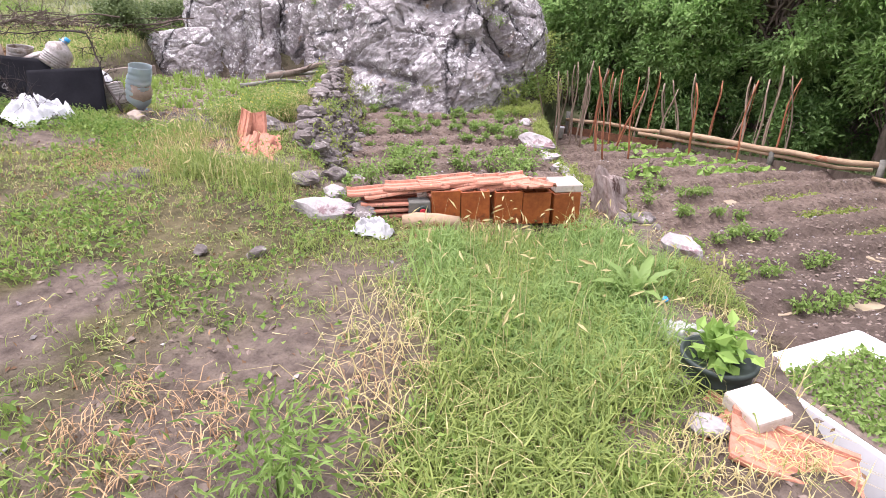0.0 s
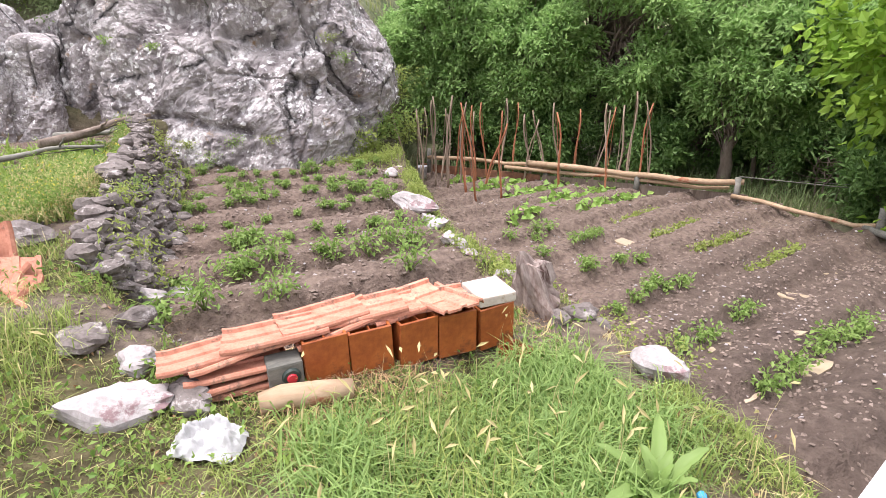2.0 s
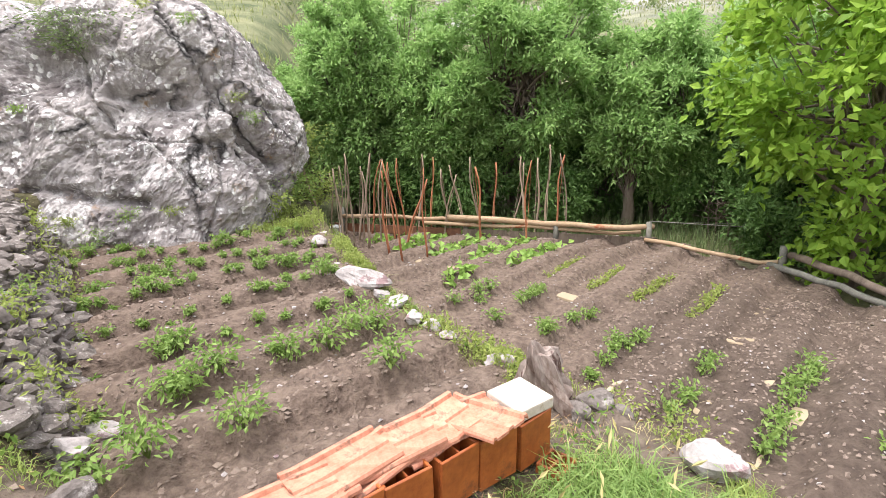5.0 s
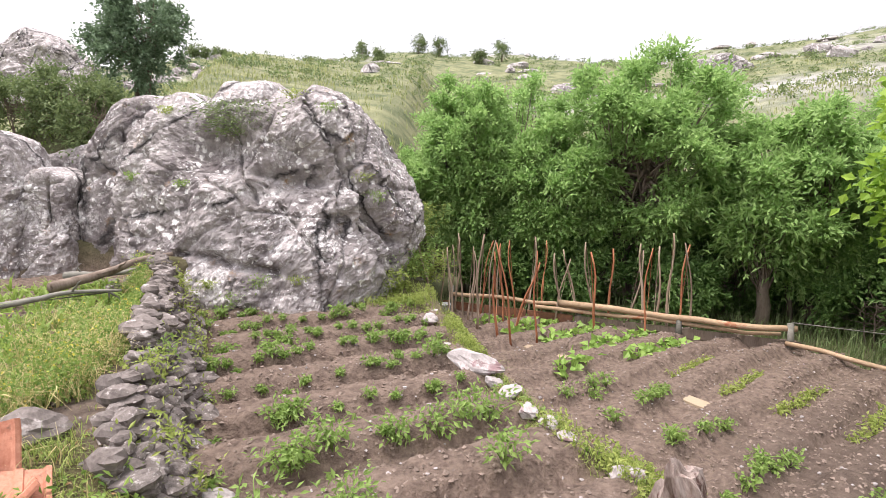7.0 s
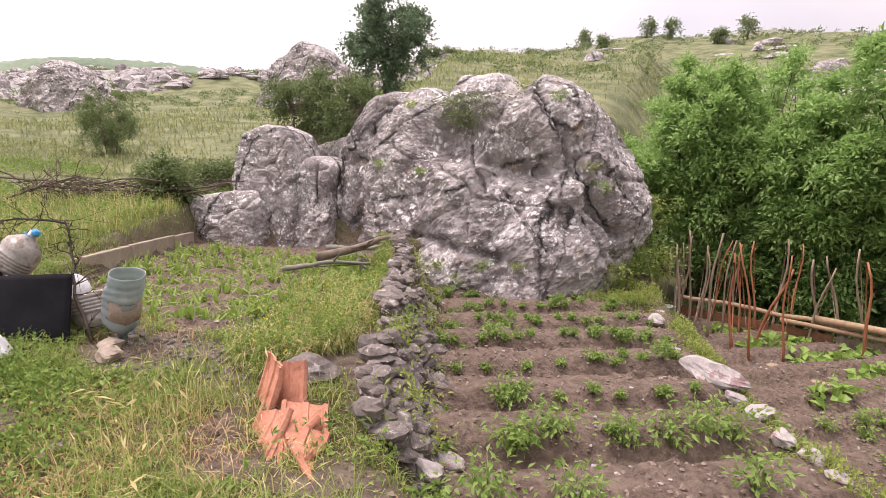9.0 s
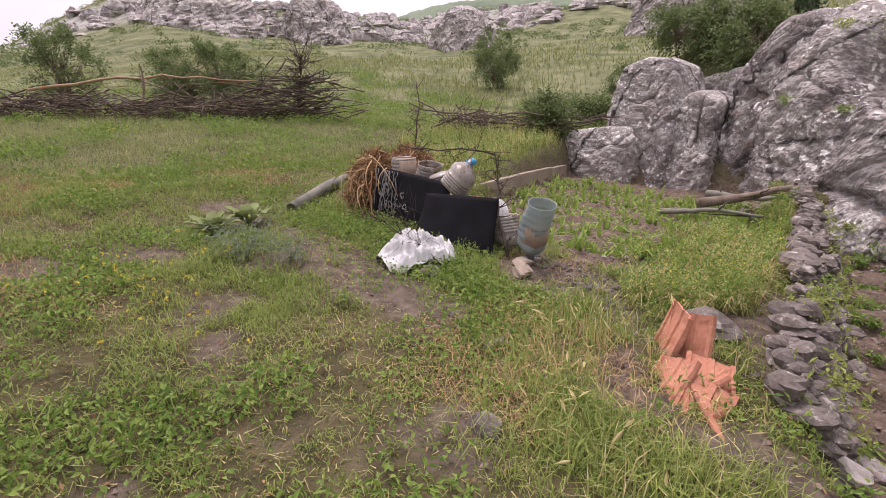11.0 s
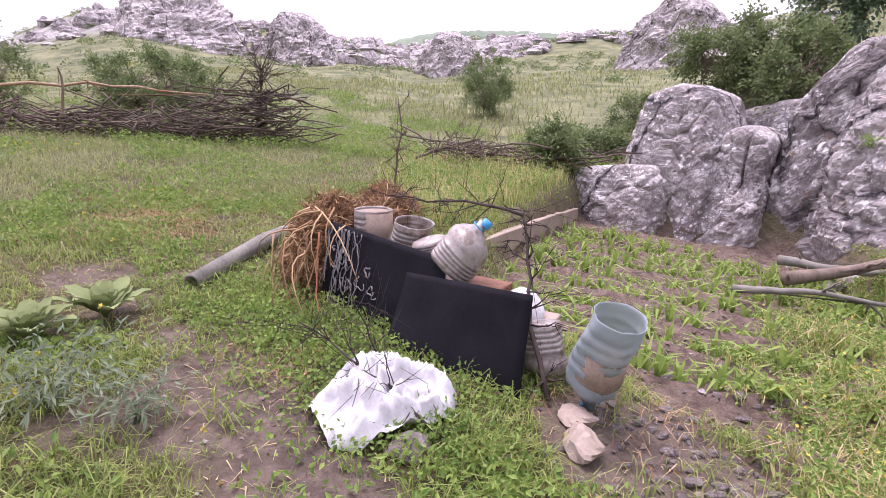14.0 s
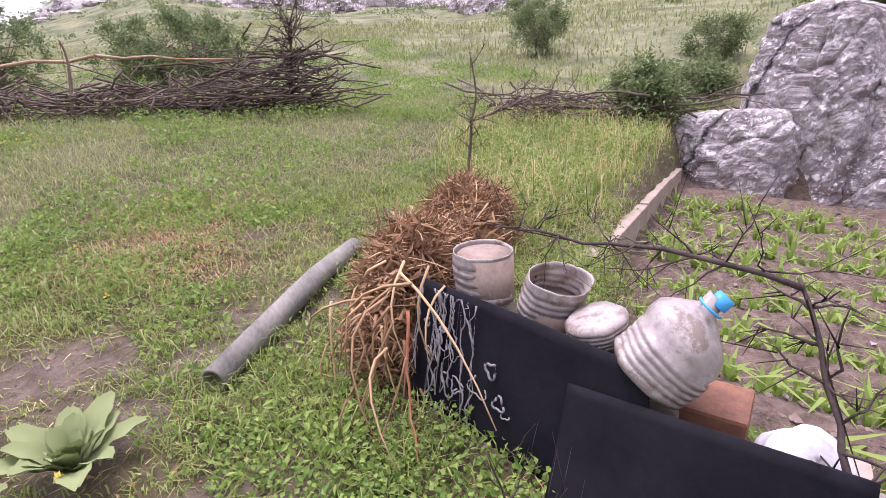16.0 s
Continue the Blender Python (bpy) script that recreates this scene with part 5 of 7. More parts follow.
# ---- hay, log, curb ----
def hay(x0, y0, x1, y1, height, width, seed, label, count=5200, stalk=0.28):
    """A heap of old hay: a dark core and loose stalks in all directions."""
    rng = np.random.default_rng(seed)
    mx, my = (x0 + x1) / 2, (y0 + y1) / 2
    root = base("hay_heap", mx, my, top(mx, my), label, "hay")
    ln, an = math.hypot(x1 - x0, y1 - y0), math.atan2(y1 - y0, x1 - x0)
    u, v = np.meshgrid(np.linspace(0, 2 * np.pi, 40, endpoint=False), np.linspace(0, np.pi / 2, 14), indexing="xy")
    k = 1 + 0.25 * fbm(np.cos(u) * 2 + seed, np.sin(u) * 2 + v, seed, 3)
    V = np.stack([np.cos(u) * np.cos(v) * ln / 2 * k, np.sin(u) * np.cos(v) * width / 2 * k, np.sin(v) * height * k - 0.05], -1).reshape(-1, 3)
    i, j = np.meshgrid(np.arange(13), np.arange(40), indexing="ij")
    F = np.stack([i * 40 + j, i * 40 + (j + 1) % 40, (i + 1) * 40 + (j + 1) % 40, (i + 1) * 40 + j], -1).reshape(-1, 4)
    rot = np.array([[math.cos(an), math.sin(an), 0], [-math.sin(an), math.cos(an), 0], [0, 0, 1]])
    V = V @ rot
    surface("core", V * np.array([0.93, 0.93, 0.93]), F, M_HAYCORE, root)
    at = V[rng.integers(0, len(V), count)] + rng.normal(size=(count, 3)) * 0.03
    out = at / np.array([ln / 2, width / 2, height])
    d = rng.normal(size=(count, 3)) + out * np.array([0.5, 0.5, 0.2])
    d[:, 2] -= 0.05
    d /= np.linalg.norm(d, axis=1)[:, None]
    side = np.cross(d, rng.normal(size=(count, 3)))
    side /= np.linalg.norm(side, axis=1)[:, None]
    l, w = rng.uniform(0.4, 1.3, (count, 1)) * stalk, rng.uniform(0.0025, 0.0075, (count, 1))
    bend = rng.normal(size=(count, 3)) * np.array([[0.25, 0.25, 0.2]]) * l
    sv = np.stack([at - side * w, at + side * w, at + d * l * 0.5 - side * w, at + d * l * 0.5 + side * w, at + d * l + bend], 1).reshape(-1, 3)
    sf = (np.arange(count)[:, None, None] * 5 + np.array([[0, 1, 3], [0, 3, 2], [2, 3, 4]])[None]).reshape(-1, 3)
    tagged(surface("stalks", sv, sf, M_HAY, root, smooth=False), kind="stuff")
    loose = []
    for k in range(260):
        p = V[rng.integers(40, len(V))] * 1.03
        e = rng.normal(size=3) * np.array([1, 1, 0.5])
        e /= np.linalg.norm(e)
        q = rng.normal(size=3) * 0.06
        t = np.linspace(-0.5, 0.5, 6)[:, None]
        pts = p + e * rng.uniform(0.15, 0.36) * t + (0.25 - t * t) * (q + p * 0.25)
        loose.append(tube(pts, np.linspace(1, 0.4, 6) * rng.uniform(0.002, 0.0055), 4))
    tagged(surface("loose_straw", *joined(loose), M_OLDSTRAW, root), kind="stuff")
    return root


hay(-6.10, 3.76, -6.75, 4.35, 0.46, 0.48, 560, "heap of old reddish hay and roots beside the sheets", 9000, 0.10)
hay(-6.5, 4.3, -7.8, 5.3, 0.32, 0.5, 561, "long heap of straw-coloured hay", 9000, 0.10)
rng = np.random.default_rng(565)
hang = []
for k in range(30):
    p = np.array([-6.04 + rng.normal() * 0.13, 3.72 + rng.normal() * 0.1, 0.98 + rng.normal() * 0.1])
    q = p + np.array([rng.normal() * 0.16, -rng.uniform(-0.05, 0.2), -rng.uniform(0.15, 0.5)])
    m = (p + q) / 2 + np.array([0, -0.06, 0.08]) + rng.normal(size=3) * 0.07
    t = np.linspace(0, 1, 6)[:, None]
    hang.append(tube((1 - t) ** 2 * p + 2 * t * (1 - t) * m + t ** 2 * q, np.linspace(0.006, 0.002, 6), 4))
tagged(surface("dry_roots", *joined(hang), M_OLDSTRAW), "long dry root stalks hanging from the hay", "roots", kind="stuff")
lg = np.array([[-6.42, 3.16, 0], [-6.7, 3.45, 0], [-7.0, 3.76, 0], [-7.35, 4.12, 0]])
lg[:, 2] = high(lg[:, 0], lg[:, 1]) + np.array([0.045, 0.055, 0.07, 0.05])
tagged(surface("grey_log", *tube(lg, [0.042, 0.045, 0.045, 0.04], 14, False), M_GREYLOG), "long weathered grey hollow log in the grass", "log").modifiers.new("wall", "SOLIDIFY").thickness = -0.012
for k, (x0, y0, x1, y1) in enumerate(((-6.55, 5.25, -7.35, 6.65), (-7.37, 6.68, -8.1, 7.95), (-8.12, 7.98, -8.55, 8.75))):
    ln, an = math.hypot(x1 - x0, y1 - y0), math.degrees(math.atan2(y1 - y0, x1 - x0))
    c = tagged(part("concrete_kerb", box_bm(ln, 0.13, 0.34, None, 0.012, 2), M_CONCRETE), "rough brown concrete kerb along the corn plot", "kerb", "kerbs of the corn plot")
    c.matrix_basis = pose((x0 + x1) / 2, (y0 + y1) / 2, (0.46, 0.37, 0.28)[k], 0, (3.3, 3.6, 3.6)[k], an)
for k, (a, b, r, m, lab) in enumerate((((-5.2, 6.9, 0.42), (-4.35, 7.4, 0.46), 0.035, M_GREYLOG, "grey weathered branch lying on the bank"), ((-5.4, 8.1, 0.46), (-4.35, 8.25, 0.62), 0.05, M_GREYLOG, "thick grey branch lying by the boulder"), ((-5.0, 7.3, 0.5), (-4.35, 8.5, 0.66), 0.06, M_BARK, "brown log lying on the bank"))):
    branchy("fallen_branch", 0, 0, 0, a, b, 570 + k, lab, r, 3, 0.2, m, fork=False)


# ---- rail fence and poles of the lower plot ----
fence = base("rail_fence", 0, 0, 0, "low rail fence of peeled logs along the plot", "fence")
for a, b, r, m in (((-0.9, 11.95, -0.66), (1.5, 10.85, -0.64), 0.04, M_LOG), ((1.0, 11.05, -0.62), (4.08, 9.5, -0.62), 0.055, M_LOG), ((0.6, 11.2, -0.72), (4.0, 9.62, -0.74), 0.035, M_LOG), ((3.95, 9.45, -0.80), (4.85, 7.7, -0.72), 0.035, M_LOG), ((4.8, 7.8, -0.74), (4.62, 5.6, -0.60), 0.045, M_GREYLOG), ((4.9, 7.6, -0.55), (4.55, 5.0, -0.42), 0.05, M_BARK)):
    a, b = np.array(a), np.array(b)
    t = np.linspace(0, 1, 9)[:, None]
    w = np.random.default_rng(int(abs(a[0]) * 100)).normal(size=(9, 3)) * 0.018
    surface("rail", *tube(a + (b - a) * t + w, np.linspace(r, r * 0.8, 9), 10), m, fence)
for x, y, zt in ((4.02, 9.5, -0.52), (1.3, 10.95, -0.6), (-0.85, 11.95, -0.5), (4.85, 7.65, -0.45), (4.62, 5.7, -0.3), (2.7, 10.2, -0.62)):
    z0 = top(x, y) - 0.1
    surface("post", *tube(np.array([[x, y, z0], [x + 0.01, y, (z0 + zt) / 2], [x, y + 0.01, zt]]), [0.05, 0.048, 0.045], 10), M_GREYLOG, fence)
for k in range(7):
    x0, y0 = -1.0 + 0.75 * k, 11.95 - 0.36 * k
    bd = part("board", box_bm(0.8, 0.02, 0.16, pose(x0 + 0.35, y0 - 0.1, -0.88, 0, 0, -25), 0.004, 1), M_RUST if k < 3 else M_BARK, fence)
POLES = [(-0.69, 10.9, 1.55, -0.04, 0), (-0.47, 10.4, 1.55, 0.03, 0), (-1.05, 11.4, 1.3, 0.02, 0), (-0.01, 9.71, 1.55, -0.2, 1), (0.25, 11.2, 1.4, -0.13, 1), (0.42, 10.02, 1.4, -0.07, 1), (0.5, 11.3, 1.45, 0.12, 0), (1.35, 11.1, 1.25, -0.27, 0), (1.62, 11.0, 1.4, -0.28, 0), (1.82, 10.9, 1.4, -0.03, 1), (2.1, 10.9, 1.3, 0.3, 0), (2.3, 10.7, 1.4, -0.04, 0), (2.2, 10.3, 1.45, 0.02, 1), (2.6, 10.35, 1.6, -0.02, 0), (2.95, 10.2, 1.55, -0.2, 0), (1.1, 11.2, 1.3, -0.2, 0), (0.0, 11.6, 1.2, -0.03, 0), (-0.5, 11.3, 1.2, 0.05, 0), (-0.9, 10.2, 1.45, -0.02, 0), (-0.35, 11.5, 1.35, 0.2, 1), (0.15, 10.6, 1.2, 0.35, 1), (-0.8, 11.7, 1.5, 0.1, 0), (-1.15, 10.6, 1.4, -0.25, 0), (-0.25, 10.9, 1.5, 0.06, 0), (0.75, 11.4, 1.35, 0.05, 1), (-0.6, 11.1, 1.3, 0.15, 0), (0.05, 11.2, 1.45, -0.08, 1), (0.9, 11.0, 1.2, 0.18, 0), (1.5, 10.6, 1.35, -0.12, 1), (2.45, 10.6, 1.45, 0.1, 0), (2.75, 10.4, 1.4, 0.14, 1), (-0.15, 10.3, 1.4, -0.12, 1), (-0.95, 10.9, 1.35, 0.12, 0)]
for k, (x, y, h, lean, red) in enumerate(POLES):
    rg = np.random.default_rng(600 + k)
    z0 = top(x, y) - 0.08
    t = np.linspace(0, 1, 8)
    pts = np.stack([x + lean * t + 0.055 * np.sin(t * 6 + k * 1.7) * t, y + 0.05 * np.sin(t * 3 + k) + 0 * t, z0 + (h + 0.08) * t], -1)
    tagged(surface("bean_pole", *tube(pts, np.linspace(0.018, 0.010, 8) * rg.uniform(0.9, 1.35), 7), M_REDPOLE if red else M_POLE), "reddish peeled bean pole stuck in the soil" if red else "crooked grey-brown bean pole stuck in the soil", "bean pole", "bean poles")
wire = tagged(surface("fence_wire", *tube(np.array([[4.02, 9.5, -0.50], [5.2, 9.0, -0.54], [6.4, 8.5, -0.5], [8.0, 7.6, -0.45]]), 0.008, 5), M_GREYLOG), "thin grey wire strung from the corner post", "wire")
bucket = base("white_bucket", -0.98, 11.55, top(-0.98, 11.55), "small white plastic bucket by the fence", "bucket")
surface("bucket", *lathe([(0.0, 0.0), (0.09, 0.0), (0.115, 0.22), (0.12, 0.225), (0.11, 0.225), (0.086, 0.02), (0.0, 0.02)], 20), M_WHITE, bucket)
PUDDLES = [(1.75, 7.5, 0.42, 0.085, -59), (2.87, 5.88, 0.25, 0.09, -37), (1.70, 4.98, 0.16, 0.06, 26), (2.23, 4.71, 0.20, 0.07, 32), (2.29, 5.06, 0.09, 0.05, 30), (1.54, 4.36, 0.20, 0.06, 35), (1.2, 5.45, 0.16, 0.05, 31), (0.36, 9.64, 0.30, 0.09, -53), (0.75, 9.2, 0.2, 0.07, -40), (3.6, 6.6, 0.14, 0.06, 20), (-0.75, 5.55, 0.08, 0.04, 20)]
for k, (x, y, a, b, r) in enumerate(PUDDLES):
    an = np.linspace(0, 2 * np.pi, 28, endpoint=False)
    rad = 1 + 0.25 * fbm(np.cos(an) * 1.5 + k, np.sin(an) * 1.5, 640 + k, 2)
    c, s = math.cos(radians(r)), math.sin(radians(r))
    px, py = np.cos(an) * a * rad, np.sin(an) * b * rad
    zz = float(np.quantile(high(x + px * c - py * s, y + px * s + py * c), 0.2)) + 0.006
    v = np.vstack([np.stack([x + px * c - py * s, y + px * s + py * c, zz + 0 * px], -1), np.stack([x + px * c - py * s, y + px * s + py * c, zz - 0.05 + 0 * px], -1), [[x, y, zz]]])
    i = np.arange(28)
    f = np.vstack([np.stack([i, (i + 1) % 28, np.full(28, 56)], -1), np.stack([i, i + 28, (i + 1) % 28], -1), np.stack([i + 28, (i + 1) % 28 + 28, (i + 1) % 28], -1)])
    tagged(surface("puddle", v, f, M_WATER, smooth=False), "pale muddy puddle lying between the rows", "puddle", "puddles in the lower plot", )


# ---- crops ----
def plant(name, x, y, seed, spread, height, count, leaf, narrow, mat, label, category, group, z=None):
    """A young leafy plant: short stems and leaves in a loose tuft."""
    rng = np.random.default_rng(seed)
    root = base(name, x, y, top(x, y) if z is None else z, label, category, group)
    at = np.column_stack([rng.normal(0, spread * 0.45, count), rng.normal(0, spread * 0.45, count), rng.uniform(0.15, 1.0, count) ** 0.8 * height])
    at[:, :2] *= (0.4 + 0.6 * at[:, 2:3] / height)
    surface("leaves", *leaves(rng, at, leaf, leaf * narrow, 0.15, at * np.array([[6, 6, 0]]), 0.8), mat, root, smooth=False)
    st = []
    for k in range(5):
        q = at[rng.integers(0, count)]
        st.append(tube(np.array([[0, 0, -0.02], q * 0.5 + np.array([0, 0, 0.02]), q]), [0.005, 0.004, 0.002], 4))
    surface("stem", *joined(st), mat, root)
    return root


def along(row, s, angle):
    """The point s metres along a row that lies row metres across."""
    a = radians(angle)
    return -row * math.sin(a) + s * math.cos(a), row * math.cos(a) + s * math.sin(a)


rng = np.random.default_rng(700)
for r in range(-1, 7):
    row = 5.18 + 0.66 * r
    for k in range(54):
        s = -1.2 + 0.115 * k + rng.normal() * 0.03
        x, y = along(row + 0.15 + rng.normal() * 0.03, s, ROW_UPPER)
        if inside(np.array([x - 0.1]), np.array([y]), UPPER, 0.05)[0] * inside(np.array([x + 0.15]), np.array([y]), UPPER, 0.05)[0] < 0.9 or rng.uniform() < (0.60 if r < 1 else 0.5 if r < 2 else 0.24):
            continue
        big = rng.uniform() < (0.8 if r < 1 else 0.14)
        h = (rng.uniform(0.15, 0.25) if r < 1 else rng.uniform(0.10, 0.15)) if big else rng.uniform(0.045, 0.085)
        plant("bean_plant", x, y, 760 + 40 * r + k, h * 1.0, h, 150 if big else 80, 0.05 if big else 0.04, 0.45, M_CROP, "young bushy green bean plant in the furrow" if big else "small green seedling in the furrow", "plant", "plants in the upper plot")
for row, s0, s1, m, nm, lab in ((3.75, 6.2, 7.45, M_YOUNG, "lettuce", 0), (4.42, 6.25, 7.5, M_YOUNG, "lettuce", 0), (5.05, 6.3, 7.5, M_YOUNG, "lettuce", 0), (5.72, 6.5, 7.6, M_YOUNG, "lettuce", 0),
                                (6.4, 6.7, 8.2, M_SQUASH, "squash", 1), (7.06, 6.5, 8.6, M_SQUASH, "squash", 1), (7.75, 6.4, 8.3, M_SQUASH, "squash", 1), (8.4, 6.3, 8.0, M_SQUASH, "squash", 1), (9.1, 6.2, 7.6, M_SQUASH, "squash", 1),
                                (2.55, 3.9, 5.8, M_CROP, "pepper", 2), (3.2, 4.0, 5.3, M_CROP, "pepper", 2), (3.95, 4.1, 5.4, M_CROP, "pepper", 2), (4.6, 4.5, 5.6, M_CROP, "pepper", 2), (5.3, 4.6, 5.8, M_CROP, "pepper", 2), (5.95, 4.7, 5.8, M_CROP, "pepper", 2), (1.9, 4.2, 6.2, M_CROP, "pepper", 2), (6.6, 5.3, 6.2, M_SQUASH, "squash", 1)):
    step = (0.10, 0.36, 0.17)[lab]
    for k in range(int((s1 - s0) / step)):
        x, y = along(row + rng.normal() * 0.03, s0 + step * k + rng.normal() * 0.02, ROW_LOWER)
        if lab == 2 and rng.uniform() < 0.2:
            continue
        seed = 2000 + int(row * 100) + k
        if lab == 0:
            plant("young_bean", x, y, seed, 0.10, 0.07, 24, 0.05, 0.5, m, "short yellow-green seedlings sown in a close strip", "plant", "seedling strips")
        elif lab == 1:
            plant("squash_plant", x, y, seed, 0.22, 0.13, 22, 0.13, 0.85, m, "broad-leaved light green squash plant", "plant", "squash plants")
        else:
            plant("pepper_plant", x, y, seed, 0.12, rng.uniform(0.08, 0.17), 70, 0.05, 0.5, m, "small dark green pepper plant", "pepper plant", "plants in the lower plot")


def corn(x, y, seed):
    rng = np.random.default_rng(seed)
    n, h = 6, rng.uniform(0.10, 0.2)
    a = rng.uniform(0, 6.28) + np.arange(n) * 2.4
    v, f = blades(rng, np.column_stack([np.zeros(n), np.zeros(n)]), np.zeros(n), h * rng.uniform(0.8, 1.5, n), 0.026, 1.2, azimuth=a)
    return v, f


CORNS = [surface("corn_leaves", *corn(0, 0, 800 + k), M_CORN, smooth=False) for k in range(6)]
corn_data = [o.data for o in CORNS]
for o in CORNS:
    bpy.data.objects.remove(o)
for r in range(9):
    row = 6.75 + 0.5 * r
    for k in range(142):
        x, y = along(row + rng.normal() * 0.055, -6 + 0.055 * k + rng.normal() * 0.025, 30)
        if inside(np.array([x]), np.array([y]), CORN, 0.3)[0] < 0.95 or y > 8.6:
            continue
        ob = new("corn_plant", corn_data[rng.integers(0, 6)])
        ob.matrix_basis = pose(x, y, top(x, y) - 0.01, 0, 0, rng.uniform(0, 360)) @ Matrix.Scale(rng.uniform(0.8, 1.25), 4)
        tagged(ob, "young yellow-green corn plant in a row", "corn", "corn seedlings")


def rosette(x, y, seed, n, length, width, mat, label, name="mullein", droop=0.16, blunt=1.25):
    """A rosette of big soft leaves that arch outwards."""
    rng = np.random.default_rng(seed)
    root = base(name, x, y, top(x, y), label, "plant")
    for k in range(n):
        a, up = 2.4 * k, 1.5 - 0.85 * k / n + rng.normal() * 0.1
        ln = length * (0.6 + 0.5 * k / n) * rng.uniform(0.85, 1.15)
        t = np.linspace(0, 1, 8)
        out, hz = ln * (t * math.cos(up) + 0.15 * t * t), ln * (t * math.sin(up) - droop * t ** 2.4) + 0.02
        w = width * np.sin(np.pi * np.clip(t ** blunt * 0.92 + 0.05, 0, 1)) ** 0.7 * (0.75 + 0.4 * k / n)
        d, s = np.array([math.cos(a), math.sin(a)]), np.array([-math.sin(a), math.cos(a)])
        rows_ = [np.column_stack([np.outer(out, d) + np.outer(w * q / 2, s), hz + abs(q) * w * 0.22 + 0.006 * np.sin(t * 19 + q * 3)]) for q in (-1, -0.5, 0, 0.5, 1)]
        v = np.stack(rows_, 1).reshape(-1, 3)
        i, j = np.meshgrid(np.arange(7), np.arange(4), indexing="ij")
        surface("leaf", v, np.stack([i * 5 + j, i * 5 + j + 1, (i + 1) * 5 + j + 1, (i + 1) * 5 + j], -1).reshape(-1, 4), mat, root)
    return root


rosette(-6.05, 2.42, 900, 26, 0.22, 0.085, M_MULLEIN, "pale felted mullein rosette in the meadow")
rosette(-6.2, 2.72, 901, 24, 0.22, 0.085, M_MULLEIN, "pale felted mullein rosette in the meadow")
rosette(0.28, 2.78, 902, 13, 0.30, 0.05, M_LUSH, "spiky green rosette at the edge of the bank", "weed_rosette", 0.3, 1.0)
plant("grey_herb", -5.42, 2.5, 910, 0.34, 0.26, 420, 0.06, 0.18, M_SAGE, "feathery silver-grey herb clump", "herb", "")
plant("grey_herb", -5.2, 2.75, 911, 0.2, 0.18, 200, 0.06, 0.18, M_SAGE, "feathery silver-grey herb clump", "herb", "")
plant("weed_clump", -0.75, 0.95, 912, 0.30, 0.22, 420, 0.06, 0.2, M_CROP, "leafy green weed clump on the bare path", "weed", "")
for k, (x, y, s, h) in enumerate([(-4.25, 8.45, 0.25, 0.3), (-3.7, 8.75, 0.2, 0.22), (-1.9, 9.8, 0.5, 0.4), (-1.6, 10.2, 0.6, 0.55), (-1.3, 10.8, 0.55, 0.7), (-1.75, 10.7, 0.6, 0.6), (-1.5, 11.5, 0.6, 0.8), (-2.55, 9.3, 0.25, 0.2), (-2.9, 5.2, 0.2, 0.22), (-3.05, 5.6, 0.22, 0.2), (-2.6, 4.75, 0.18, 0.2), (-3.5, 6.7, 0.2, 0.25), (-4.0, 8.2, 0.2, 0.25), (-3.0, 5.9, 0.18, 0.16), (0.75, 4.7, 0.25, 0.35), (0.45, 4.8, 0.2, 0.25), (1.0, 4.35, 0.25, 0.3)]):
    plant("wall_weed", x, y, 930 + k, s, h, 260 if s < 0.45 else 900, 0.035 if s < 0.45 else 0.055, 0.5, M_CROP if k % 2 else M_YOUNG, "leafy green weed at the foot of the stones", "weed", "weeds along the walls")


face = np.empty(3 * len(bpy.data.objects["boulder"].data.vertices), np.float32)
bpy.data.objects["boulder"].data.vertices.foreach_get("co", face)
face = face.reshape(-1, 3)
near = face[np.hypot(face[:, 0] + 4.05, face[:, 2] - 2.2) < 0.2]
q = near[np.argmin(near[:, 1])]
plant("rock_bush", float(q[0]), float(q[1]) + 0.15, 913, 0.7, 0.6, 2200, 0.06, 0.4, M_SHRUB, "small green bush growing in the hollow of the boulder", "bush", "", 2.0)
for k, (x, z, s) in enumerate([(-3.35, 0.25, 0.2), (-2.25, 1.55, 0.18), (-1.85, 1.2, 0.2), (-4.9, 2.55, 0.16), (-4.55, 1.55, 0.12), (-5.1, 0.5, 0.2), (-2.6, 2.55, 0.18), (-3.2, 2.75, 0.2), (-5.6, 2.6, 0.16), (-2.9, 0.3, 0.15), (-5.4, 1.5, 0.14), (-4.0, 0.25, 0.16)]):
    near = face[np.hypot(face[:, 0] - x, face[:, 2] - z) < 0.12]
    if len(near):
        q = near[np.argmin(near[:, 1])]
        plant("rock_tuft", float(q[0]), float(q[1]) + 0.03, 1000 + k, s, s * 0.9, 160, 0.04, 0.4, M_YOUNG if k % 2 else M_CROP, "tuft of green weed rooted in the boulder", "weed", "tufts on the boulder", float(q[2]) - 0.03)


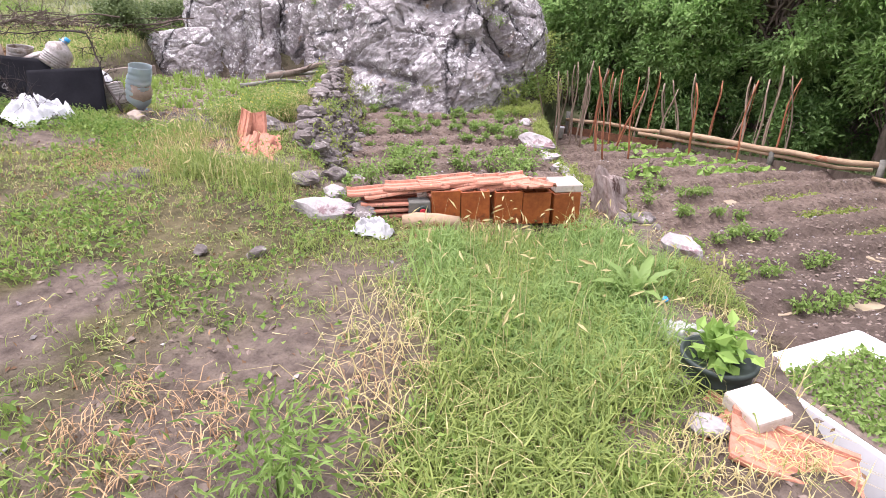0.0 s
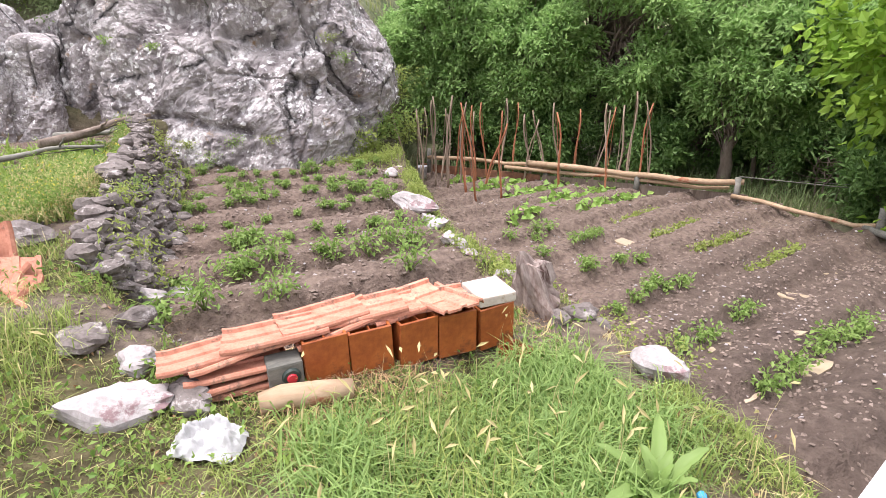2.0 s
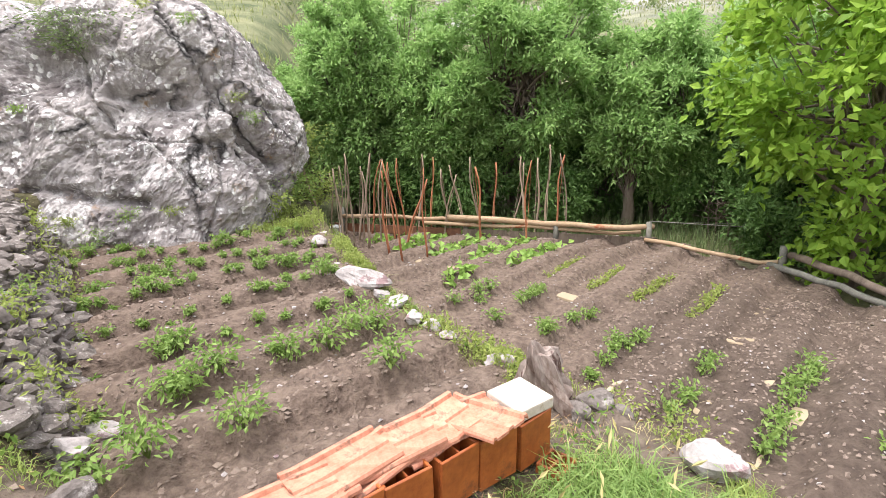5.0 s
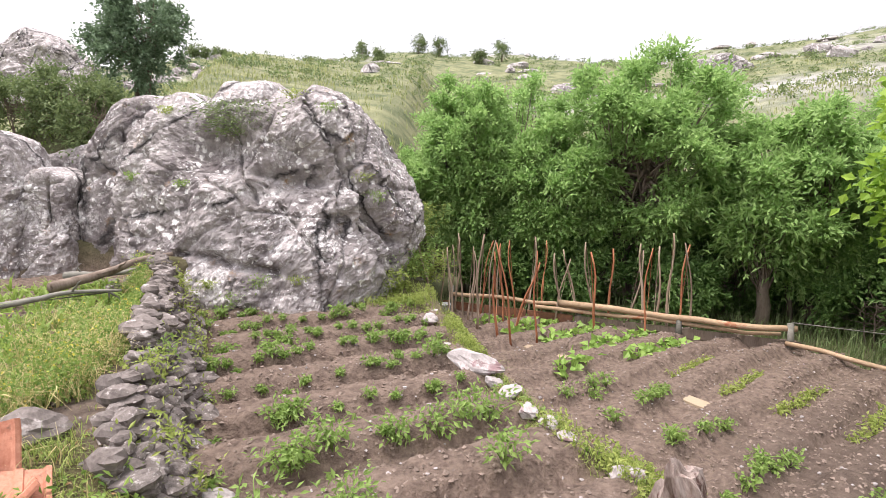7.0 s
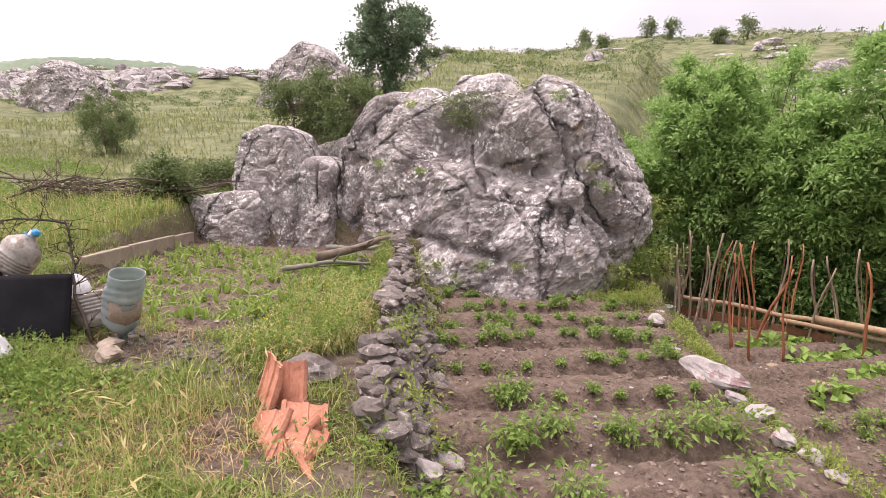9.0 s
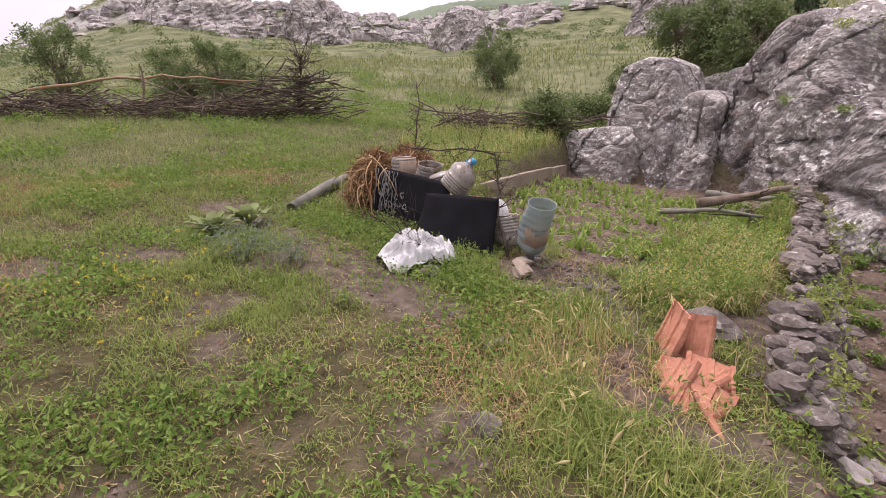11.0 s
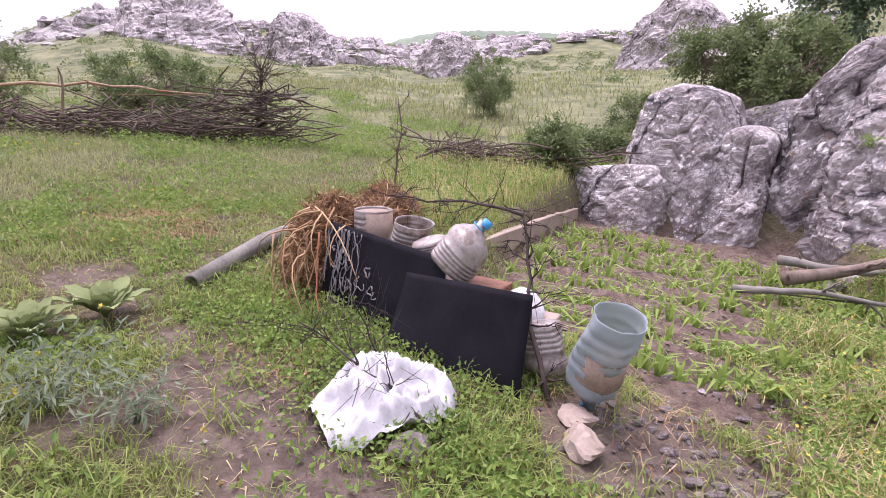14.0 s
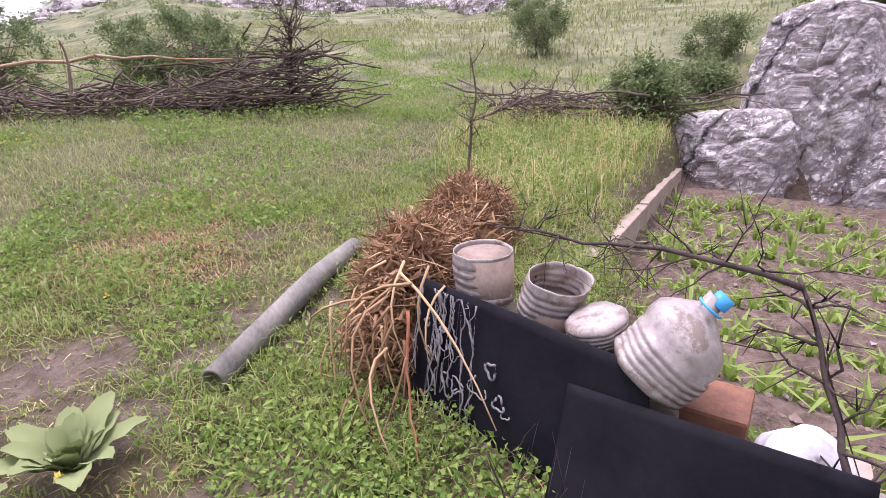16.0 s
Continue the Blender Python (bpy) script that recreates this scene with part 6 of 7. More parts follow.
# ---- dead hedge and brush in the upper meadow ----
def brush(x0, y0, x1, y1, height, count, seed, label, length=1.6, name="dead_hedge"):
    rng = np.random.default_rng(seed)
    root = base(name, (x0 + x1) / 2, (y0 + y1) / 2, top((x0 + x1) / 2, (y0 + y1) / 2), label, "brushwood")
    cx, cy, cz = root.location
    an = math.atan2(y1 - y0, x1 - x0)
    ln = math.hypot(x1 - x0, y1 - y0)
    fine = []
    for k in range(count):
        s = rng.uniform(-0.5, 0.5) * ln
        l2 = length * rng.uniform(0.4, 1.1)
        d = np.array([math.cos(an), math.sin(an), 0]) * rng.choice([-1, 1]) + rng.normal(size=3) * np.array([0.6, 0.6, 0.42])
        px, py = math.cos(an) * s + rng.normal() * 0.18, math.sin(an) * s + rng.normal() * 0.18
        p = np.array([px, py, top(cx + px, cy + py) - cz + rng.uniform(0.03, height)])
        t = np.linspace(-0.5, 0.5, 6)[:, None]
        pts = p + d * l2 * t + rng.normal(size=(6, 3)) * 0.035
        r = rng.uniform(0.004, 0.019)
        if r > 0.014:
            surface("branch", *tube(pts, np.linspace(r, r * 0.5, 6), 6), M_TWIG, root)
        else:
            fine.append(tube(pts, np.linspace(r, r * 0.4, 6), 4))
    tagged(surface("twigs", *joined(fine), M_TWIG, root), kind="stuff")
    return root


brush(-14.6, -0.6, -12.6, 4.6, 0.36, 420, 950, "low dead hedge of piled grey branches", 0.95)
brush(-12.9, 4.4, -12.2, 5.7, 0.85, 170, 951, "tangle of dead grey brushwood at the hedge end", 1.0, "brush_heap")
brush(-10.6, 7.6, -8.6, 9.6, 0.35, 110, 952, "heap of dead twigs above the cut bank", 0.9, "brush_heap")
branchy("peeled_branch", 0, 0, 0, (-13.8, 0.9, top(-13.8, 0.9) + 0.5), (-12.6, 4.6, top(-12.6, 4.6) + 0.75), 960, "long pale peeled branch across the hedge", 0.03, 3, 0.3, M_LOG, sag=0.25, fork=False)
branchy("dead_branch", 0, 0, 0, (-10.4, 7.6, top(-10.4, 7.6) + 0.25), (-8.1, 9.6, 1.25), 961, "long dead grey branch leaning on the outcrop", 0.025, 10, 0.4)
branchy("dead_branch", 0, 0, 0, (-10.2, 7.0, top(-10.2, 7.0) + 0.1), (-9.4, 7.6, top(-9.4, 7.6) + 0.5), 962, "dead grey branch with bare twigs", 0.02, 26, 0.5)
branchy("hedge_stake", -13.25, 2.6, top(-13.25, 2.6), (0, 0, 0), (0.05, 0.05, 1.0), 963, "grey stake in the dead hedge", 0.03, 0, mat=M_POLE, category="stake")
branchy("dead_sapling", -12.5, 5.3, top(-12.5, 5.3), (0, 0, 0), (0.1, 0.1, 1.25), 964, "dead bushy sapling at the hedge end", 0.03, 60, 0.5, category="sapling")
for k, (x, y, h) in enumerate([(-12, 82, 2.6), (-4, 84, 2.6), (-1, 84, 3.0), (8, 82, 3.4), (-9, 76, 1.6), (4.5, 78, 2.0)]):
    tree("pine", "small dark pine on the skyline", x, y, h, h * 0.33, 980 + k, leaf=0.4, narrow=0.3, count=900, clumps=22, low=0.1, stems=1, mat=M_SHRUB, clump=0.3, group="pines on the ridge", trunk=0.12)

u, v = np.meshgrid(np.linspace(-1, 1, 90), np.linspace(-1, 1, 24), indexing="xy")
hx, hy = -232 + 52 * u - 30 * v, 192 + 58 * u + 30 * v
hz = 47 * np.clip(1 - np.abs(u) ** 2.6 * 0.35, 0, 1) * np.sqrt(np.clip(1 - v * v, 0, 1)) + 0.9 * fbm(u * 40, v * 12, 990, 3) - 2
i, j = np.meshgrid(np.arange(23), np.arange(89), indexing="ij")
tagged(surface("backdrop", np.stack([hx, hy, hz], -1).reshape(-1, 3), np.stack([i * 90 + j, i * 90 + j + 1, (i + 1) * 90 + j + 1, (i + 1) * 90 + j], -1).reshape(-1, 4), M_HAZEWOOD), "far hill covered in dark woods, haze put into its colour", "hill", kind="structure")
for k in range(16):
    x = -36 + 1.15 * k + 0.4 * math.sin(5 * k)
    tree("pine", "small dark pine in the row of trees on the ridge", x, 82, 1.5 + 0.5 * math.sin(k * 2.3), 0.8, 1020 + k, leaf=0.4, narrow=0.4, count=500, clumps=10, low=0.0, stems=1, mat=M_SHRUB, clump=0.3, group="pines on the ridge", trunk=0.1)

# ---- grass and weeds ----
def scatter(rng, n, x0, x1, y0, y1, keep):
    """Places over a stretch of land, kept by a chance."""
    p = np.column_stack([rng.uniform(x0, x1, n), rng.uniform(y0, y1, n)])
    z, til, bar, hil, cra = land(p[:, 0], p[:, 1])
    ok = rng.uniform(0, 1, n) < keep(p[:, 0], p[:, 1], til, bar)
    return p[ok], z[ok]


def patch(x, y, scale, seed, lo=-0.2, hi=0.3):
    return np.clip((fbm(x * scale, y * scale, seed, 3) - lo) / (hi - lo), 0, 1)


LUSH = [(-1.0, 3.0), (-0.1, 3.7), (0.45, 3.6), (0.5, 2.5), (0.25, 1.9), (-0.35, 1.75), (-0.7, 2.2)]
MIXED = [(-0.45, 1.8), (0.2, 2.0), (0.55, 2.3), (0.45, 1.3), (0.1, 0.6), (-0.3, 0.7), (-0.45, 1.2)]
TALL = [(-3.7, 4.25), (-2.9, 4.35), (-2.35, 3.7), (-2.2, 3.1), (-3.0, 2.9), (-3.5, 3.4)]
EDGE = [(0.0, 0.7), (0.35, 1.0), (0.55, 2.3), (0.7, 3.0), (1.0, 2.6), (0.85, 1.4), (0.7, 0.6)]
DRYL = [(-1.1, 2.3), (-0.6, 2.2), (-0.5, 1.4), (-0.1, 0.9), (-0.35, 0.7), (-0.9, 1.5)]
BANK = [(-4.6, 5.6), (-3.5, 4.5), (-3.3, 5.0), (-3.65, 6.0), (-4.35, 7.6), (-4.9, 8.5), (-5.3, 8.2), (-4.6, 6.4)]
rng = np.random.default_rng(5)
trod = lambda x, y: 1 - 0.75 * np.exp(-((x + 0.5 - 0.15 * (y - 1)) / 0.4) ** 2) * np.clip((2.4 - y) / 0.5, 0, 1)
tuft, _ = scatter(rng, 26000, -9.0, 1.2, 0.2, 7.5, lambda x, y, t, b: (1 - t) * (1 - 0.9 * b) * (0.15 + 0.85 * patch(x, y, 1.7, 171)) * trod(x, y) * (x < 0.9))
per = 11
p = (tuft[:, None] + rng.normal(size=(len(tuft), per, 2)) * 0.03).reshape(-1, 2)
h = np.repeat(rng.uniform(0.03, 0.10, len(tuft)) * (0.6 + 0.9 * patch(tuft[:, 0], tuft[:, 1], 0.9, 173)), per) * rng.uniform(0.5, 1.2, len(p))
tagged(surface("grass_tufts", *blades(rng, p, high(p[:, 0], p[:, 1]) - 0.005, h, rng.uniform(0.003, 0.0065, len(p)), 1.7), M_GRASS, smooth=False), "scattered tufts of green and yellow grass", "grass", kind="stuff")
p, z = scatter(rng, 170000, -9.0, 1.3, 0.2, 7.5, lambda x, y, t, b: (1 - t) * (1 - 0.95 * b) * (0.25 + 0.75 * patch(x, y, 1.6, 71)) * trod(x, y) * (x < 0.9))
h = rng.uniform(0.02, 0.06, len(p)) * (0.7 + 0.8 * patch(p[:, 0], p[:, 1], 0.9, 73))
tagged(surface("meadow_grass", *blades(rng, p, z - 0.005, h, rng.uniform(0.004, 0.008, len(p)), 1.5), M_GRASS, smooth=False), "short patchy green and yellowing meadow grass", "grass", kind="stuff")
p, z = scatter(rng, 34000, -1.2, 0.9, 0.9, 3.7, lambda x, y, t, b: inside(x, y, LUSH, 0.35) * (1 - t) * (1 - 0.9 * b * (x > 0.3)))
tagged(surface("lush_grass", *blades(rng, p, z - 0.01, rng.uniform(0.06, 0.22, len(p)) * (0.6 + 0.7 * patch(p[:, 0], p[:, 1], 2.2, 175)), rng.uniform(0.004, 0.009, len(p)), 1.4), M_LUSH, smooth=False), "long lush green grass in front of the bricks", "grass", kind="stuff")
p, z = scatter(rng, 34000, -1.1, 0.7, 0.5, 3.4, lambda x, y, t, b: np.maximum(inside(x, y, MIXED, 0.35), 0.3 * inside(x, y, LUSH, 0.35)) * (1 - t) * (1 - 0.9 * b * (x > 0.2)))
tagged(surface("mixed_grass", *blades(rng, p, z - 0.01, rng.uniform(0.05, 0.2, len(p)), rng.uniform(0.004, 0.009, len(p)), 1.3), M_GRASS, smooth=False), "half-dry yellow and green grass on the bank", "grass", kind="stuff")
straw = []
p, z = scatter(rng, 20000, -4, 1.1, 0.5, 4.5, lambda x, y, t, b: (1 - t) * (1 - 0.8 * b) * np.maximum(np.maximum(0.8 * inside(x, y, EDGE, 0.3), 0.6 * inside(x, y, MIXED, 0.3)), 0.45 * inside(x, y, TALL, 0.5)))
straw.append(blades(rng, p, z - 0.01, rng.uniform(0.06, 0.22, len(p)), rng.uniform(0.003, 0.007, len(p)), 1.1))
p, z = scatter(rng, 60000, -9, 0.9, 0.3, 6.5, lambda x, y, t, b: (1 - t) * 0.45 * patch(x, y, 1.2, 77, 0.0, 0.5) * (1 - 0.6 * b))
straw.append(blades(rng, p, z - 0.005, rng.uniform(0.03, 0.085, len(p)), rng.uniform(0.002, 0.004, len(p)), 2.0))
p, z = scatter(rng, 2500, -1.2, 0.0, 0.6, 2.4, lambda x, y, t, b: inside(x, y, DRYL, 0.3) * 0.5)
straw.append(blades(rng, p, z, rng.uniform(0.06, 0.2, len(p)), 0.005, 1.8))
tagged(surface("dry_grass", *joined(straw), M_STRAW, smooth=False), "thin straw-yellow dry grass stalks", "grass", kind="stuff")
p, z = scatter(rng, 3600, -3.8, 0.9, 1.2, 4.4, lambda x, y, t, b: (1 - t) * np.maximum(inside(x, y, LUSH, 0.3) * 0.28, np.maximum(inside(x, y, TALL, 0.3) * (np.hypot(x + 2.82, y - 3.87) > 0.45), inside(x, y, EDGE, 0.3) * (1 - b)) * 0.22))
hh = rng.uniform(0.16, 0.38, len(p))
stalk = blades(rng, p, z, hh, 0.003, 0.35, azimuth=rng.uniform(0, 6.28, len(p)))
tips = stalk[0].reshape(-1, 5, 3)[:, 4]
ears = leaves(rng, tips, 0.075, 0.014, 0.4, np.array([[0, 0, 0.3]]), 0.6)
tagged(surface("seeding_grass", *joined([stalk, ears]), M_STRAW, smooth=False), "tall pale grass stalks with bristly seed heads", "grass", kind="stuff")
p, z = scatter(rng, 120000, -9.0, 0.8, 0.3, 6.5, lambda x, y, t, b: (1 - t) * (1 - 0.9 * b) * patch(x, y, 1.3, 79, 0.0, 0.3) * trod(x, y) * (0.35 + 0.65 * (x < -3.6)))
tagged(surface("clover", *leaves(rng, np.column_stack([p, z + rng.uniform(0.005, 0.06, len(p))]), 0.032, 0.022, -0.3), M_CLOVER, smooth=False), "low green clover and creeping weeds", "weeds", kind="stuff")
p, z = scatter(rng, 34000, -9.0, 1.2, 0.3, 6.5, lambda x, y, t, b: (1 - t) * (0.32 - 0.22 * b))
n = len(p)
a = rng.uniform(0, 6.28, n)
d, l = np.stack([np.cos(a), np.sin(a), rng.normal(size=n) * 0.12], -1), rng.uniform(0.02, 0.09, (n, 1))
at = np.column_stack([p, z + 0.008])
side = np.stack([-np.sin(a), np.cos(a), 0 * a], -1) * rng.uniform(0.0015, 0.0035, (n, 1))
v = np.stack([at - side, at + side, at + d * l], 1).reshape(-1, 3)
tagged(surface("straw_litter", v, np.arange(3 * n).reshape(-1, 3), M_STRAW, smooth=False), "dry straw litter lying on the ground", "litter", kind="stuff")
k = rng.choice(n, min(n, 8000), replace=False)
at2 = at[k] + rng.normal(size=(len(k), 3)) * np.array([0.05, 0.05, 0.002])
tagged(surface("leaf_litter", *leaves(rng, at2, 0.03, 0.012, 0.0, None, 1.0), M_HAY, smooth=False), "small brown dead leaves and stalks on the ground", "litter", kind="stuff")
p, z = scatter(rng, 90000, -9.0, 0.4, 0.3, 6.5, lambda x, y, t, b: (1 - t) * (1 - 0.7 * b) * patch(x, y, 2.4, 421, 0.12, 0.4))
tagged(surface("broad_weeds", *leaves(rng, np.column_stack([p, z + rng.uniform(0.01, 0.085, len(p))]), 0.042, 0.017, -0.35), M_CLOVER, smooth=False), "clumps of leafy green weeds in the meadow", "weeds", kind="stuff")
CLOVERS = [(-6.2, 3.1), (-5.0, 3.2), (-4.3, 3.7), (-4.9, 4.0), (-5.5, 3.8), (-6.1, 3.6)]
p, z = scatter(rng, 26000, -6.4, -4.1, 2.9, 4.2, lambda x, y, t, b: inside(x, y, CLOVERS, 0.5) * (0.3 + 0.7 * patch(x, y, 3.0, 181)))
tagged(surface("clover_patch", *leaves(rng, np.column_stack([p, z + rng.uniform(0.005, 0.07, len(p))]), 0.023, 0.018, -0.3), M_CLOVER, smooth=False), "thick patch of bright green clover by the sheets", "weeds", kind="stuff")
p, z = scatter(rng, 3200, 0.3, 1.1, 1.0, 3.0, lambda x, y, t, b: b * patch(x, y, 3.0, 197, -0.1, 0.3))
tagged(surface("dead_straw", *blades(rng, p, z, rng.uniform(0.03, 0.09, len(p)), 0.005, 2.4), M_STRAW, smooth=False), "flattened dead straw beside the pot", "litter", kind="stuff")
p, z = scatter(rng, 90000, -9.0, 0.2, 0.4, 5.0, lambda x, y, t, b: (1 - t) * patch(x, y, 0.9, 311, 0.05, 0.35) * (1 - 0.5 * b))
tagged(surface("matted_straw", *blades(rng, p, z, rng.uniform(0.03, 0.085, len(p)), rng.uniform(0.0025, 0.005, len(p)), 2.4), M_OLDSTRAW, smooth=False), "matted orange-brown dead grass in the meadow", "grass", kind="stuff")
# clods and pebbles on the soil
def grains(rng, p, z, lo, hi):
    """Small eight-sided clods."""
    n = len(p)
    r = rng.uniform(lo, hi, (n, 1, 1)) * rng.uniform(0.6, 1.3, (n, 6, 1))
    d = np.array([[1, 0, 0], [0, 1, 0], [-1, 0, 0], [0, -1, 0], [0, 0, 0.8], [0, 0, -0.6]])[None] + rng.normal(size=(n, 6, 3)) * 0.2
    v = np.column_stack([p, z])[:, None] + d * r
    f = np.array([[0, 1, 4], [1, 2, 4], [2, 3, 4], [3, 0, 4], [1, 0, 5], [2, 1, 5], [3, 2, 5], [0, 3, 5]])
    return v.reshape(-1, 3), (np.arange(n)[:, None, None] * 6 + f[None]).reshape(-1, 3)


p, z = scatter(rng, 42000, -8.0, 4.6, 0.5, 10.5, lambda x, y, t, b: np.clip(t + 0.35 * b, 0, 1) * (0.35 + 0.65 * patch(x, y, 2.1, 301)))
tagged(surface("soil_clods", *grains(rng, p, z, 0.006, 0.022), M_DARKSOIL, smooth=False), "crumbly brown clods on the tilled soil", "soil", kind="stuff")
p, z = scatter(rng, 2600, -8.0, 4.6, 0.5, 10.5, lambda x, y, t, b: np.clip(t + 0.4 * b, 0, 1) * 0.6)
tagged(surface("pebbles", *grains(rng, p, z + 0.004, 0.006, 0.018), M_PALESTONE, smooth=False), "small pale pebbles strewn on the soil", "pebbles", kind="stuff")
# the weedy bank on top of the dry stone wall
p, z = scatter(rng, 52000, -5.4, -2.2, 4.2, 8.6, lambda x, y, t, b: (1 - 0.9 * t) * inside(x, y, BANK, 0.5))
hz = rng.uniform(0.04, 0.20, len(p)) * (0.4 + patch(p[:, 0], p[:, 1], 1.4, 83))
tagged(surface("bank_grass", *blades(rng, p, z - 0.01, hz, rng.uniform(0.004, 0.008, len(p)), 0.8), M_GRASS, smooth=False), "rank yellow-green grass on the wall bank", "grass", kind="stuff")
k = rng.integers(0, len(p), 6000)
tagged(surface("bank_straw", *blades(rng, p[k] + 0.015, z[k], hz[k] * 1.15, rng.uniform(0.003, 0.006, len(k)), 1.3), M_STRAW, smooth=False), "dry straw among the weeds of the bank", "grass", kind="stuff")
k = rng.integers(0, len(p), 22000)
tagged(surface("bank_weeds", *leaves(rng, np.column_stack([p[k] + rng.normal(size=(len(k), 2)) * 0.02, z[k] + hz[k] * rng.uniform(0.2, 1.05, len(k))]), 0.03, 0.014), M_CLOVER, smooth=False), "leafy yellow-green weeds on the wall bank", "weeds", kind="stuff")
k = rng.integers(0, len(p), 600)
tagged(surface("bank_flowers", *leaves(rng, np.column_stack([p[k], z[k] + hz[k] * rng.uniform(0.9, 1.2, len(k))]), 0.018, 0.016, -0.5), M_YELLOW, smooth=False), "tiny yellow flowers on the wall bank", "flowers", kind="stuff")
p, z = scatter(rng, 30000, -4.2, -1.9, 2.7, 4.8, lambda x, y, t, b: (1 - t) * inside(x, y, TALL, 0.6) * (0.2 + 0.8 * patch(x, y, 1.8, 411)) * (np.hypot(x + 2.82, y - 3.87) > 0.45))
tagged(surface("tall_grass", *blades(rng, p, z - 0.01, rng.uniform(0.05, 0.22, len(p)), rng.uniform(0.003, 0.007, len(p)), 1.2), M_GRASS, smooth=False), "tall yellow-green grass round the heap of tiles", "grass", kind="stuff")
n = 16000
q = rng.uniform(0, 1, n)
wx = np.interp(q, [0, 0.2, 0.4, 0.75, 1], [-2.22, -2.55, -2.9, -3.62, -4.22])
wy = np.interp(q, [0, 0.2, 0.4, 0.75, 1], [4.2, 4.9, 5.8, 7.4, 8.6])
hh = rng.uniform(0, 1, n)
ok = rng.uniform(0, 1, n) < 0.35 * patch(q * 14, hh * 2.5, 1.0, 431, 0.12, 0.5)
at = np.column_stack([wx - 0.27 * hh + 0.08 + rng.normal(size=n) * 0.06, wy + rng.normal(size=n) * 0.06, -0.1 + 0.65 * hh + rng.normal(size=n) * 0.03])[ok]
tagged(surface("wall_creepers", *leaves(rng, at, 0.045, 0.018, 0.2, np.array([[0.5, -0.3, 0.2]])), M_YOUNG, smooth=False), "yellow-green weeds growing from the stone wall", "weeds", kind="stuff")
# weeds along the divider between the plots
DIVIDER = [(-1.3, 9.6), (-0.9, 9.3), (-0.3, 6.2), (0.4, 4.7), (0.1, 4.4), (-0.55, 5.9), (-1.2, 9.0)]
p, z = scatter(rng, 30000, -2.6, 0.7, 4.2, 10.2, lambda x, y, t, b: np.maximum(inside(x, y, DIVIDER, 0.3) * patch(x, y, 1.5, 91, -0.25, 0.1), inside(x, y, [(-2.4, 9.1), (-1.3, 8.8), (-1.2, 9.6), (-2.2, 10.1)], 0.4)))
hz = rng.uniform(0.03, 0.15, len(p))
tagged(surface("divider_grass", *blades(rng, p, z - 0.005, hz, 0.006, 0.9), M_GRASS, smooth=False), "grass along the stone edge between the plots", "grass", kind="stuff")
k = rng.integers(0, len(p), 14000)
tagged(surface("divider_weeds", *leaves(rng, np.column_stack([p[k], z[k] + rng.uniform(0, 0.12, len(k))]), 0.03, 0.016), M_YOUNG, smooth=False), "yellow-green weeds along the stone edge", "weeds", kind="stuff")
KERBSIDE = [(-6.85, 5.0), (-7.55, 6.5), (-8.9, 9.0), (-9.8, 9.6), (-11, 8.5), (-10, 6.4), (-8, 5.2)]
p, z = scatter(rng, 30000, -11, -6.3, 4.8, 9.8, lambda x, y, t, b: inside(x, y, KERBSIDE, 0.4) * (0.4 + 0.6 * patch(x, y, 1.2, 191)))
hz = rng.uniform(0.06, 0.26, len(p))
tagged(surface("kerbside_grass", *blades(rng, p, z - 0.01, hz, 0.009, 1.1), M_GRASS, smooth=False), "rough yellow-green grass behind the kerb", "grass", kind="stuff")
k = rng.integers(0, len(p), 3500)
tagged(surface("kerbside_straw", *blades(rng, p[::3] + 0.02, z[::3], hz[::3] * 1.5, 0.006, 1.0), M_STRAW, smooth=False), "dry brown weed stalks behind the kerb", "weeds", kind="stuff")
tagged(surface("kerbside_weeds", *leaves(rng, np.column_stack([p[k], z[k] + rng.uniform(0, 0.25, len(k))]), 0.05, 0.022), M_CLOVER, smooth=False), "leafy green weeds behind the kerb", "weeds", kind="stuff")
p, z = scatter(rng, 80000, -15.5, -8.3, -1.0, 8.0, lambda x, y, t, b: (1 - t) * (0.45 + 0.55 * patch(x, y, 1.0, 451)))
tagged(surface("middle_grass", *blades(rng, p, z - 0.01, rng.uniform(0.03, 0.16, len(p)), rng.uniform(0.005, 0.011, len(p)), 1.5), M_HILLGRASS, smooth=False), "yellow-green grass beyond the hay", "grass", kind="stuff")
p, z = scatter(rng, 42000, -15.5, -8.3, -1.0, 8.0, lambda x, y, t, b: (1 - t) * patch(x, y, 1.1, 453, 0.1, 0.4))
tagged(surface("middle_weeds", *leaves(rng, np.column_stack([p, z + rng.uniform(0.01, 0.1, len(p))]), 0.05, 0.024), M_CLOVER, smooth=False), "low green weeds beyond the hay", "weeds", kind="stuff")
p, z = scatter(rng, 60000, -9.0, 1.0, -5.0, 0.3, lambda x, y, t, b: (1 - 0.9 * b) * (0.3 + 0.7 * patch(x, y, 1.6, 461)))
tagged(surface("meadow_grass", *blades(rng, p, z - 0.005, rng.uniform(0.03, 0.09, len(p)), rng.uniform(0.005, 0.01, len(p)), 1.6), M_GRASS, smooth=False), "short green and yellow grass at the start of the path", "grass", kind="stuff")
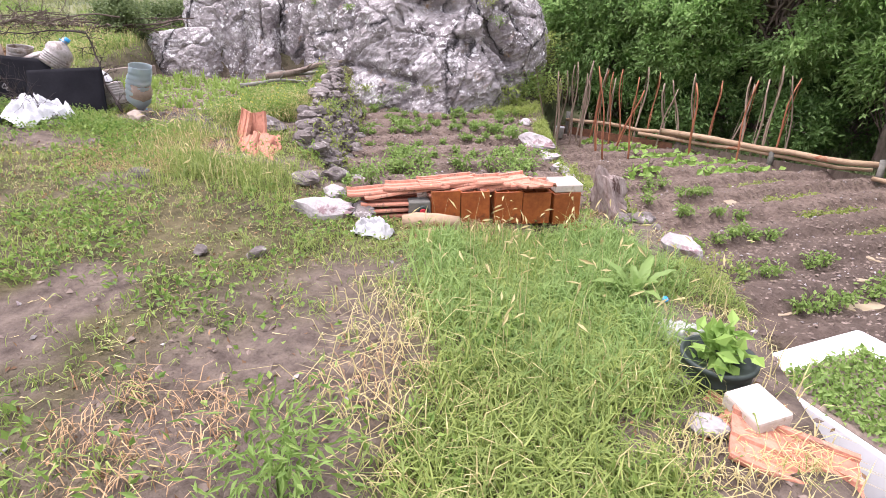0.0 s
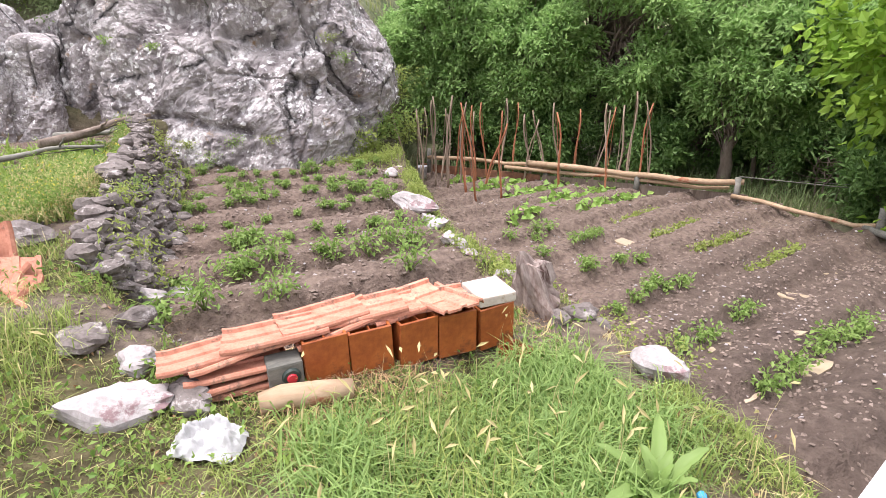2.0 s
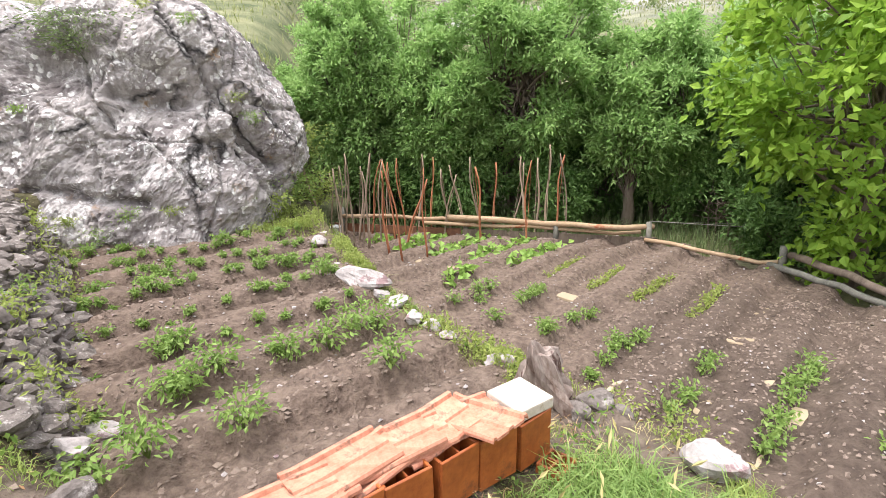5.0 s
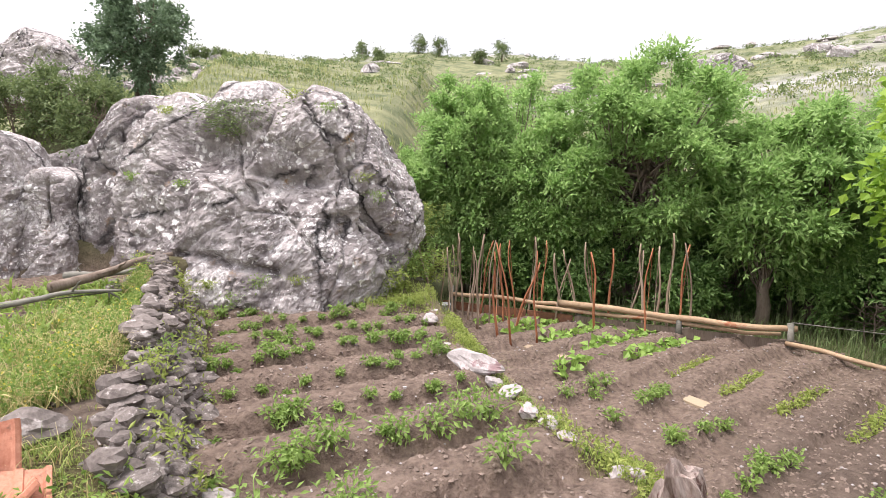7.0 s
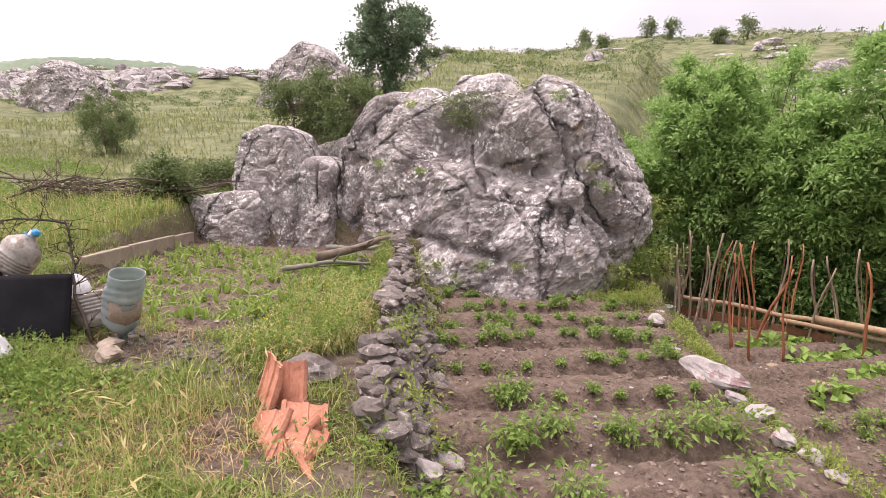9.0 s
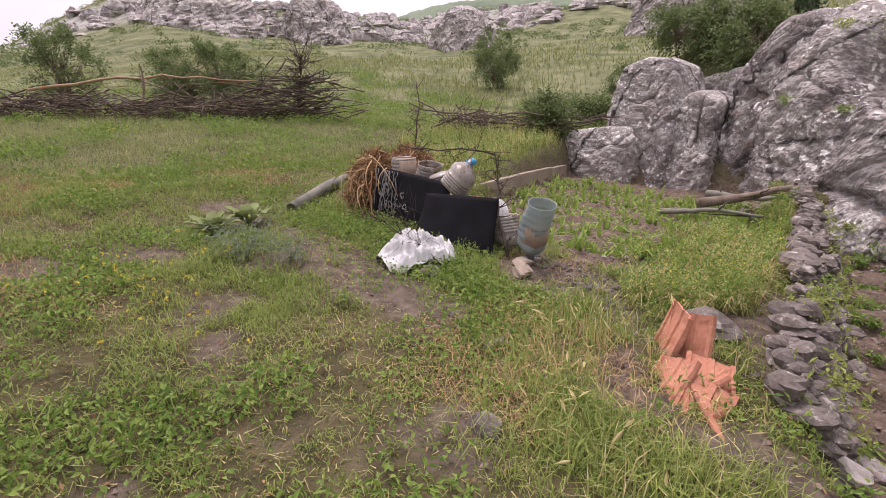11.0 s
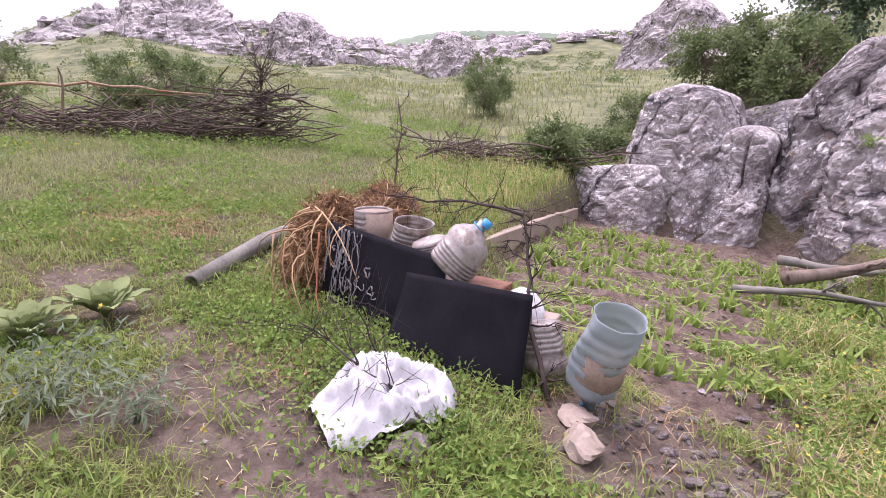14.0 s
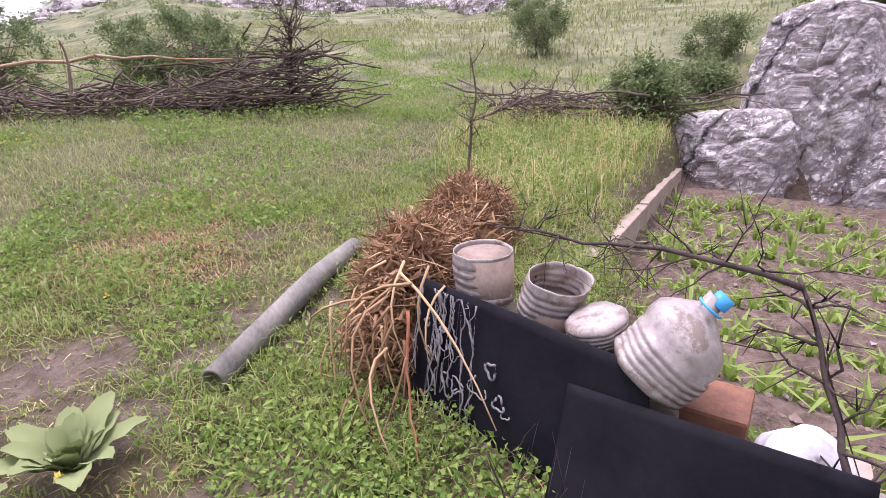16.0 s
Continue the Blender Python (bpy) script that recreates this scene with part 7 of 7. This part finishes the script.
# far meadow and hillside
p, z = scatter(rng, 130000, -34, -6.0, -6, 14, lambda x, y, t, b: (1 - t) * (1 - 0.7 * b) * (0.6 + 0.4 * patch(x, y, 0.7, 93)) * (x < -6 - 2.4 * (y > 6)))
far = np.hypot(p[:, 0] + 3, p[:, 1] - 2)
h = rng.uniform(0.04, 0.13, len(p)) * (0.4 + 1.1 * patch(p[:, 0], p[:, 1], 0.6, 95))
tagged(surface("far_meadow_grass", *blades(rng, p, z - 0.01, h, 0.004 + 0.0006 * far, 1.8), M_HILLGRASS, smooth=False), "tall yellow-green grass of the upper meadow", "grass", kind="stuff")
p, z = scatter(rng, 150000, -24, -6.2, -4, 12, lambda x, y, t, b: (1 - t) * patch(x, y, 1.1, 97, 0.05, 0.35) * 0.9 * (x < -8.0))
tagged(surface("far_weeds", *leaves(rng, np.column_stack([p, z + rng.uniform(0.02, 0.17, len(p))]), 0.06, 0.03), M_CLOVER, smooth=False), "patches of low green weeds in the upper meadow", "weeds", kind="stuff")
p, z = scatter(rng, 90000, -30, 30, 10.5, 60, lambda x, y, t, b: (0.2 + 0.8 * patch(x, y, 0.4, 99)) * (1 - inside(x, y, VALLEY, 1.0)) * np.exp(-(y - 10) / 26))
far = np.hypot(p[:, 0], p[:, 1])
tagged(surface("hillside_grass", *blades(rng, p, z - 0.02, rng.uniform(0.1, 0.35, len(p)), 0.01 + 0.0016 * far, 0.7), M_HILLGRASS, smooth=False), "dry yellow-green grass on the hillside", "grass", kind="stuff")
p, z = scatter(rng, 12000, -1.5, 9, 9.0, 13, lambda x, y, t, b: (1 - t) * inside(x, y, VALLEY, 0.3) * 0.7)
tagged(surface("streamside_grass", *blades(rng, p, z - 0.01, rng.uniform(0.12, 0.5, len(p)), 0.012, 0.8), M_SHRUB, smooth=False), "tall grass under the willows behind the fence", "grass", kind="stuff")
# scrub and bushes scattered over the far slopes
at = rng.uniform(-1, 1, (6500, 2)) * np.array([[90, 42]]) + np.array([[0, 66]])
at = np.vstack([at, rng.uniform(-1, 1, (1600, 2)) * np.array([[45, 40]]) + np.array([[-75, 30]])])
zz = high(at[:, 0], at[:, 1])
size = rng.uniform(0.2, 0.6, len(at)) * (1 + 0.6 * (rng.uniform(size=len(at)) > 0.93))
ok = (np.hypot(at[:, 0] + 2, at[:, 1] - 2) > 27) & ~((at[:, 0] > -2) & (at[:, 1] < 32)) & (fbm(at[:, 0] * 0.07, at[:, 1] * 0.07, 101, 3) > -0.35)
at, zz, size = at[ok], zz[ok], size[ok]
cl = np.column_stack([at, zz])[:, None] + rng.normal(size=(len(at), 34, 3)) * size[:, None, None] * np.array([0.5, 0.5, 0.22]) + np.array([0, 0, 0.12])
tagged(surface("hillside_scrub", *leaves(rng, cl.reshape(-1, 3), np.repeat(size, 34) * 0.34, np.repeat(size, 34) * 0.24, 0.0), M_SHRUB, smooth=False), "low dark green cushions of scrub dotting the hillside", "scrub", kind="stuff")
# outcrops of pale rock on the slopes
at = np.vstack([rng.uniform(-1, 1, (420, 2)) * np.array([[38, 34]]) + np.array([[-62, 42]]), rng.uniform(-1, 1, (520, 2)) * np.array([[22, 26]]) + np.array([[-46, 26]])])
at = np.vstack([at, rng.uniform(-1, 1, (160, 2)) * np.array([[60, 40]]) + np.array([[20, 75]])])
ok = (np.hypot(at[:, 0] + 2, at[:, 1] - 2) > 24) & (fbm(at[:, 0] * 0.05 + 3, at[:, 1] * 0.05, 61, 5) > -0.1) | ((at[:, 0] < -45) & (np.hypot(at[:, 0], at[:, 1]) > 50))
pieces = []
for x, y in at[ok]:
    v, f = stone_arrays(rng, rng.uniform(0.3, 2.0), rng.uniform(0.4, 1.5), rng.uniform(0.25, 1.1), 0.5, 7, 10)
    pieces.append((v + np.array([[x, y, top(x, y)]]), f))
tagged(surface("hillside_rocks", *joined(pieces), M_ROCK, smooth=False), "pale grey limestone ledges on the far slopes", "rocks", kind="stuff")
# yellow meadow flowers
for k, (x, y, n, s) in enumerate([(-5.1, 1.75, 26, 0.3), (-5.5, 1.95, 16, 0.3), (-5.75, 2.5, 6, 0.2), (-11.5, 2.2, 30, 0.25), (-8.5, 3.0, 10, 0.6), (-4.6, 2.1, 8, 0.4)]):
    root = base("yellow_flowers", x, y, top(x, y), "bright yellow meadow flowers on thin stalks", "flowers")
    q = np.column_stack([rng.normal(0, s, n), rng.normal(0, s, n)])
    z0 = high(q[:, 0] + x, q[:, 1] + y) - root.location[2]
    hh = rng.uniform(0.06, 0.14, n)
    tagged(surface("stalk", *blades(rng, q, z0, hh, 0.004, 0.3), M_CROP, root, smooth=False), kind="stuff")
    at = np.repeat(np.column_stack([q, z0 + hh * 0.95]), 6, 0)
    tagged(surface("blossom", *leaves(rng, at, 0.018, 0.014, -0.6), M_YELLOW, root, smooth=False), kind="stuff")
